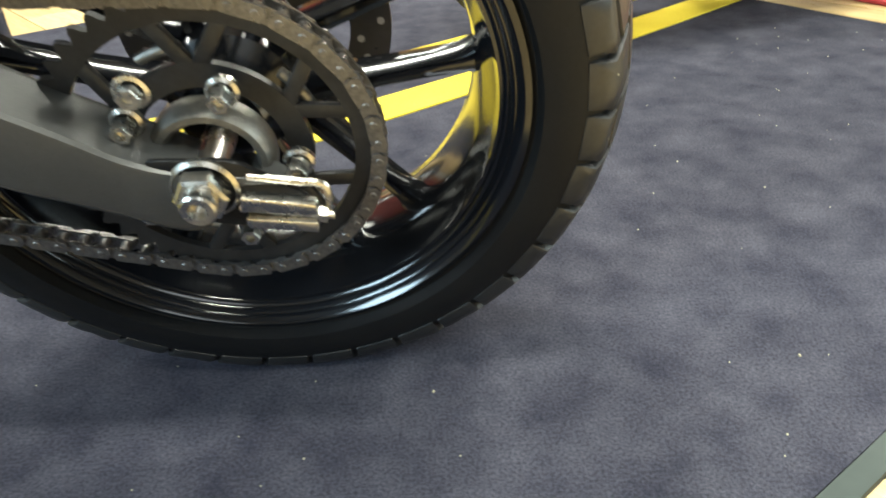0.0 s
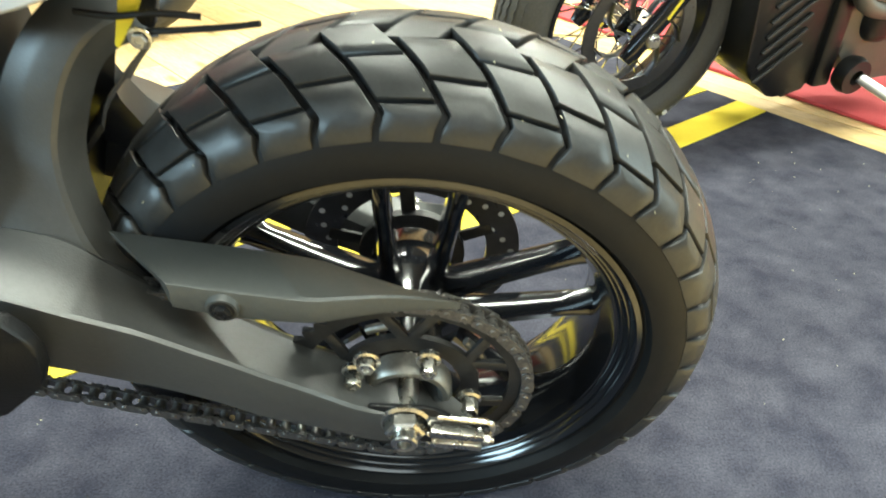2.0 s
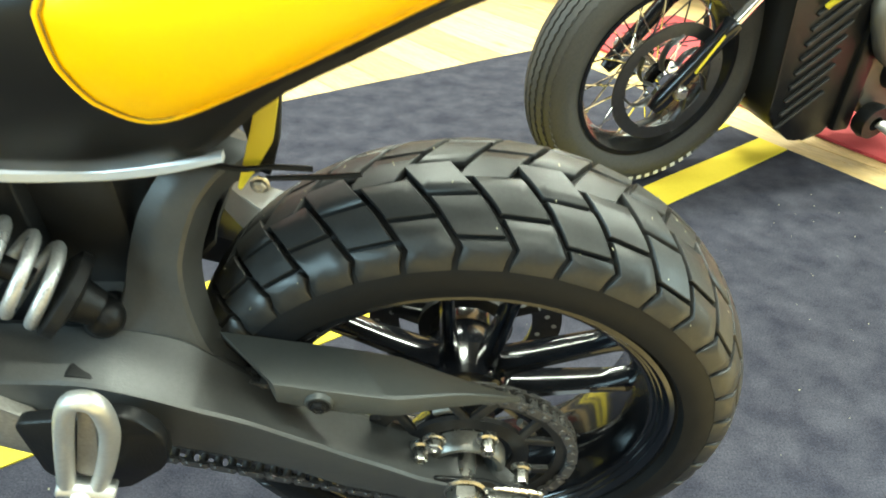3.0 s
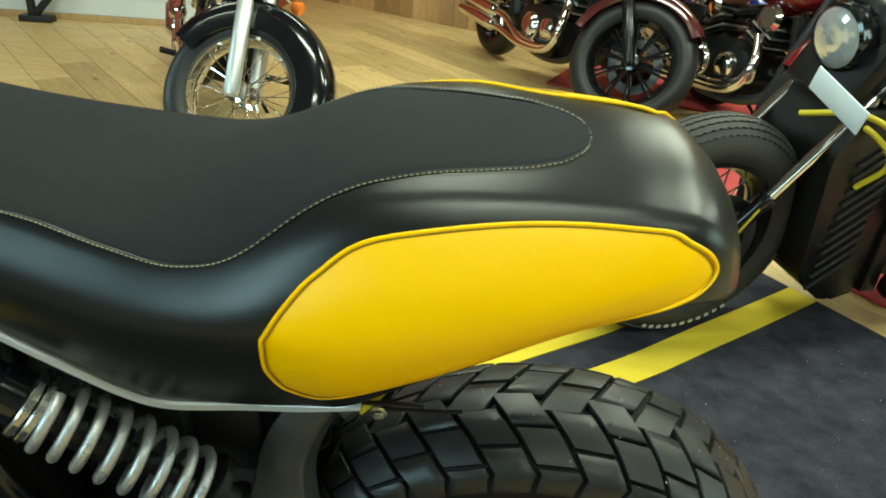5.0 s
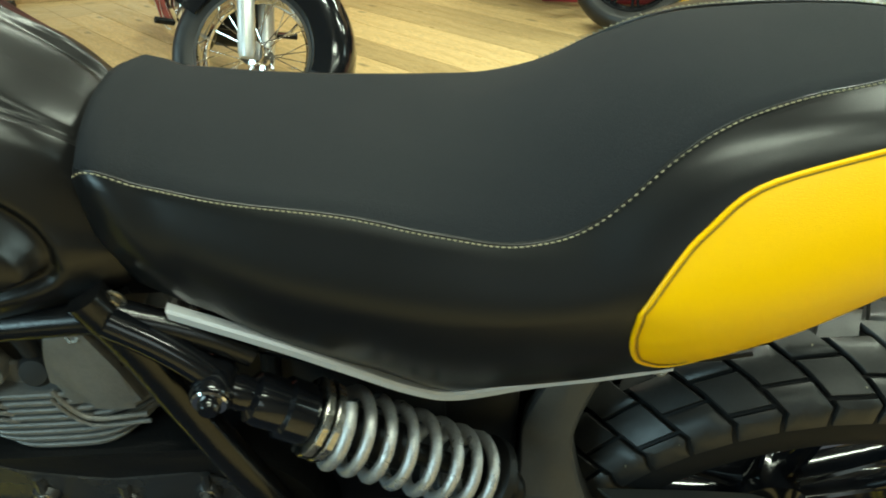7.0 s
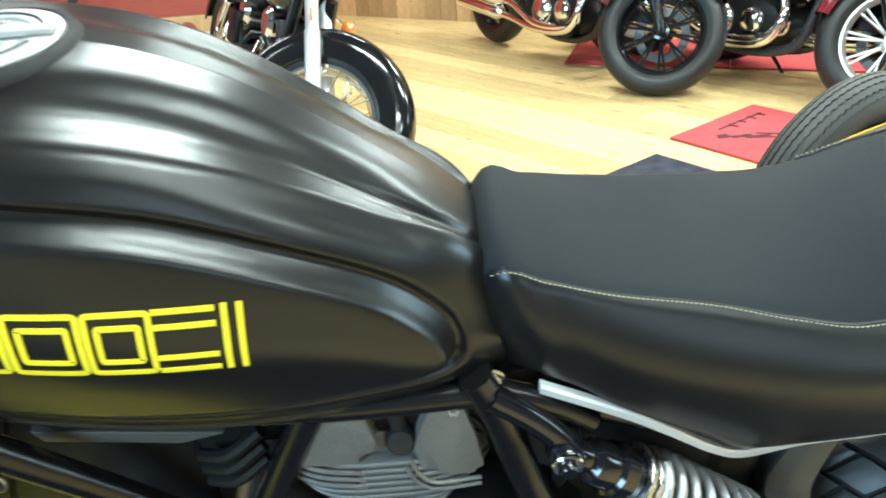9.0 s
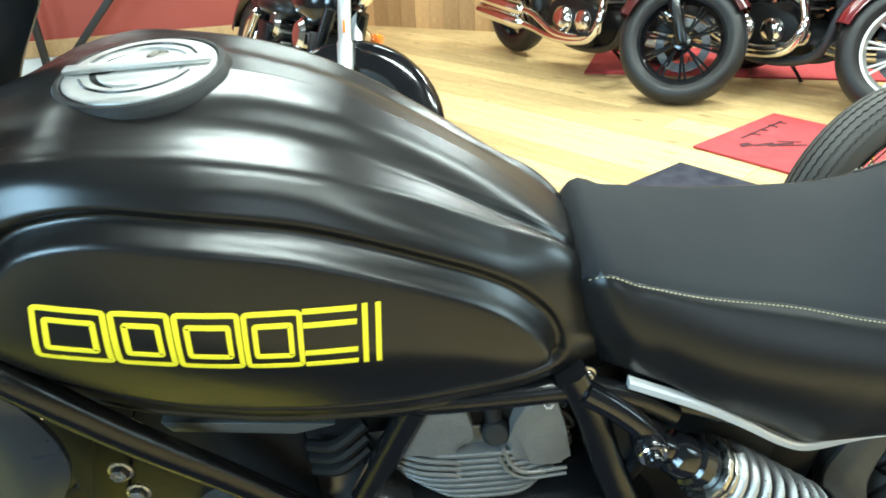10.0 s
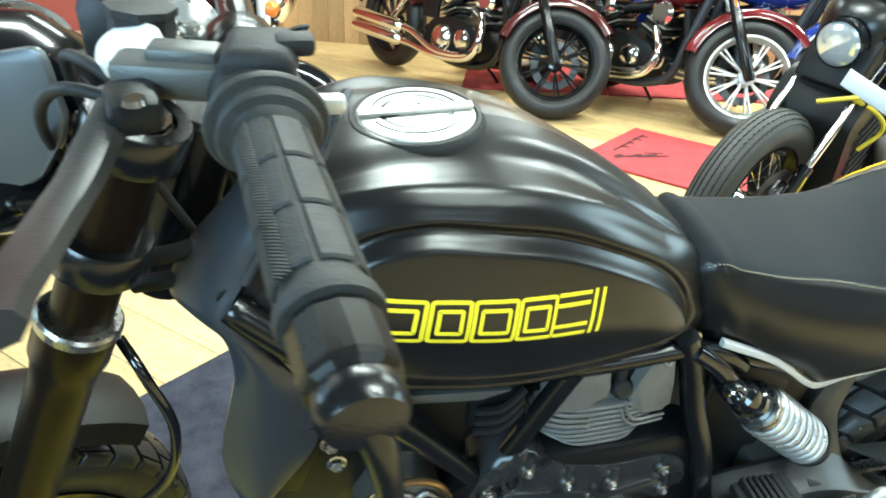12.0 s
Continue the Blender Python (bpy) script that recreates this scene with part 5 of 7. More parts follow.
# timing belt cover under the head, an arched black casing with bolts
BELT = [(-0.945, 0.560), (-0.922, 0.640), (-0.895, 0.676), (-0.856, 0.684), (-0.830, 0.664), (-0.800, 0.640), (-0.726, 0.618), (-0.680, 0.620), (-0.642, 0.624), (-0.612, 0.606), (-0.590, 0.560), (-0.598, 0.520), (-0.66, 0.505), (-0.80, 0.515)]
part("belt_cover", platem(rounded(BELT, 0.018, 4), -0.117, -0.05, bevel=0.014, seg=3), CASE_BLACK, engine, "black timing belt cover", smooth=40)
part("cover_step", platem(rounded([(-0.905, 0.530), (-0.880, 0.600), (-0.815, 0.585), (-0.715, 0.556), (-0.640, 0.570), (-0.620, 0.540), (-0.66, 0.515), (-0.80, 0.520)], 0.014, 4), -0.1205, -0.10, bevel=0.006, seg=2), CASE_BLACK, engine, smooth=40)
for x, z in ((-0.855, 0.647), (-0.790, 0.600), (-0.718, 0.580), (-0.639, 0.592), (-0.626, 0.538), (-0.745, 0.545)):
    part("bolt_boss", lathem([(0.006, 0.006), (0.0105, 0.005), (0.013, 0.001), (0.014, -0.012)], (x, -0.117, z), (0, -1, 0), 24), CASE_BLACK, engine, smooth=40)
    part("cover_bolt", hexbolt(bmesh.new(), (x, -0.1215, z), (0, -1, 0), 0.0060, 0.007), STEEL, engine)
    part("cover_web", sweepm([(x, -0.1185, z + 0.006), (x + 0.003, -0.1165, z + 0.030)], 0.005, seg=8, n=3), CASE_BLACK, engine)
part("cover_loop", sweepm([(-0.868, -0.116, 0.655), (-0.860, -0.119, 0.620), (-0.872, -0.119, 0.604), (-0.886, -0.118, 0.622), (-0.884, -0.116, 0.650)], 0.004, seg=8, n=5), CASE_BLACK, engine)
part("crankcase", platem(rounded([(-1.02, 0.42), (-0.99, 0.60), (-0.88, 0.66), (-0.60, 0.66), (-0.54, 0.58), (-0.53, 0.44), (-0.60, 0.32), (-0.78, 0.24), (-0.93, 0.27)], 0.03, 4), -0.115, 0.13, bevel=0.016), RIM_WALL, engine, "black crankcase", smooth=40)
part("clutch_cover", lathem([(0, 0.030), (0.060, 0.030), (0.078, 0.020), (0.085, 0.0), (0.085, -0.03)], (-0.70, -0.125, 0.46), (0, -1, 0), 48), RIM_WALL, engine, smooth=40)
part("alternator_cover", lathem([(0, 0.024), (0.045, 0.024), (0.062, 0.014), (0.066, 0.0), (0.066, -0.03)], (-0.86, -0.125, 0.42), (0, -1, 0), 48), BEIGE_CASE, engine, smooth=40)
# forward cylinder: fins seen below the frame, with a bronze-edged cover
front = part("front_cover", platem(rounded([(-1.074, 0.600), (-1.050, 0.652), (-1.013, 0.672), (-0.985, 0.660), (-0.966, 0.625), (-0.965, 0.560), (-1.05, 0.545)], 0.014, 3), -0.121, -0.05, bevel=0.006), DULL_ALLOY, engine, "bright finned front head cover", smooth=35)
for k in range(5):
    z = 0.650 - 0.017 * k
    part("cover_chevron", sweepm([(-1.050 - 0.002 * k, -0.124, z - 0.024), (-1.018, -0.1265, z), (-1.004, -0.1265, z - 0.012), (-0.990, -0.1265, z - 0.002), (-0.972, -0.124, z - 0.026)], 0.0034, seg=8, n=3), ALLOY, front)
part("cover_edge", sweepm([(-1.084, -0.122, 0.596), (-1.066, -0.126, 0.640), (-1.045, -0.128, 0.665), (-1.013, -0.128, 0.680), (-0.983, -0.127, 0.668), (-0.964, -0.126, 0.637), (-0.957, -0.124, 0.590)], 0.0050, seg=8), BRONZE, engine, "bronze edge of the front head cover")
for x, z in ((-1.098, 0.742), (-1.092, 0.704)):
    part("side_bolt", hexbolt(bmesh.new(), (x, -0.102, z), (0, -1, 0.2), 0.008, 0.010), STEEL, engine)
# airbox and throttle parts between the frame tubes
part("airbox", platem(rounded([(-1.060, 0.800), (-0.860, 0.800), (-0.880, 0.700), (-0.960, 0.690), (-1.04, 0.74)], 0.012, 3), -0.072, 0.072, bevel=0.008), PLASTIC, engine, "dark grey airbox", smooth=35)
part("airbox_strip", platem(rounded([(-1.045, 0.812), (-0.890, 0.796), (-0.930, 0.786), (-1.038, 0.797)], 0.002, 2), -0.100, -0.088, bevel=0.0012), CAST_GREY, engine, "dull grey strip")
part("throttle_body", rodm((-0.905, -0.03, 0.745), (-0.80, -0.03, 0.745), 0.035, seg=24), RIM_WALL, engine)
for z in (0.745, 0.725, 0.705):
    part("injector_pipe", sweepm([(-0.925, -0.085, z), (-0.895, -0.095, z + 0.012), (-0.865, -0.085, z + 0.03)], 0.007, seg=8), RIM_WALL, engine)
part("exhaust_pipe", sweepm([(-0.640, -0.04, 0.70), (-0.600, -0.03, 0.66), (-0.585, 0.0, 0.58), (-0.60, 0.05, 0.46)], 0.022, seg=16), RIM_WALL, engine)
part("coolant_hose", sweepm([(-0.56, -0.06, 0.74), (-0.57, -0.07, 0.66), (-0.60, -0.07, 0.60)], 0.009, seg=10), PLASTIC, engine)

# heel guard, footrest and side stand
peg = part("footrest_bracket", platem(rounded([(-0.60, 0.50), (-0.56, 0.545), (-0.45, 0.505), (-0.395, 0.46), (-0.375, 0.405), (-0.40, 0.395), (-0.47, 0.43), (-0.55, 0.43)], 0.010, 3), -0.172, -0.160, bevel=0.003), ALLOY, bike, "bare cast alloy footrest bracket", smooth=35)
bm = bmesh.new()
sweep(bm, [(-0.362, -0.212, 0.428), (-0.345, -0.214, 0.480), (-0.324, -0.214, 0.540), (-0.309, -0.214, 0.561), (-0.294, -0.213, 0.553), (-0.298, -0.210, 0.510), (-0.318, -0.208, 0.455), (-0.336, -0.208, 0.418)], 0.0085, seg=14, n=6)
part("footrest_loop", bm, CAP_ALLOY, peg, "polished alloy footrest arm", smooth=50)
part("footrest_web", platem(rounded([(-0.350, 0.440), (-0.314, 0.545), (-0.302, 0.545), (-0.328, 0.430)], 0.006, 3), -0.210, -0.202, bevel=0.002), ALLOY, peg, smooth=35)
part("footrest_hinge", rodm((-0.372, -0.213, 0.424), (-0.324, -0.208, 0.404), 0.0105), CAP_ALLOY, peg)
part("hinge_knob", lathem([(0, 0.012), (0.008, 0.011), (0.0115, 0.006), (0.0115, -0.008), (0, -0.010)], (-0.352, -0.214, 0.412), (0.1, -0.9, -0.3), 20), CAP_ALLOY, peg, smooth=40)
part("footrest_plate", platem(rounded([(-0.400, 0.49), (-0.290, 0.505), (-0.268, 0.470), (-0.275, 0.425), (-0.33, 0.375), (-0.40, 0.40)], 0.012, 3), -0.192, -0.178, bevel=0.003), RIM_WALL, peg)
pad = part("rubber_pad", boxm(-0.47, -0.165, 0.540, 0.10, 0.05, 0.014, bevel=0.003), PLASTIC, peg, "ribbed black rubber pad")
for k in range(7):
    part("pad_rib", boxm(-0.505 + 0.012 * k, -0.165, 0.552 - 0.002 * k, 0.006, 0.05, 0.016, bevel=0.0015), PLASTIC, peg)
stand = part("side_stand", sweepm([(-0.70, -0.10, 0.30), (-0.66, -0.16, 0.18), (-0.60, -0.262, 0.052)], 0.012, seg=12), FRAME_BLACK, bike)
part("stand_foot", boxm(-0.595, -0.268, 0.047, 0.06, 0.035, 0.008, bevel=0.003, rot=Matrix.Rotation(radians(-12), 4, "X")), FRAME_BLACK, stand)
# flat black sheet added to stand for the shade behind the shroud
part("inner_shield", platem(rounded([(-1.165, 0.800), (-0.93, 0.800), (-0.93, 0.47), (-1.12, 0.47), (-1.17, 0.60)], 0.02, 3), -0.074, -0.066, bevel=0.003), RIM_WALL, bike, "added dark sheet for the shaded hollow behind the shroud", smooth=35)
part("radiator_core", boxm(-1.12, 0, 0.72, 0.035, 0.16, 0.20, bevel=0.004, rot=Matrix.Rotation(radians(18), 4, "Y")), RIM_WALL, bike)
part("battery_box", platem(rounded([(-0.635, 0.745), (-0.53, 0.745), (-0.40, 0.66), (-0.40, 0.42), (-0.60, 0.42)], 0.012, 3), -0.060, 0.060, bevel=0.006), PLASTIC, bike, "black plastic battery box", smooth=35)


# ---- front end: shroud, fork, handlebar, wheel ----
def shroud(side):
    """The grey shroud below the tank's nose, folded along one line."""
    rows = []
    front = [(-1.120, 0.072, 1.162), (-1.150, 0.076, 1.120), (-1.171, 0.078, 1.087), (-1.210, 0.076, 1.040), (-1.238, 0.074, 0.985), (-1.216, 0.106, 0.972), (-1.192, 0.128, 0.960), (-1.186, 0.132, 0.918),
             (-1.193, 0.134, 0.880), (-1.204, 0.134, 0.835), (-1.211, 0.134, 0.790), (-1.208, 0.133, 0.740), (-1.197, 0.131, 0.690), (-1.188, 0.130, 0.650)]
    back = [(-1.085, 0.090, 1.172), (-1.097, 0.108, 1.140), (-1.118, 0.120, 1.110), (-1.142, 0.127, 1.075), (-1.166, 0.131, 1.030), (-1.180, 0.134, 0.998), (-1.162, 0.136, 0.962), (-1.138, 0.138, 0.918),
            (-1.120, 0.139, 0.880), (-1.112, 0.138, 0.835), (-1.117, 0.138, 0.790), (-1.142, 0.137, 0.740), (-1.170, 0.135, 0.690), (-1.180, 0.132, 0.650)]
    for a, b in zip(smooth_path(front, 4), smooth_path(back, 4)):
        row = []
        for t in np.linspace(0, 1, 11):
            p = a.lerp(b, t)
            row.append(Vector((p.x, side * (p.y + 0.012 * math.sin(math.pi * t)), p.z)))
        rows.append(row + [p - Vector((0, side * 0.006, 0)) for p in row[::-1]])
    return grid(bmesh.new(), rows, close_u=True, caps=True)


for side in (-1, 1):
    sh = part("tank_shroud", shroud(side), SHROUD, bike, "satin dark grey shroud beside the tank nose", smooth=50)
    if side < 0:
        part("shroud_tab", platem(rounded([(-1.195, 1.010), (-1.150, 1.045), (-1.120, 0.985), (-1.135, 0.935), (-1.175, 0.965)], 0.008, 3), -0.127, -0.115, bevel=0.002), RIM_WALL, sh)
        part("shroud_bolt", hexbolt(bmesh.new(), (-1.166, -0.128, 0.990), (0, -1, 0), 0.009, 0.006), STEEL, sh)
        part("shroud_edge", sweepm([(-1.072, -0.076, 1.180), (-1.085, -0.094, 1.168), (-1.097, -0.110, 1.140), (-1.118, -0.122, 1.110), (-1.142, -0.129, 1.075), (-1.166, -0.133, 1.030)], 0.005, seg=8), SHROUD, sh, "raised rear lip")
part("steering_head", rodm((-1.185, 0, 1.13), (-1.255, 0, 0.93), 0.035, seg=24), FRAME_BLACK, bike)

FT, FB = Vector((-1.276, -0.040, 1.196)), Vector((-1.630, -0.004, 0.365))
STEER = radians(30)
LAT = Vector((-math.sin(STEER), math.cos(STEER), 0))
fa = (FB - FT).normalized()
fork = thing("front_fork", "", "")
fork.parent = bike
tagged(fork, "dark bronze telescopic fork in black clamps")
for s in (-1, 1):
    o = LAT * (s * 0.104)
    part("fork_tube", lathem([(0, 0.0), (0.024, 0.0), (0.0265, 0.004), (0.0265, 0.210), (0.0, 0.210)], FT + o, fa, 32), FORK_GOLD, fork, smooth=30)
    part("fork_cap", lathem([(0, -0.012), (0.012, -0.012), (0.014, -0.008), (0.022, -0.006), (0.0235, 0.002), (0, 0.002)], FT + o, fa, 12), CHROME, fork, "chromed fork cap")
    part("dust_seal", lathem([(0.020, 0.206), (0.034, 0.206), (0.0365, 0.209), (0.0365, 0.217), (0.034, 0.220), (0.020, 0.220)], FT + o, fa, 36), STEEL, fork, "bright ring", smooth=30)
    part("fork_slider", lathem([(0.0, 0.220), (0.0345, 0.220), (0.0345, 0.255), (0.031, 0.265), (0.0285, 0.29), (0.0275, 0.83), (0.030, 0.87), (0.0, 0.89)], FT + o, fa, 32), FORK_GOLD, fork, smooth=30)
for d, h in ((0.014, 0.034), (0.128, 0.036)):
    c = FT + fa * d
    clamp = part("triple_clamp", boxm(c.x + 0.010, c.y + 0.006, c.z, 0.055, 0.17, h * 0.8, bevel=0.006, rot=Matrix.Rotation(STEER, 4, "Z") @ Matrix.Rotation(radians(18), 4, "Y")), FRAME_BLACK, fork, "black fork clamp", smooth=35)
    for s in (-1, 1):
        part("clamp_ring", lathem([(0.0265, -h / 2), (0.037, -h / 2), (0.039, -h / 2 + 0.003), (0.039, h / 2 - 0.003), (0.037, h / 2), (0.0265, h / 2)], c + LAT * (s * 0.104), fa, 32, closed=True), FRAME_BLACK, fork, smooth=35)
# handlebar: a wide tapered bar with grip, flange, perch and lever on the near side
bar = thing("handlebar", "", "")
bar.parent = bike
tagged(bar, "wide black handlebar with rubber grips")
GI, GO = Vector((-1.141, -0.310, 1.286)), Vector((-1.127, -0.465, 1.2855))
ga = (GO - GI).normalized()


def flip(v, s):
    return Vector((v.x, v.y * -s, v.z))


part("bar_tube", sweepm([flip(GO, -1), flip(GI, -1), (-1.170, 0.19, 1.258), (-1.195, 0.07, 1.225), (-1.198, 0, 1.22), (-1.195, -0.07, 1.225), (-1.170, -0.19, 1.258), GI, GO], 0.0112, seg=14), FRAME_BLACK, bar, smooth=60)
for s in (-1, 1):
    gi, go = Vector((GI.x, s * abs(GI.y), GI.z)), Vector((GO.x, s * abs(GO.y), GO.z))
    gax = (go - gi).normalized()
    prof = [(0.011, 0.0), (0.026, 0.0), (0.0285, 0.0015), (0.0290, 0.004), (0.0280, 0.006), (0.0235, 0.007), (0.0225, 0.0085), (0.0240, 0.010), (0.0245, 0.0125), (0.0230, 0.015), (0.0185, 0.016), (0.0165, 0.019)]
    prof += [(0.0158, 0.022), (0.0158, 0.128)]
    prof += [(0.0165, 0.133), (0.0185, 0.136), (0.0192, 0.140), (0.0185, 0.144), (0.011, 0.145)]
    grip = part("grip", lathem(prof, gi, gax, 40), GRIP_RUBBER, bar, "ribbed black rubber grip", smooth=40)
    ribs = bmesh.new()
    e1 = gax.cross(Vector((0, 0, 1))).normalized()
    e2 = e1.cross(gax)
    # three rows of raised pads round the grip, and one finely ribbed strip along it
    for k in range(3):
        s0 = 0.0235 + 0.0352 * k
        for j in range(7):
            w0 = radians(j * 360 / 7 + 8)
            pad = bmesh.new()
            rows = []
            for s1, drop in ((0.0, 0.0012), (0.0012, 0.0), (0.0318, 0.0), (0.033, 0.0012)):
                row = []
                for q, low in ((-21.5, 0.0018), (-19.5, 0.0), (-10, 0.0), (0, 0.0), (10, 0.0), (19.5, 0.0), (21.5, 0.0018)):
                    w = w0 + radians(q)
                    row.append(gi + gax * (s0 + s1) + (e1 * math.cos(w) + e2 * math.sin(w)) * (0.0177 - max(low, drop)))
                rows.append(row)
            grid(pad, rows)
            part("grip_pad", pad, GRIP_RUBBER, grip, smooth=40)
    for k in range(52):
        at = gi + gax * (0.022 + k * 0.0021)
        for j in range(4):
            w = radians(34 + j * 6)
            box(ribs, *(at + (e1 * math.cos(w) + e2 * math.sin(w)) * 0.0179), 0.0014, 0.0012, 0.0016)
    tagged(part("grip_ribs", ribs, GRIP_RUBBER, grip, smooth=0), kind="stuff")
    bm = lathem([(0.0, 0.177), (0.011, 0.177), (0.0160, 0.173), (0.0166, 0.170), (0.0165, 0.148), (0.0155, 0.145), (0, 0.145)], gi, gax, 12)
    part("bar_end", bm, BAR_END, bar, "faceted dark metal bar-end weight", smooth=10)
part("mirror_clamp", lathem([(0.0, -0.006), (0.0135, -0.006), (0.0145, -0.004), (0.0145, 0.004), (0.0125, 0.008), (0.0, 0.010)], GI + ga * 0.181, ga, 28), FRAME_BLACK, bar, smooth=30)
bm = bmesh.new()
e = GI + ga * 0.183
sweep(bm, [e, e + Vector((0.006, -0.004, -0.022)), e + Vector((0.010, -0.002, -0.055)), e + Vector((0.018, 0.0, -0.10))], [0.0065, 0.0055, 0.0045, 0.0045], seg=12, n=6)
part("mirror_stem", bm, BAR_END, bar, "dark metal bar-end mirror stem", smooth=50)
part("mirror_knuckle", lathem([(0, -0.016), (0.013, -0.014), (0.016, 0), (0.013, 0.014), (0, 0.016)], e + Vector((0.018, 0.0, -0.11)), (0.3, 0.9, 0), 20), FRAME_BLACK, bar, smooth=50)
# switch cube, clutch perch, lever
sw = GI - ga * 0.030
part("switch_housing", lathem([(0.0115, -0.026), (0.021, -0.025), (0.0235, -0.021), (0.0235, -0.003), (0.0215, -0.001), (0.0235, 0.001), (0.0235, 0.019), (0.021, 0.023), (0.0115, 0.024)], sw, ga, 36), PLASTIC, bar, "black two-piece switch housing", smooth=35)
part("switch_top", boxm(sw.x + 0.004, sw.y, sw.z + 0.020, 0.034, 0.038, 0.022, bevel=0.007, seg=3, rot=Matrix.Rotation(radians(-8), 4, "Z")), PLASTIC, bar, smooth=45)
part("switch_button", boxm(sw.x + 0.020, sw.y - 0.002, sw.z + 0.028, 0.018, 0.014, 0.010, bevel=0.003), PLASTIC, bar)
part("horn_button", boxm(sw.x + 0.034, sw.y - 0.010, sw.z - 0.002, 0.016, 0.010, 0.010, bevel=0.003), TRIM_GREY, bar)
part("perch", lathem([(0.0115, -0.016), (0.019, -0.016), (0.021, -0.013), (0.021, 0.013), (0.019, 0.016), (0.0115, 0.016)], GI - ga * 0.078, ga, 30, closed=True), FRAME_BLACK, bar, "black lever perch", smooth=35)
part("perch_arm", boxm(-1.180, -0.266, 1.292, 0.066, 0.024, 0.020, bevel=0.005, seg=2, rot=Matrix.Rotation(radians(-14), 4, "Z")), CAST_GREY, bar, "grey cast lever perch arm", smooth=35)
part("perch_cover", boxm(-1.176, -0.264, 1.303, 0.036, 0.017, 0.010, bevel=0.003, seg=2, rot=Matrix.Rotation(radians(-14), 4, "Z")), CAST_GREY, bar, smooth=35)
part("lever_pivot", boxm(-1.202, -0.286, 1.286, 0.026, 0.034, 0.019, bevel=0.006, seg=2, rot=Matrix.Rotation(radians(10), 4, "Z")), RIM_WALL, bar, smooth=35)
part("perch_bolt", hexbolt(bmesh.new(), (-1.172, -0.246, 1.306), (-0.2, 0, 1), 0.005, 0.005), STEEL, bar)
part("perch_reservoir", lathem([(0, -0.014), (0.015, -0.014), (0.018, -0.010), (0.018, 0.008), (0.020, 0.010), (0.020, 0.014), (0, 0.016)], (-1.201, -0.208, 1.293), (0.1, 0.1, 1), 8), PLASTIC, bar, smooth=25)
part("perch_cap", lathem([(0, 0.012), (0.016, 0.012), (0.0185, 0.009), (0.0185, 0.0)], (-1.204, -0.232, 1.287), (-0.3, -0.2, 1), 28), WHITE_GLOSS, bar, "white round cap")
bm = bmesh.new()
sweep(bm, [(-1.210, -0.285, 1.286), (-1.218, -0.305, 1.279), (-1.223, -0.335, 1.277), (-1.228, -0.370, 1.281), (-1.229, -0.410, 1.292), (-1.226, -0.450, 1.309), (-1.222, -0.475, 1.320)], 0.0, seg=8, n=6, flat=(0.0115, 0.0066))
part("clutch_lever", bm, LEVER_BLACK, bar, "black clutch lever", smooth=35)
part("lever_pin", lathem([(0, 0.003), (0.005, 0.003), (0.006, 0)], (-1.199, -0.300, 1.295), (0, 0, 1), 16), CHROME, bar)
# instruments, headlight shell and side number board
dash = part("instrument_pod", lathem([(0, 0.030), (0.052, 0.030), (0.058, 0.024), (0.060, 0.0), (0.045, -0.03), (0, -0.03)], (-1.218, -0.01, 1.208), (0.45, 0, 0.89), 36), PLASTIC, bike, "round black instrument pod", smooth=40)
part("instrument_glass", lathem([(0, 0.0315), (0.048, 0.0315), (0.050, 0.029)], (-1.218, -0.01, 1.208), (0.45, 0, 0.89), 36), LENS, dash, "pale instrument glass with glare")
lamp = part("headlight_shell", lathem([(0, -0.11), (0.05, -0.10), (0.085, -0.06), (0.098, 0.0), (0.098, 0.03), (0.090, 0.036), (0, 0.040)], (-1.365, 0, 1.130), (-1, 0, -0.1), 40), GLOSS_BLACK, bike, "black round headlight", smooth=45)
part("headlight_glass", lathem([(0, 0.052), (0.05, 0.048), (0.088, 0.037)], (-1.365, 0, 1.130), (-1, 0, -0.1), 40), LENS, lamp)
part("number_board", platem(rounded([(-1.345, 1.215), (-1.262, 1.238), (-1.252, 1.180), (-1.285, 1.130), (-1.335, 1.125)], 0.012, 3), -0.118, -0.110, bevel=0.003), BOARD_GREY, bike, "grey side plate beside the headlight", smooth=35, m=Matrix.Translation((-1.309, -0.117, 1.193)) @ Matrix.Rotation(radians(-24), 4, "Z") @ Matrix.Rotation(radians(-8), 4, "X") @ Matrix.Translation((1.295, 0.114, -1.18)))
part("board_bolt", hexbolt(bmesh.new(), (-1.262, -0.118, 1.190), (0, -1, 0), 0.006, 0.005), STEEL, bike)
part("board_stay", platem(rounded([(-1.330, 1.120), (-1.270, 1.120), (-1.262, 1.104), (-1.325, 1.100)], 0.004, 2), -0.112, -0.098, bevel=0.002), FRAME_BLACK, bike)
for pts in ([(-1.20, -0.225, 1.250), (-1.255, -0.20, 1.255), (-1.285, -0.14, 1.19), (-1.27, -0.07, 1.08)], [(-1.20, -0.215, 1.245), (-1.245, -0.17, 1.26), (-1.262, -0.13, 1.23), (-1.255, -0.07, 1.10)], [(-1.21, -0.19, 1.225), (-1.24, -0.14, 1.19), (-1.235, -0.08, 1.12), (-1.20, -0.06, 1.02)]):
    part("control_cable", sweepm(pts, 0.0042, seg=10, n=8), PLASTIC, bike, smooth=60)
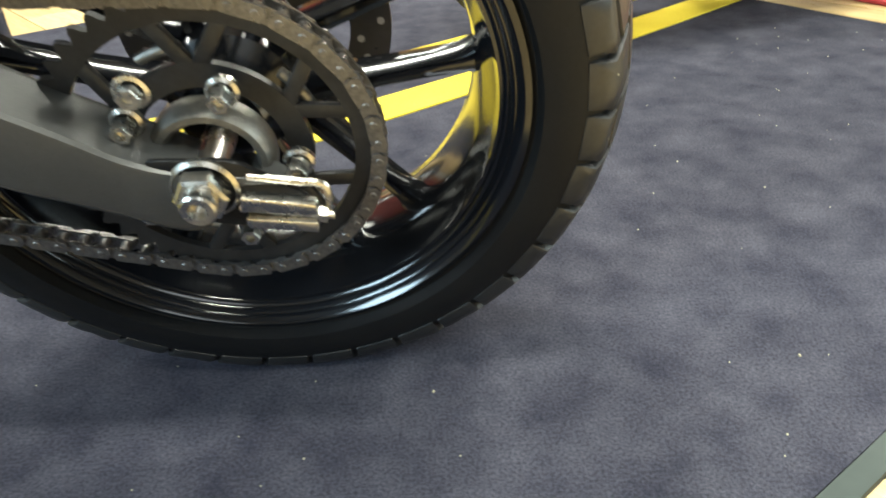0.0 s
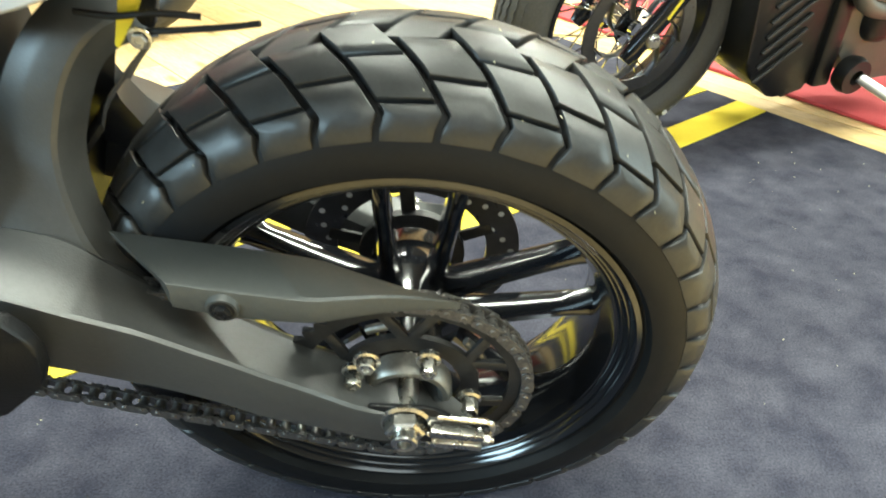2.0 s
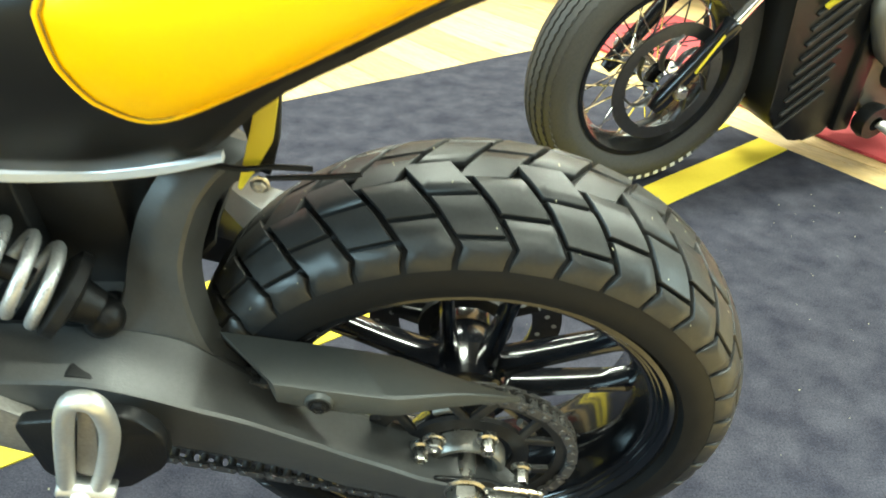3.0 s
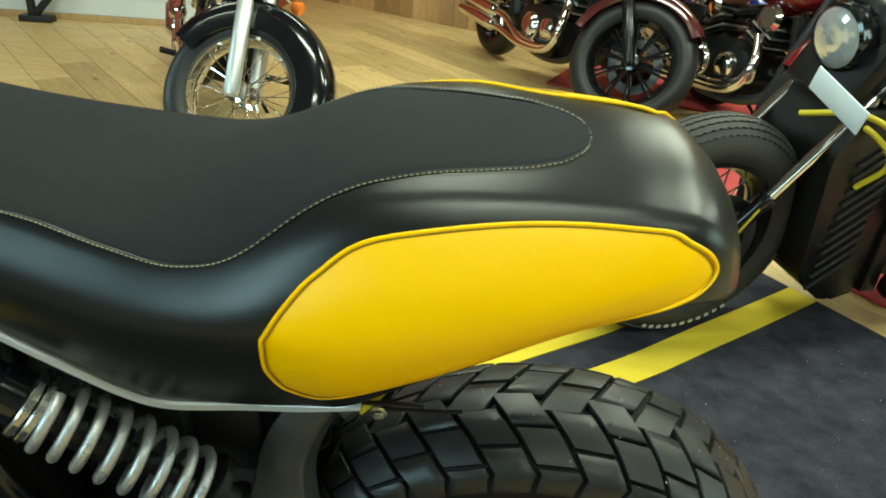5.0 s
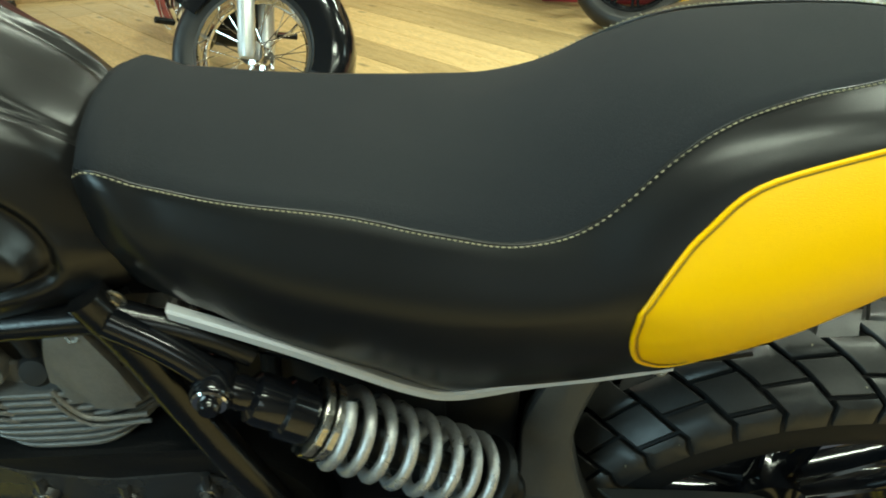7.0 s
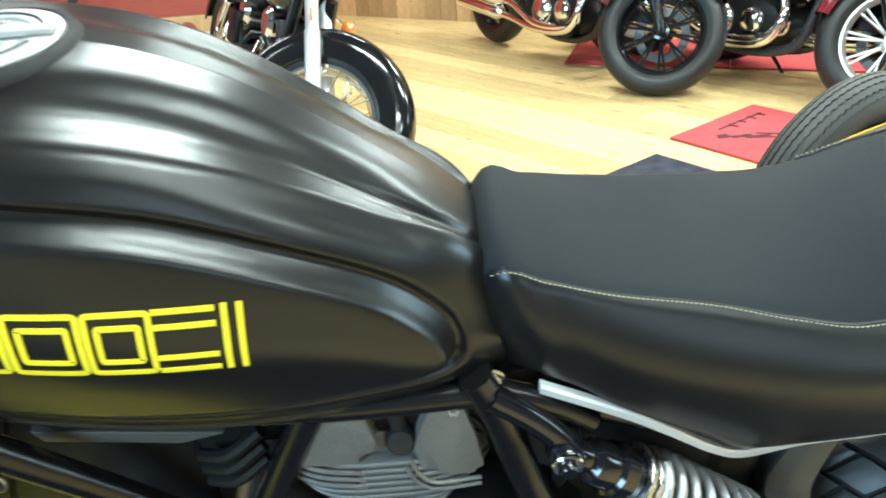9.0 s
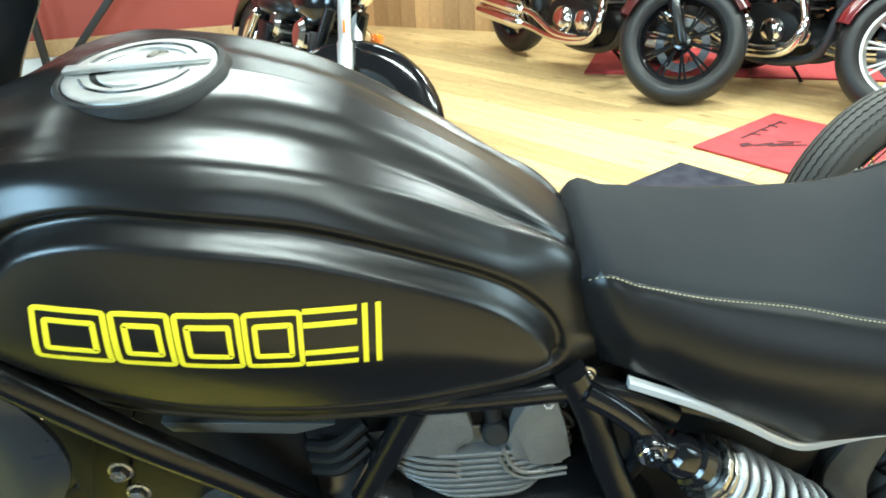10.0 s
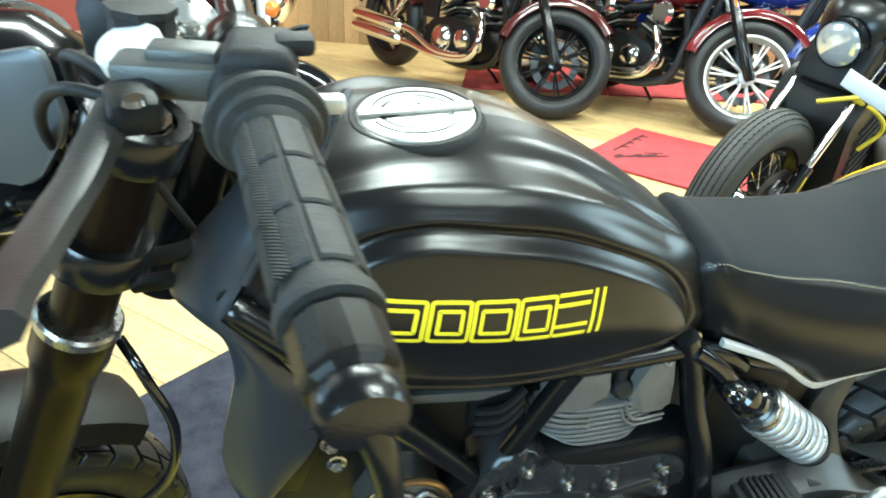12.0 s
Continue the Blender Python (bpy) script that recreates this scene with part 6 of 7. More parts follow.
part("brake_hose", sweepm([(-1.285, -0.105, 0.955), (-1.265, -0.135, 0.93), (-1.250, -0.140, 0.85), (-1.280, -0.130, 0.75), (-1.38, -0.12, 0.66)], 0.0055, seg=10, n=8), GLOSS_BLACK, bike, smooth=60)
for z in (1.03, 1.0):
    part("head_hose", sweepm([(-1.15, -0.06, z + 0.03), (-1.21, -0.075, z), (-1.27, -0.06, z - 0.02)], 0.009, seg=10, n=6), PLASTIC, bike, smooth=60)

# front wheel, turned a little
FWM = Matrix.Translation((-1.600, 0.004, 0.347)) @ Matrix.Rotation(STEER, 4, "Z")
fw = thing("front_wheel", "", "", FWM)
fw.parent = bike
tagged(fw, "black cast front wheel with block tyre")
ft = part("tyre", lathem(tyre_profile(0.060, 0.044, 0.3215, 0.236, 0.045, 16), seg=110), RUBBER, fw)
tread(ft, 0.060, 0.044, 0.3215, 19, 0.0055, RUBBER)
part("rim", lathem([(0.240, -0.046), (0.241, -0.052), (0.234, -0.052), (0.224, -0.042), (0.213, -0.024), (0.210, 0.0), (0.213, 0.024), (0.224, 0.042), (0.234, 0.052), (0.241, 0.052), (0.240, 0.046), (0.224, 0.0)], seg=100, closed=True), GLOSS_BLACK, fw, smooth=35)
for k in range(10):
    a = 2 * math.pi * k / 10
    part("spoke", rodm((0.04 * math.cos(a), 0, 0.04 * math.sin(a)), (0.214 * math.cos(a), 0, 0.214 * math.sin(a)), 0.011, seg=10), GLOSS_BLACK, fw)
part("hub", lathem([(0, -0.06), (0.035, -0.06), (0.045, -0.04), (0.045, 0.04), (0.035, 0.06), (0, 0.06)], seg=32), GLOSS_BLACK, fw)
for y in (-0.072, 0.072):
    part("brake_disc", lathem([(0.160, y - 0.0025), (0.160, y + 0.0025), (0.118, y + 0.0025), (0.118, y - 0.0025)], seg=72, closed=True), DISC_STEEL, fw)
bm = bmesh.new()
rows = []
for a in np.linspace(41, 128, 18):
    c = Vector((0.372 * math.cos(radians(a)), 0, 0.008 + 0.372 * math.sin(radians(a))))
    n = Vector((math.cos(radians(a)), 0, math.sin(radians(a))))
    sec = [(-0.074, -0.034), (-0.066, -0.006), (-0.040, 0.006), (0, 0.010), (0.040, 0.006), (0.066, -0.006), (0.074, -0.034)]
    rows.append([c + Vector((0, y, 0)) + n * h for y, h in sec] + [c + Vector((0, y * 0.96, 0)) + n * (h - 0.004) for y, h in sec[::-1]])
grid(bm, rows, close_u=True, caps=True)
part("front_mudguard", bm, RIM_WALL, bike, "short dark grey front mudguard", smooth=45, m=FWM)


# tank, engine and front end sit a little nearer to the rear wheel than the lines above were drawn
def draw_in(ob):
    """Shifts the forward part of a motorcycle part, blending in over the middle of the frame."""
    if not ob.data or ob.data.users > 1:
        return
    m = LEAN_M.inverted() @ ob.matrix_world
    back = m.inverted()
    for v in ob.data.vertices:
        p = m @ v.co
        f = max(0.0, min(1.0, (-0.28 - p.x) / 0.34))
        f = f * f * (3 - 2 * f) * max(0.0, min(1.0, (p.x + 1.15) / 0.20))
        if f:
            v.co = back @ (p + Vector((0.017, -0.002, -0.009 * max(0.0, min(1.0, (1.08 - p.z) / 0.15)))) * f)


bpy.context.view_layer.update()
for ob in bike.children_recursive:
    draw_in(ob)


# ---- the other motorcycles; each in its own frame: x forward, y to its left, origin under the rear axle ----
def road_wheel(parent, m, R, half, rim_r, style, rim_mat, spoke_mat, ribs=False, name="front_wheel", turn=0.0):
    w = thing(name, "", "", m)
    w.parent = parent
    prof = tyre_profile(half, R - rim_r - 0.045, R, rim_r, half * 0.72, 14)
    tyre = part("tyre", lathem(prof, seg=90), RUBBER_OLD if ribs else RUBBER, w, smooth=45)
    if ribs:
        # zigzag ribs round a vintage tyre
        crown = R - rim_r - 0.045
        for j in range(-3, 4):
            bm = bmesh.new()
            rows = []
            for k in range(181):
                u = 2 * math.pi * k / 180
                z = 0.018 * (1 if k % 2 else -1)
                row = []
                for s, lift in ((j * 0.19 - 0.07 + z, -0.002), (j * 0.19 - 0.065 + z, 0.0045), (j * 0.19 + 0.065 + z, 0.0045), (j * 0.19 + 0.07 + z, -0.002)):
                    r, y = crown_point(half, crown, R, s, lift)
                    row.append(Vector((r * math.sin(u), y, r * math.cos(u))))
                rows.append(row)
            grid(bm, rows)
            part("tread_rib", bm, RUBBER_OLD, tyre, smooth=30)
    b = half * 0.74
    part("rim", lathem([(rim_r + 0.005, -b), (rim_r + 0.006, -b - 0.005), (rim_r - 0.006, -b - 0.004), (rim_r - 0.016, -b * 0.6), (rim_r - 0.026, -b * 0.3), (rim_r - 0.028, 0), (rim_r - 0.026, b * 0.3), (rim_r - 0.016, b * 0.6), (rim_r - 0.006, b + 0.004), (rim_r + 0.006, b + 0.005), (rim_r + 0.005, b), (rim_r - 0.014, 0)], seg=80, closed=True), rim_mat, w, smooth=35)
    hub = bmesh.new()
    lathe(hub, [(0, -0.07), (0.016, -0.07), (0.020, -0.062), (0.045, -0.058), (0.048, -0.05), (0.030, -0.044), (0.026, 0.044), (0.048, 0.05), (0.045, 0.058), (0.020, 0.062), (0.016, 0.07), (0, 0.07)], seg=32)
    part("hub", hub, CHROME if style == "wire" else rim_mat, w, smooth=35)
    r1 = rim_r - 0.022
    if style == "wire":
        for k in range(32):
            a = 2 * math.pi * (k + 0.5) / 32
            s = 1 if k % 2 else -1
            lead = 0.42 * (1 if k % 4 < 2 else -1)
            part("spoke", rodm((0.042 * math.cos(a + lead), s * 0.048, 0.042 * math.sin(a + lead)), (r1 * math.cos(a), s * 0.012, r1 * math.sin(a)), 0.0022, seg=6), spoke_mat, w)
    else:
        for k in range(10):
            a = 2 * math.pi * k / 10
            for d in (-0.075, 0.075):
                bm = bmesh.new()
                p, q = Vector((0.040 * math.cos(a), -0.012, 0.040 * math.sin(a))), Vector((r1 * math.cos(a + d), -0.004, r1 * math.sin(a + d)))
                dv = (q - p).normalized()
                box(bm, *((p + q) / 2), (q - p).length, 0.026, 0.012, bevel=0.003, seg=1, rot=Matrix.Rotation(-math.atan2(dv.z, dv.x), 4, "Y"))
                part("spoke", bm, spoke_mat, w)
    return w


def fender(parent, name, cx, cz, r, half, a0, a1, mat, drop=0.05):
    rows = []
    for a in np.linspace(a0, a1, 26):
        n = Vector((math.cos(radians(a)), 0, math.sin(radians(a))))
        c = Vector((cx, 0, cz)) + n * r
        sec = [(-half, -drop), (-half, -drop * 0.5), (-half * 0.92, -drop * 0.12), (-half * 0.55, 0.010), (0, 0.016), (half * 0.55, 0.010), (half * 0.92, -drop * 0.12), (half, -drop * 0.5), (half, -drop)]
        rows.append([c + Vector((0, y, 0)) + n * h for y, h in sec] + [c + Vector((0, y * 0.95, 0)) + n * (h - 0.004) for y, h in sec[::-1]])
    return part(name, grid(bmesh.new(), rows, close_u=True, caps=True), mat, parent, smooth=45)


def blob(parent, name, centre, size, mat, power=2.6, label="", seg=24, taper=0.0):
    """A rounded body: a squared-off ellipsoid with a taper along x."""
    bm = bmesh.new()
    rows = []
    for i in range(1, 18):
        a = math.pi * i / 18
        x = -math.cos(a)
        r = abs(1 - abs(x) ** power) ** (1 / power)
        k = 1 - taper * x
        row = []
        for j in range(seg):
            b = 2 * math.pi * j / seg
            c, s = math.cos(b), math.sin(b)
            row.append(Vector((centre[0] + size[0] * x, centre[1] + size[1] * r * k * math.copysign(abs(c) ** 0.8, c), centre[2] + size[2] * r * k * math.copysign(abs(s) ** 0.8, s))))
        rows.append(row)
    grid(bm, rows, close_u=True, caps=True)
    return part(name, bm, mat, parent, label, smooth=50)


def cruiser(label, heading, front, steer, paint, fender_mat, style, rim_mat, spoke_mat, extras="", lean=7):
    """A low two-cylinder cruiser, its front axle over the point front, its wheel turned by steer."""
    WB, R = 1.56, 0.330
    h = Vector((math.cos(radians(heading)), math.sin(radians(heading)), 0))
    at = Vector((front[0], front[1], 0)) - h * WB - Vector((-h.y, h.x, 0)) * R * math.sin(radians(lean))
    c = thing("cruiser_motorcycle", label, "motorcycle", Matrix.Translation(at) @ Matrix.Rotation(radians(heading), 4, "Z") @ Matrix.Rotation(radians(-lean), 4, "X"), "cruisers along the wall")
    road_wheel(c, Matrix.Translation((0, 0, 0.325)), 0.325, 0.070, 0.215, style, rim_mat, spoke_mat, name="rear_wheel")
    rake = Vector((-0.45, 0, 0.893))
    turn = Matrix.Rotation(radians(steer), 4, rake)
    axle = Matrix.Rotation(radians(-lean), 3, "X") @ (turn @ Vector((0, 1, 0)))
    drop = R * math.cos(radians(lean)) - R * math.sqrt(1 - axle.z**2) + 0.003
    fm = Matrix.Translation((WB, 0, R - drop)) @ turn
    fr = thing("front_end", "", "", fm)
    fr.parent = c
    # front wheel and fork are parts of the steering set, one level under it
    road_wheel(c, fm, R, 0.064, 0.222, style, rim_mat, spoke_mat)
    for s in (-1, 1):
        o = Vector((0, s * 0.100, 0))
        part("fork_leg", lathem([(0, -0.03), (0.024, -0.03), (0.031, -0.01), (0.031, 0.34), (0.026, 0.35), (0.026, 0.70), (0, 0.70)], o, rake, 20), CAP_ALLOY if "shiny" in extras else FRAME_BLACK, fr, smooth=35)
        at_m = o + rake * 0.40 + Vector((0.006, s * 0.028, 0))
        part("marker_light", boxm(*at_m, 0.010, 0.008, 0.050, bevel=0.002, rot=basis(rake)), ORANGE, fr, "small orange side marker")
        at_i = rake * 0.50 + Vector((0.06, s * 0.27, 0))
        part("indicator_stalk", rodm(rake * 0.50 + o, at_i - Vector((0.02, s * 0.02, 0)), 0.008), CHROME, fr)
        part("indicator", lathem([(0, -0.03), (0.020, -0.026), (0.030, -0.008), (0.031, 0.010), (0.024, 0.020), (0, 0.024)], at_i, (1, 0, 0), 20), ORANGE, fr, "orange indicator lens", smooth=45)
    if "valanced" not in extras:
        part("brake_disc", lathem([(0.145, 0.080), (0.145, 0.075), (0.10, 0.075), (0.10, 0.080)], seg=60, closed=True), DISC_STEEL, fr)
        part("brake_caliper", boxm(-0.115, 0.082, 0.075, 0.10, 0.045, 0.065, bevel=0.010), RIM_WALL, fr)
    rows_a, rows_b = ((8, 172) if "valanced" in extras else (40, 168))
    drop = 0.11 if "valanced" in extras else 0.045
    fender(fr, "front_fender", 0, 0.0, R + 0.030, 0.085, rows_a, rows_b, fender_mat, drop)
    top = rake * 0.66
    part("headlight", lathem([(0, -0.10), (0.05, -0.09), (0.082, -0.04), (0.090, 0.01), (0.085, 0.02), (0.05, 0.034), (0, 0.038)], top + Vector((0.09, 0, -0.01)), (1, 0, -0.05), 32), CHROME, fr, smooth=45)
    part("fork_yoke", boxm(*(rake * 0.60), 0.06, 0.26, 0.035, bevel=0.008), CHROME, fr)
    part("handlebar", sweepm([top + Vector(q) for q in ((-0.26, -0.40, 0.10), (-0.16, -0.36, 0.12), (-0.03, -0.16, 0.08), (-0.02, 0, 0.06), (-0.03, 0.16, 0.08), (-0.16, 0.36, 0.12), (-0.26, 0.40, 0.10))], 0.013, seg=10), CHROME, fr)
    # body
    blob(c, "fuel_tank", (0.98, 0, 0.76), (0.30, 0.140, 0.115), paint, 2.4, taper=-0.22)
    if "white" in extras:
        blob(c, "tank_panel", (1.00, -0.036, 0.785), (0.23, 0.118, 0.088), WHITE_GLOSS, 2.4, "white upper tank panel", taper=-0.22)
    blob(c, "saddle", (0.50, 0, 0.655), (0.24, 0.145, 0.060), TAN if "tan" in extras else LEATHER, 2.6)
    fender(c, "rear_fender", 0, 0.335, 0.365, 0.095, 25, 165, fender_mat, 0.06)
    part("frame_spine", sweepm([(1.26, 0, 0.78), (1.0, 0, 0.64), (0.62, 0, 0.56), (0.30, 0, 0.50)], 0.035, seg=12), FRAME_BLACK, c)
    for s in (-1, 1):
        part("down_tube", sweepm([(1.30, s * 0.07, 0.74), (1.22, s * 0.09, 0.46), (1.12, s * 0.10, 0.22), (0.75, s * 0.12, 0.18), (0.42, s * 0.11, 0.32)], 0.026, seg=12), SHROUD if "grey" in extras else FRAME_BLACK, c)
        part("rear_shock", rodm((0.12, s * 0.115, 0.36), (0.33, s * 0.115, 0.60), 0.024, seg=14), CHROME, c)
        part("footpeg", rodm((1.02, s * 0.15, 0.27), (1.05, s * 0.30, 0.28), 0.014), RIM_WALL, c)
        part("foot_lever", sweepm([(1.02, s * 0.15, 0.27), (1.14, s * 0.22, 0.30), (1.18, s * 0.26, 0.36)], 0.008, seg=8), CHROME, c)
    part("radiator", boxm(1.215, 0, 0.47, 0.035, 0.22, 0.32, bevel=0.008, rot=Matrix.Rotation(radians(-14), 4, "Y")), RIM_WALL, c)
    eng = thing("engine", "", "")
    eng.parent = c
    part("crankcase", platem(rounded([(0.50, 0.30), (0.56, 0.42), (0.78, 0.46), (1.02, 0.42), (1.08, 0.30), (0.98, 0.18), (0.60, 0.18)], 0.05, 4), -0.15, 0.15, bevel=0.02), RIM_WALL, eng, smooth=40)
    for s in (-1, 1):
        part("round_cover", lathem([(0, 0.035), (0.055, 0.035), (0.080, 0.024), (0.092, 0.0), (0.092, -0.02)], (0.70, s * 0.15, 0.31), (0, s, 0), 32), CHROME, eng, "polished round cover", smooth=40)
        part("side_cover", lathem([(0, 0.030), (0.040, 0.030), (0.062, 0.018), (0.068, 0.0)], (0.90, s * 0.15, 0.33), (0, s, 0), 28), CHROME, eng, smooth=40)
    for x, tilt in ((0.70, 24), (0.96, -24)):
        for k in range(5):
            d = Vector((math.sin(radians(-tilt)), 0, math.cos(radians(-tilt))))
            p = Vector((x, 0, 0.44)) + d * (0.020 + 0.026 * k)
            bm = boxm(*p, 0.15, 0.20, 0.012, bevel=0.003, seg=1, rot=Matrix.Rotation(radians(-tilt), 4, "Y"))
            part("cooling_fin", bm, ALLOY if k % 2 else RIM_WALL, eng)
        top = Vector((x, 0, 0.44)) + Vector((math.sin(radians(-tilt)), 0, math.cos(radians(-tilt)))) * 0.165
        part("rocker_cover", lathem([(0, -0.12), (0.05, -0.12), (0.072, -0.10), (0.078, 0.10), (0.05, 0.12), (0, 0.12)], top, (0, 1, 0), 20), CHROME, eng, smooth=40)
        part("cylinder_core", rodm((x, 0, 0.42), tuple(top), 0.062, seg=18), RIM_WALL, eng)
    # two pipes along the near side
    for k in range(2):
        z = 0.235 + 0.085 * k
        pipe = part("exhaust_pipe", sweepm([(1.02, -0.12, 0.50), (1.10, -0.19, 0.38), (1.02, -0.205, 0.24 + 0.02 * k), (0.72, -0.205, 0.205 + 0.03 * k), (0.45, -0.205, z), (0.25, -0.205, z + 0.01)], 0.023, seg=14), CHROME, c, smooth=60)
        part("silencer", lathem([(0.020, 0), (0.030, 0.02), (0.045, 0.05), (0.045, 0.52), (0.040, 0.55), (0.030, 0.55), (0.030, 0.50), (0, 0.50)], (0.36, -0.207, z + 0.005), (-1, 0, 0.06), 24), CHROME, pipe, smooth=35)
    part("side_stand", sweepm([(0.80, 0.13, 0.18), (0.84, 0.22, 0.10), (0.88, 0.32, -0.025)], 0.010, seg=8), FRAME_BLACK, c)
    part("luggage_plate", boxm(0.55, -0.13, 0.50, 0.16, 0.03, 0.16, bevel=0.012), RIM_WALL, c)
    return c


cruiser("black cruiser with black spoked cast wheels parked on a red mat", -64, (0.640, 3.215), 42, GLOSS_BLACK, MAROON, "cast", GLOSS_BLACK, GLOSS_BLACK)
cruiser("dark red cruiser with bright cast wheels and a tan saddle", -60, (1.555, 2.665), 34, RED_PAINT, RED_PAINT, "cast", CAP_ALLOY, CAP_ALLOY, "tan grey")
cruiser("blue and white cruiser with chromed engine covers", -60, (2.020, 2.414), 30, BLUE_PAINT, BLUE_PAINT, "cast", GLOSS_BLACK, CAP_ALLOY, "grey white")
cruiser("black touring cruiser with chromed fork and wire wheels", -66, (-1.05, 2.10), 54, GLOSS_BLACK, GLOSS_BLACK, "wire", CHROME, CHROME, "shiny valanced", lean=16)

# ---- dark roadster standing beside the carpet ----
RH = 203.0
r_h = Vector((math.cos(radians(RH)), math.sin(radians(RH)), 0))
R_AT = Vector((0.440, 1.150, 0)) - r_h * 1.52
road = thing("roadster_motorcycle", "matt black roadster with a ribbed vintage tyre and wire wheels", "motorcycle", Matrix.Translation(R_AT) @ Matrix.Rotation(radians(RH), 4, "Z") @ Matrix.Rotation(radians(-8), 4, "X"))
road_wheel(road, Matrix.Translation((1.52, 0, 0.325)), 0.325, 0.062, 0.215, "wire", FRAME_BLACK, CHROME, ribs=True)
road_wheel(road, Matrix.Translation((0, 0, 0.325)), 0.325, 0.075, 0.215, "wire", FRAME_BLACK, FRAME_BLACK, ribs=True, name="rear_wheel")
# sidewall lettering as plain pale bars
bars = bmesh.new()
for k in range(11):
    a = radians(-124 + 5.2 * k)
    box(bars, 1.52 + 0.285 * math.cos(a), 0.0665, 0.325 + 0.285 * math.sin(a), 0.010, 0.0016, 0.013, rot=Matrix.Rotation(-a, 4, "Y"))
part("sidewall_marks", bars, TRIM_GREY, road, "pale raised marks on the tyre wall", smooth=0)
rotor = part("brake_disc", lathem([(0.150, 0.078), (0.150, 0.083), (0.118, 0.083), (0.118, 0.078)], (1.52, 0, 0.325), seg=64, closed=True), DISC_STEEL, road, "slotted steel brake disc", smooth=35)
for k in range(7):
    a = 2 * math.pi * k / 7
    pts = [(1.52 + r * math.cos(a + t), 0.0805, 0.325 + r * math.sin(a + t)) for r, t in ((0.045, 0.0), (0.075, 0.16), (0.10, 0.40), (0.121, 0.70))]
    part("disc_arm", sweepm(pts, 0.0, seg=8, n=5, flat=(0.0030, 0.011), up=(0, 1, 0)), DISC_STEEL, rotor)
fdir = Vector((-0.62, 0, 0.785))
for s in (-1, 1):
    o = Vector((1.545, s * 0.108, 0.30))
    part("fork_slider", lathem([(0, -0.035), (0.016, -0.035), (0.022, -0.01), (0.021, 0.19), (0.0235, 0.20), (0.0235, 0.225), (0.016, 0.23), (0, 0.23)], o, fdir, 24), GLOSS_BLACK, road, smooth=35)
    part("fork_tube", lathem([(0, 0.22), (0.0150, 0.22), (0.0150, 0.58), (0, 0.58)], o, fdir, 24), CHROME, road, "chromed fork tube", smooth=35)
    part("fork_clamp", lathem([(0.016, 0.55), (0.026, 0.55), (0.027, 0.58), (0.026, 0.61), (0.016, 0.61)], o, fdir, 24, closed=True), GLOSS_BLACK, road, smooth=35)
    part("fork_upper", lathem([(0, 0.60), (0.018, 0.60), (0.018, 0.70), (0, 0.70)], o, fdir, 24), FRAME_BLACK, road, smooth=35)
    part("axle_cap", lathem([(0, 0.012), (0.014, 0.012), (0.018, 0.008), (0.018, 0)], (1.52, s * 0.130, 0.325), (0, s, 0), 20), STEEL, road)
part("fork_stripe", boxm(1.475, 0.139, 0.42, 0.006, 0.002, 0.10, rot=Matrix.Rotation(radians(-30), 4, "Y")), YELLOW_HOSE, road, "yellow stripe on the fork leg")
head = part("headlight", lathem([(0, -0.11), (0.045, -0.10), (0.072, -0.05), (0.078, -0.012), (0.080, 0.012), (0.072, 0.018)], (1.27, 0.0, 0.845), (0.98, 0, -0.15), 36), GLOSS_BLACK, road, smooth=45)
part("headlight_glass", lathem([(0.074, 0.014), (0.062, 0.020), (0.048, 0.0245), (0.032, 0.028), (0.016, 0.0295), (0, 0.030)], (1.27, 0.0, 0.845), (0.98, 0, -0.15), 26), LENS, head, "round faceted headlight lens", smooth=0)
for k in range(5):
    part("cooling_rib", lathem([(0.070 - 0.004 * k, -0.002), (0.079 - 0.004 * k, -0.002), (0.079 - 0.004 * k, 0.002), (0.070 - 0.004 * k, 0.002)], (1.235 - 0.012 * k, 0.0, 0.850 + 0.002 * k), (0.98, 0, -0.15), 36, closed=True), GLOSS_BLACK, head)
TAGM = Matrix.Translation((1.427, 0.199, 0.777)) @ Matrix.Rotation(radians(8), 4, "Y") @ Matrix.Rotation(radians(-14), 4, "X")
part("price_tag", boxm(0, 0, 0, 0.004, 0.165, 0.058, bevel=0.001), PAPER, road, "white paper tag hung on the fork", m=TAGM)
blob(road, "fuel_tank", (0.95, 0, 0.88), (0.30, 0.155, 0.13), SATIN_BLACK, 2.5, "matt black tank", taper=-0.15)
em = bmesh.new()
for k in range(9):
    a = 2 * math.pi * k / 9
    lathe(em, [(0, 0.002), (0.016, 0.002), (0.017, 0)], (1.13 + 0.035 * math.cos(a), 0.105 + 0.004 * math.sin(a), 0.935 + 0.028 * math.sin(a)), (0.5, 0.7, 0.5), 10)
part("tank_badge", em, TRIM_GREY, road, "silver badge of plain discs")
blob(road, "saddle", (0.45, 0, 0.80), (0.30, 0.14, 0.055), LEATHER, 2.8)
part("tail_frame", sweepm([(0.66, 0, 0.74), (0.3, 0, 0.72), (-0.05, 0, 0.76)], 0.05, seg=12), RIM_WALL, road)
rad = part("radiator_shroud", platem(rounded([(1.24, 0.72), (1.30, 0.60), (1.225, 0.22), (1.10, 0.13), (0.98, 0.16), (1.02, 0.50), (1.08, 0.72)], 0.03, 4), -0.15, 0.15, bevel=0.012), RIM_WALL, road, "black finned radiator shroud", smooth=35)
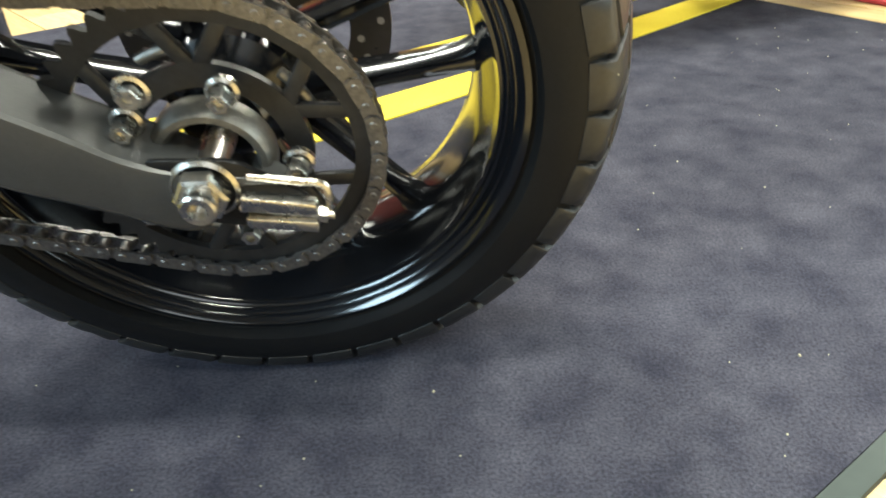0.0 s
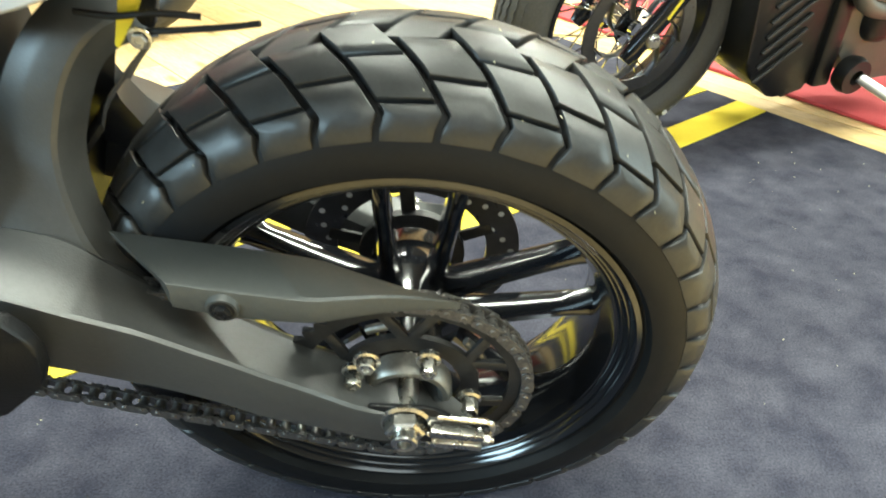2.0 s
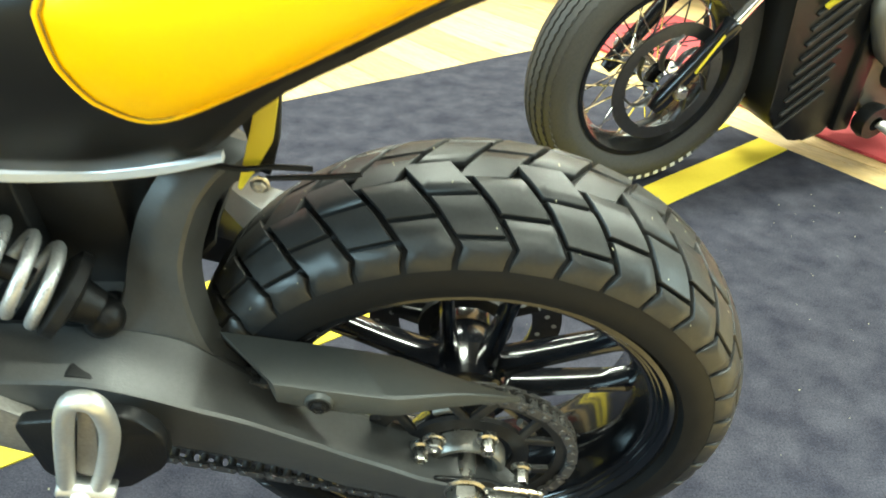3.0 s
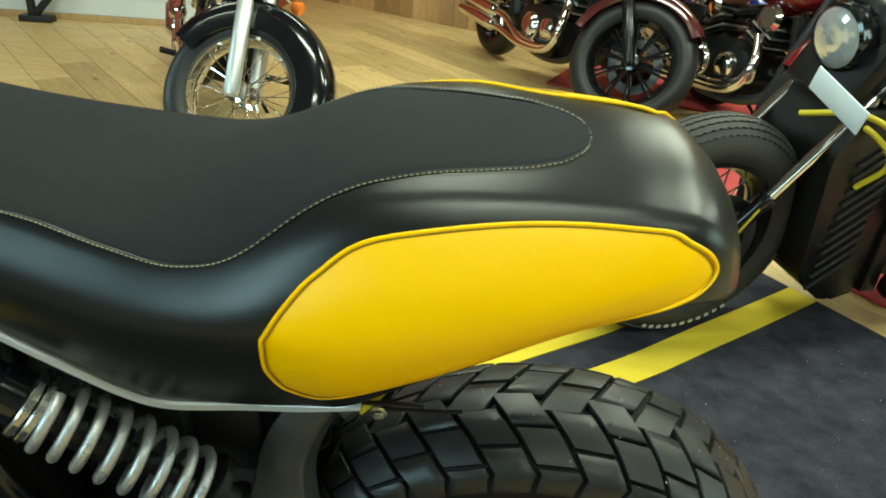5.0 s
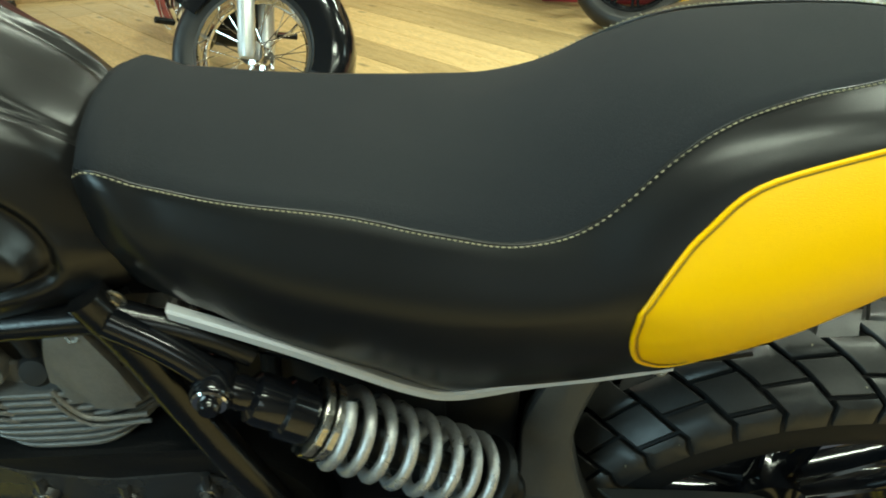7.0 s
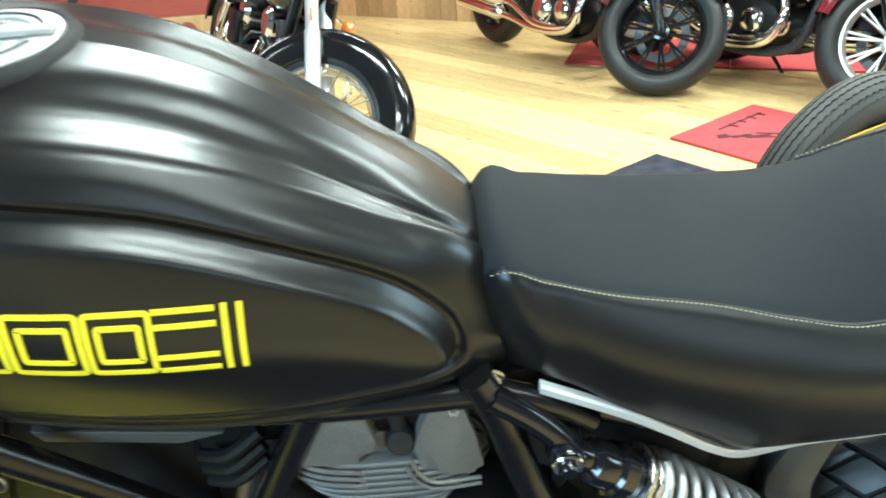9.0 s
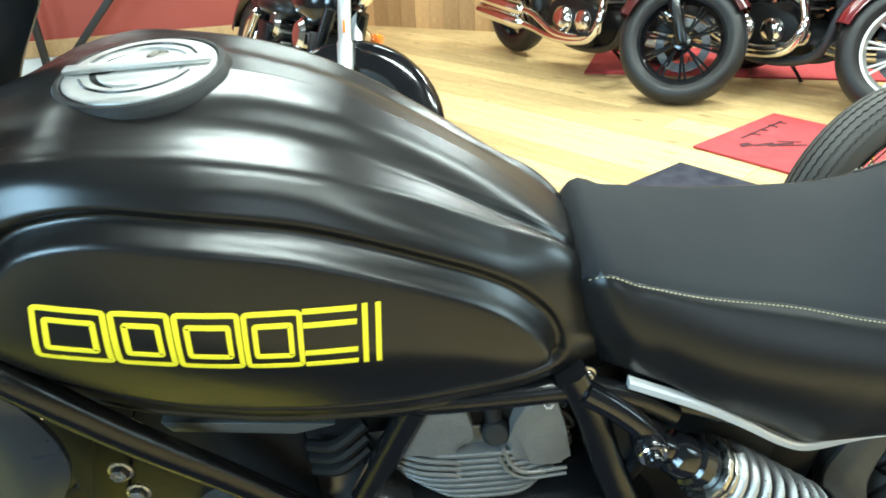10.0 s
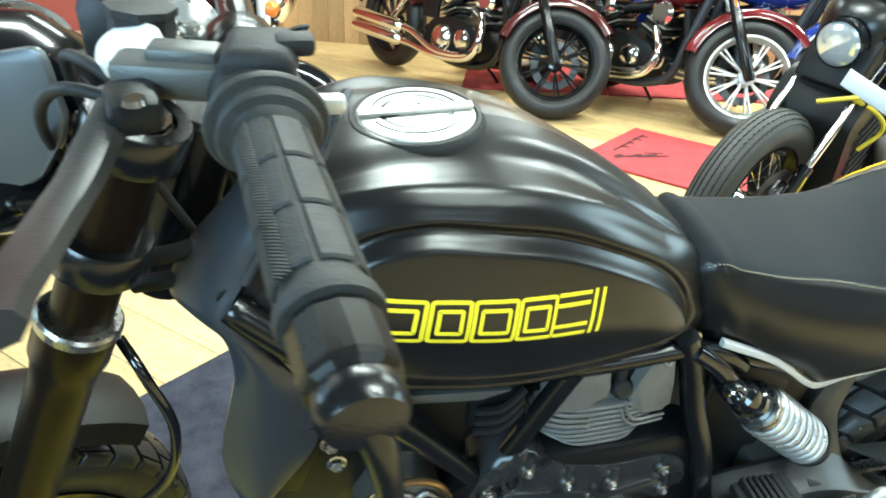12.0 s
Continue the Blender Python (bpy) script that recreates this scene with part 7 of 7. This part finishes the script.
for s in (-1, 1):
    for k in range(11):
        z = 0.24 + 0.038 * k
        part("shroud_fin", boxm(1.135 + 0.10 * (z - 0.24) * 0.5, s * 0.153, z, 0.15, 0.010, 0.010, bevel=0.002, seg=1, rot=Matrix.Rotation(radians(38), 4, "Y")), PLASTIC, rad)
part("down_frame", platem(rounded([(1.02, 0.80), (1.07, 0.80), (0.99, 0.16), (0.93, 0.16)], 0.01, 2), -0.165, 0.165, bevel=0.008), RIM_WALL, road)
reng = thing("engine", "", "")
reng.parent = road
part("crankcase", platem(rounded([(0.42, 0.30), (0.46, 0.48), (0.70, 0.55), (0.95, 0.48), (0.97, 0.28), (0.85, 0.16), (0.55, 0.16)], 0.05, 4), -0.16, 0.16, bevel=0.02), BEIGE_CASE, reng, smooth=40)
for x, r in ((0.62, 0.105), (0.84, 0.070)):
    part("case_cover", lathem([(0, 0.03), (r * 0.6, 0.03), (r * 0.9, 0.018), (r, 0.0), (r, -0.02)], (x, 0.16, 0.34), (0, 1, 0), 36), RIM_WALL, reng, smooth=40)
for x, tilt in ((0.60, 28), (0.86, -28)):
    for k in range(6):
        d = Vector((math.sin(radians(-tilt)), 0, math.cos(radians(-tilt))))
        p = Vector((x, 0, 0.50)) + d * (0.02 + 0.028 * k)
        part("cooling_fin", boxm(*p, 0.14, 0.22, 0.012, bevel=0.003, seg=1, rot=Matrix.Rotation(radians(-tilt), 4, "Y")), RIM_WALL, reng)
for k in range(2):
    part("exhaust_pipe", sweepm([(0.98, 0.10, 0.58), (1.03, 0.17, 0.50), (0.96, 0.19, 0.42 - 0.03 * k), (0.80, 0.185, 0.42 - 0.05 * k), (0.66, 0.16, 0.46)], 0.022, seg=12), BEIGE_CASE, reng, smooth=60)
part("footrest_mount", lathem([(0.020, -0.02), (0.045, -0.02), (0.050, 0.0), (0.045, 0.02), (0.020, 0.02)], (0.90, 0.19, 0.20), (0, 1, 0), 24, closed=True), RIM_WALL, road)
part("footrest", rodm((0.88, 0.20, 0.195), (0.80, 0.31, 0.150), 0.014), CAP_ALLOY, road, "alloy footrest")
part("side_stand", sweepm([(0.70, 0.16, 0.20), (0.66, 0.20, 0.12), (0.62, 0.27, 0.03)], 0.012, seg=10), RIM_WALL, road)
part("stand_foot", boxm(0.615, 0.275, 0.028, 0.05, 0.04, 0.010, bevel=0.003, rot=Matrix.Rotation(radians(5), 4, "X")), RIM_WALL, road)
for pts in ([(1.28, 0.10, 0.70), (1.22, 0.18, 0.66), (1.18, 0.20, 0.60), (1.20, 0.16, 0.52)], [(1.32, 0.02, 0.66), (1.27, 0.14, 0.71), (1.18, 0.19, 0.68), (1.10, 0.17, 0.66)]):
    part("yellow_hose", sweepm(pts, 0.0075, seg=10, n=8), YELLOW_HOSE, road, "bright yellow hose", smooth=60)
for z, y in ((0.88, 0.115), (0.80, 0.150)):
    part("blue_bolt", lathem([(0, 0.006), (0.009, 0.006), (0.011, 0)], (1.215, y, z), (0.6, 0.8, 0), 12), BLUE_PAINT, road)
part("handlebar", sweepm([(1.02, -0.38, 1.02), (1.12, -0.30, 1.03), (1.17, -0.10, 1.0), (1.17, 0.10, 1.0), (1.12, 0.30, 1.03), (1.02, 0.38, 1.02)], 0.013, seg=10), FRAME_BLACK, road)
part("steering_head", boxm(1.20, 0, 0.80, 0.10, 0.22, 0.24, bevel=0.02, rot=Matrix.Rotation(radians(-25), 4, "Y")), RIM_WALL, road)


# ---- mats, stand and loose things ----
def mat(label, corner, angle, sx, sy, marks):
    m = Matrix.Translation((corner[0], corner[1], 0)) @ Matrix.Rotation(radians(angle), 4, "Z")
    ob = part("floor_mat", boxm(sx / 2, sy / 2, -0.0025, sx, sy, 0.011, bevel=0.003), RED_MAT, None, smooth=0, m=m)
    tagged(ob, label, "floor mat", "red floor mats")
    bm = bmesh.new()
    for x, y, w, d, a in marks:
        box(bm, x, y, 0.0042, w, d, 0.0022, rot=Matrix.Rotation(radians(a), 4, "Z"))
    if marks:
        part("mat_print", bm, MAT_PRINT, ob, "dark printed bars", smooth=0)
    return ob


mat("bright red floor mat with dark print on pine boards", (0.460, 2.445), 35.0, 0.67, -2.05, [(0.40, -0.10, 0.34, 0.012, 0), (0.32, -0.115, 0.018, 0.05, 15), (0.40, -0.11, 0.018, 0.04, 8), (0.48, -0.11, 0.018, 0.05, -6), (0.55, -0.115, 0.016, 0.045, 4), (0.20, -0.20, 0.16, 0.012, -28), (0.25, -0.25, 0.18, 0.016, -36), (0.28, -0.30, 0.17, 0.014, -42), (0.17, -0.16, 0.05, 0.030, -20), (0.33, -0.28, 0.10, 0.012, -50)])
DARK_PRINT = [(0.62, 0.30, 0.012, 0.30, 0), (0.68, 0.42, 0.03, 0.12, 10), (0.56, 0.40, 0.03, 0.10, -8)]
mat("dark red floor mat under a parked cruiser", (0.262, 3.885), -21, 0.98, 0.72, DARK_PRINT)
mat("dark red floor mat under a parked cruiser", (1.180, 3.528), -22, 1.05, 0.72, DARK_PRINT)
mat("dark red floor mat under a parked cruiser", (2.160, 3.120), -22, 1.05, 0.72, DARK_PRINT)

stand_thing = thing("display_stand", "dark steel display stand leg on a small foot plate", "stand", Matrix.Translation((-3.30, 4.44, 0)) @ Matrix.Rotation(radians(5), 4, "Z"))
part("foot_plate", boxm(0, 0, 0.012, 0.22, 0.10, 0.045, bevel=0.006), STEEL_DARK, stand_thing)
part("upright", boxm(-0.03, 0, 0.78, 0.045, 0.045, 1.50, bevel=0.004), STEEL_DARK, stand_thing)
part("brace", boxm(0.34, 0, 0.40, 0.045, 0.040, 1.02, bevel=0.004, rot=Matrix.Rotation(radians(44), 4, "Y")), STEEL_DARK, stand_thing)
part("cross_bar", boxm(0.40, 0, 1.55, 1.1, 0.045, 0.045, bevel=0.004), STEEL_DARK, stand_thing)

# scattered crumbs of pale fluff on the carpet
crumbs = bmesh.new()
rng = random.Random(4)
for k in range(130):
    d, n = rng.uniform(-0.6, 1.5), rng.uniform(-0.4, 0.42)
    p = on_carpet(d, n, 0.0015)
    s = rng.uniform(0.0006, 0.0015)
    box(crumbs, p.x, p.y, p.z, s * rng.uniform(1, 2.2), s, s * 0.8, rot=Matrix.Rotation(rng.uniform(0, 3), 4, "Z"))
tagged(part("carpet_fluff", crumbs, THREAD, None, smooth=0), "pale crumbs of fluff scattered over the dark carpet", "fluff", kind="stuff")


# ---- floor and wall boards, last ----
spare = bmesh.new()
made = 0
for j in range(-62, 63):
    for i in range(-6, 7):
        u, v = (i + 0.37 * (j % 5) - 0.5 * (j % 2)) * BL, j * BW
        c = FM @ Vector((u, v, 0))
        if not (X0 - 0.9 < c.x < X1 + 0.9 and Y0 - 0.9 < c.y < Y1 + 0.9):
            continue
        near = -2.6 < c.x < 2.6 and -1.0 < c.y < 4.9
        if near and made < 300:
            made += 1
            part("floor_board", plank, None, floor, m=Matrix.Translation(c) @ Matrix.Rotation(FA + (math.pi if (i + j) % 2 else 0), 4, "Z"))
        else:
            box(spare, c.x, c.y, -0.021, BL - 0.003, BW - 0.003, 0.022, rot=FM)
far_boards = part("far_floor_boards", spare, WOOD_FLOOR, floor, smooth=0)
tagged(far_boards, kind="stuff")

board_bm = bmesh.new()
box(board_bm, 0, 0, 1.28, 0.139, 0.028, 2.6, bevel=0.003, seg=1)
wall_board = mesh_of(board_bm, "wall_board", 0)
wall_board.materials.append(WOOD_WALL)
turn = Matrix.Rotation(radians(BA), 4, "Z")
for k in range(40):
    at = Vector((*BO, 0)) + turn @ Vector((-1.80 + 0.142 * k, 0.003 * (k % 3), 0))
    part("wall_board", wall_board, None, board_wall, m=Matrix.Translation(at) @ turn)
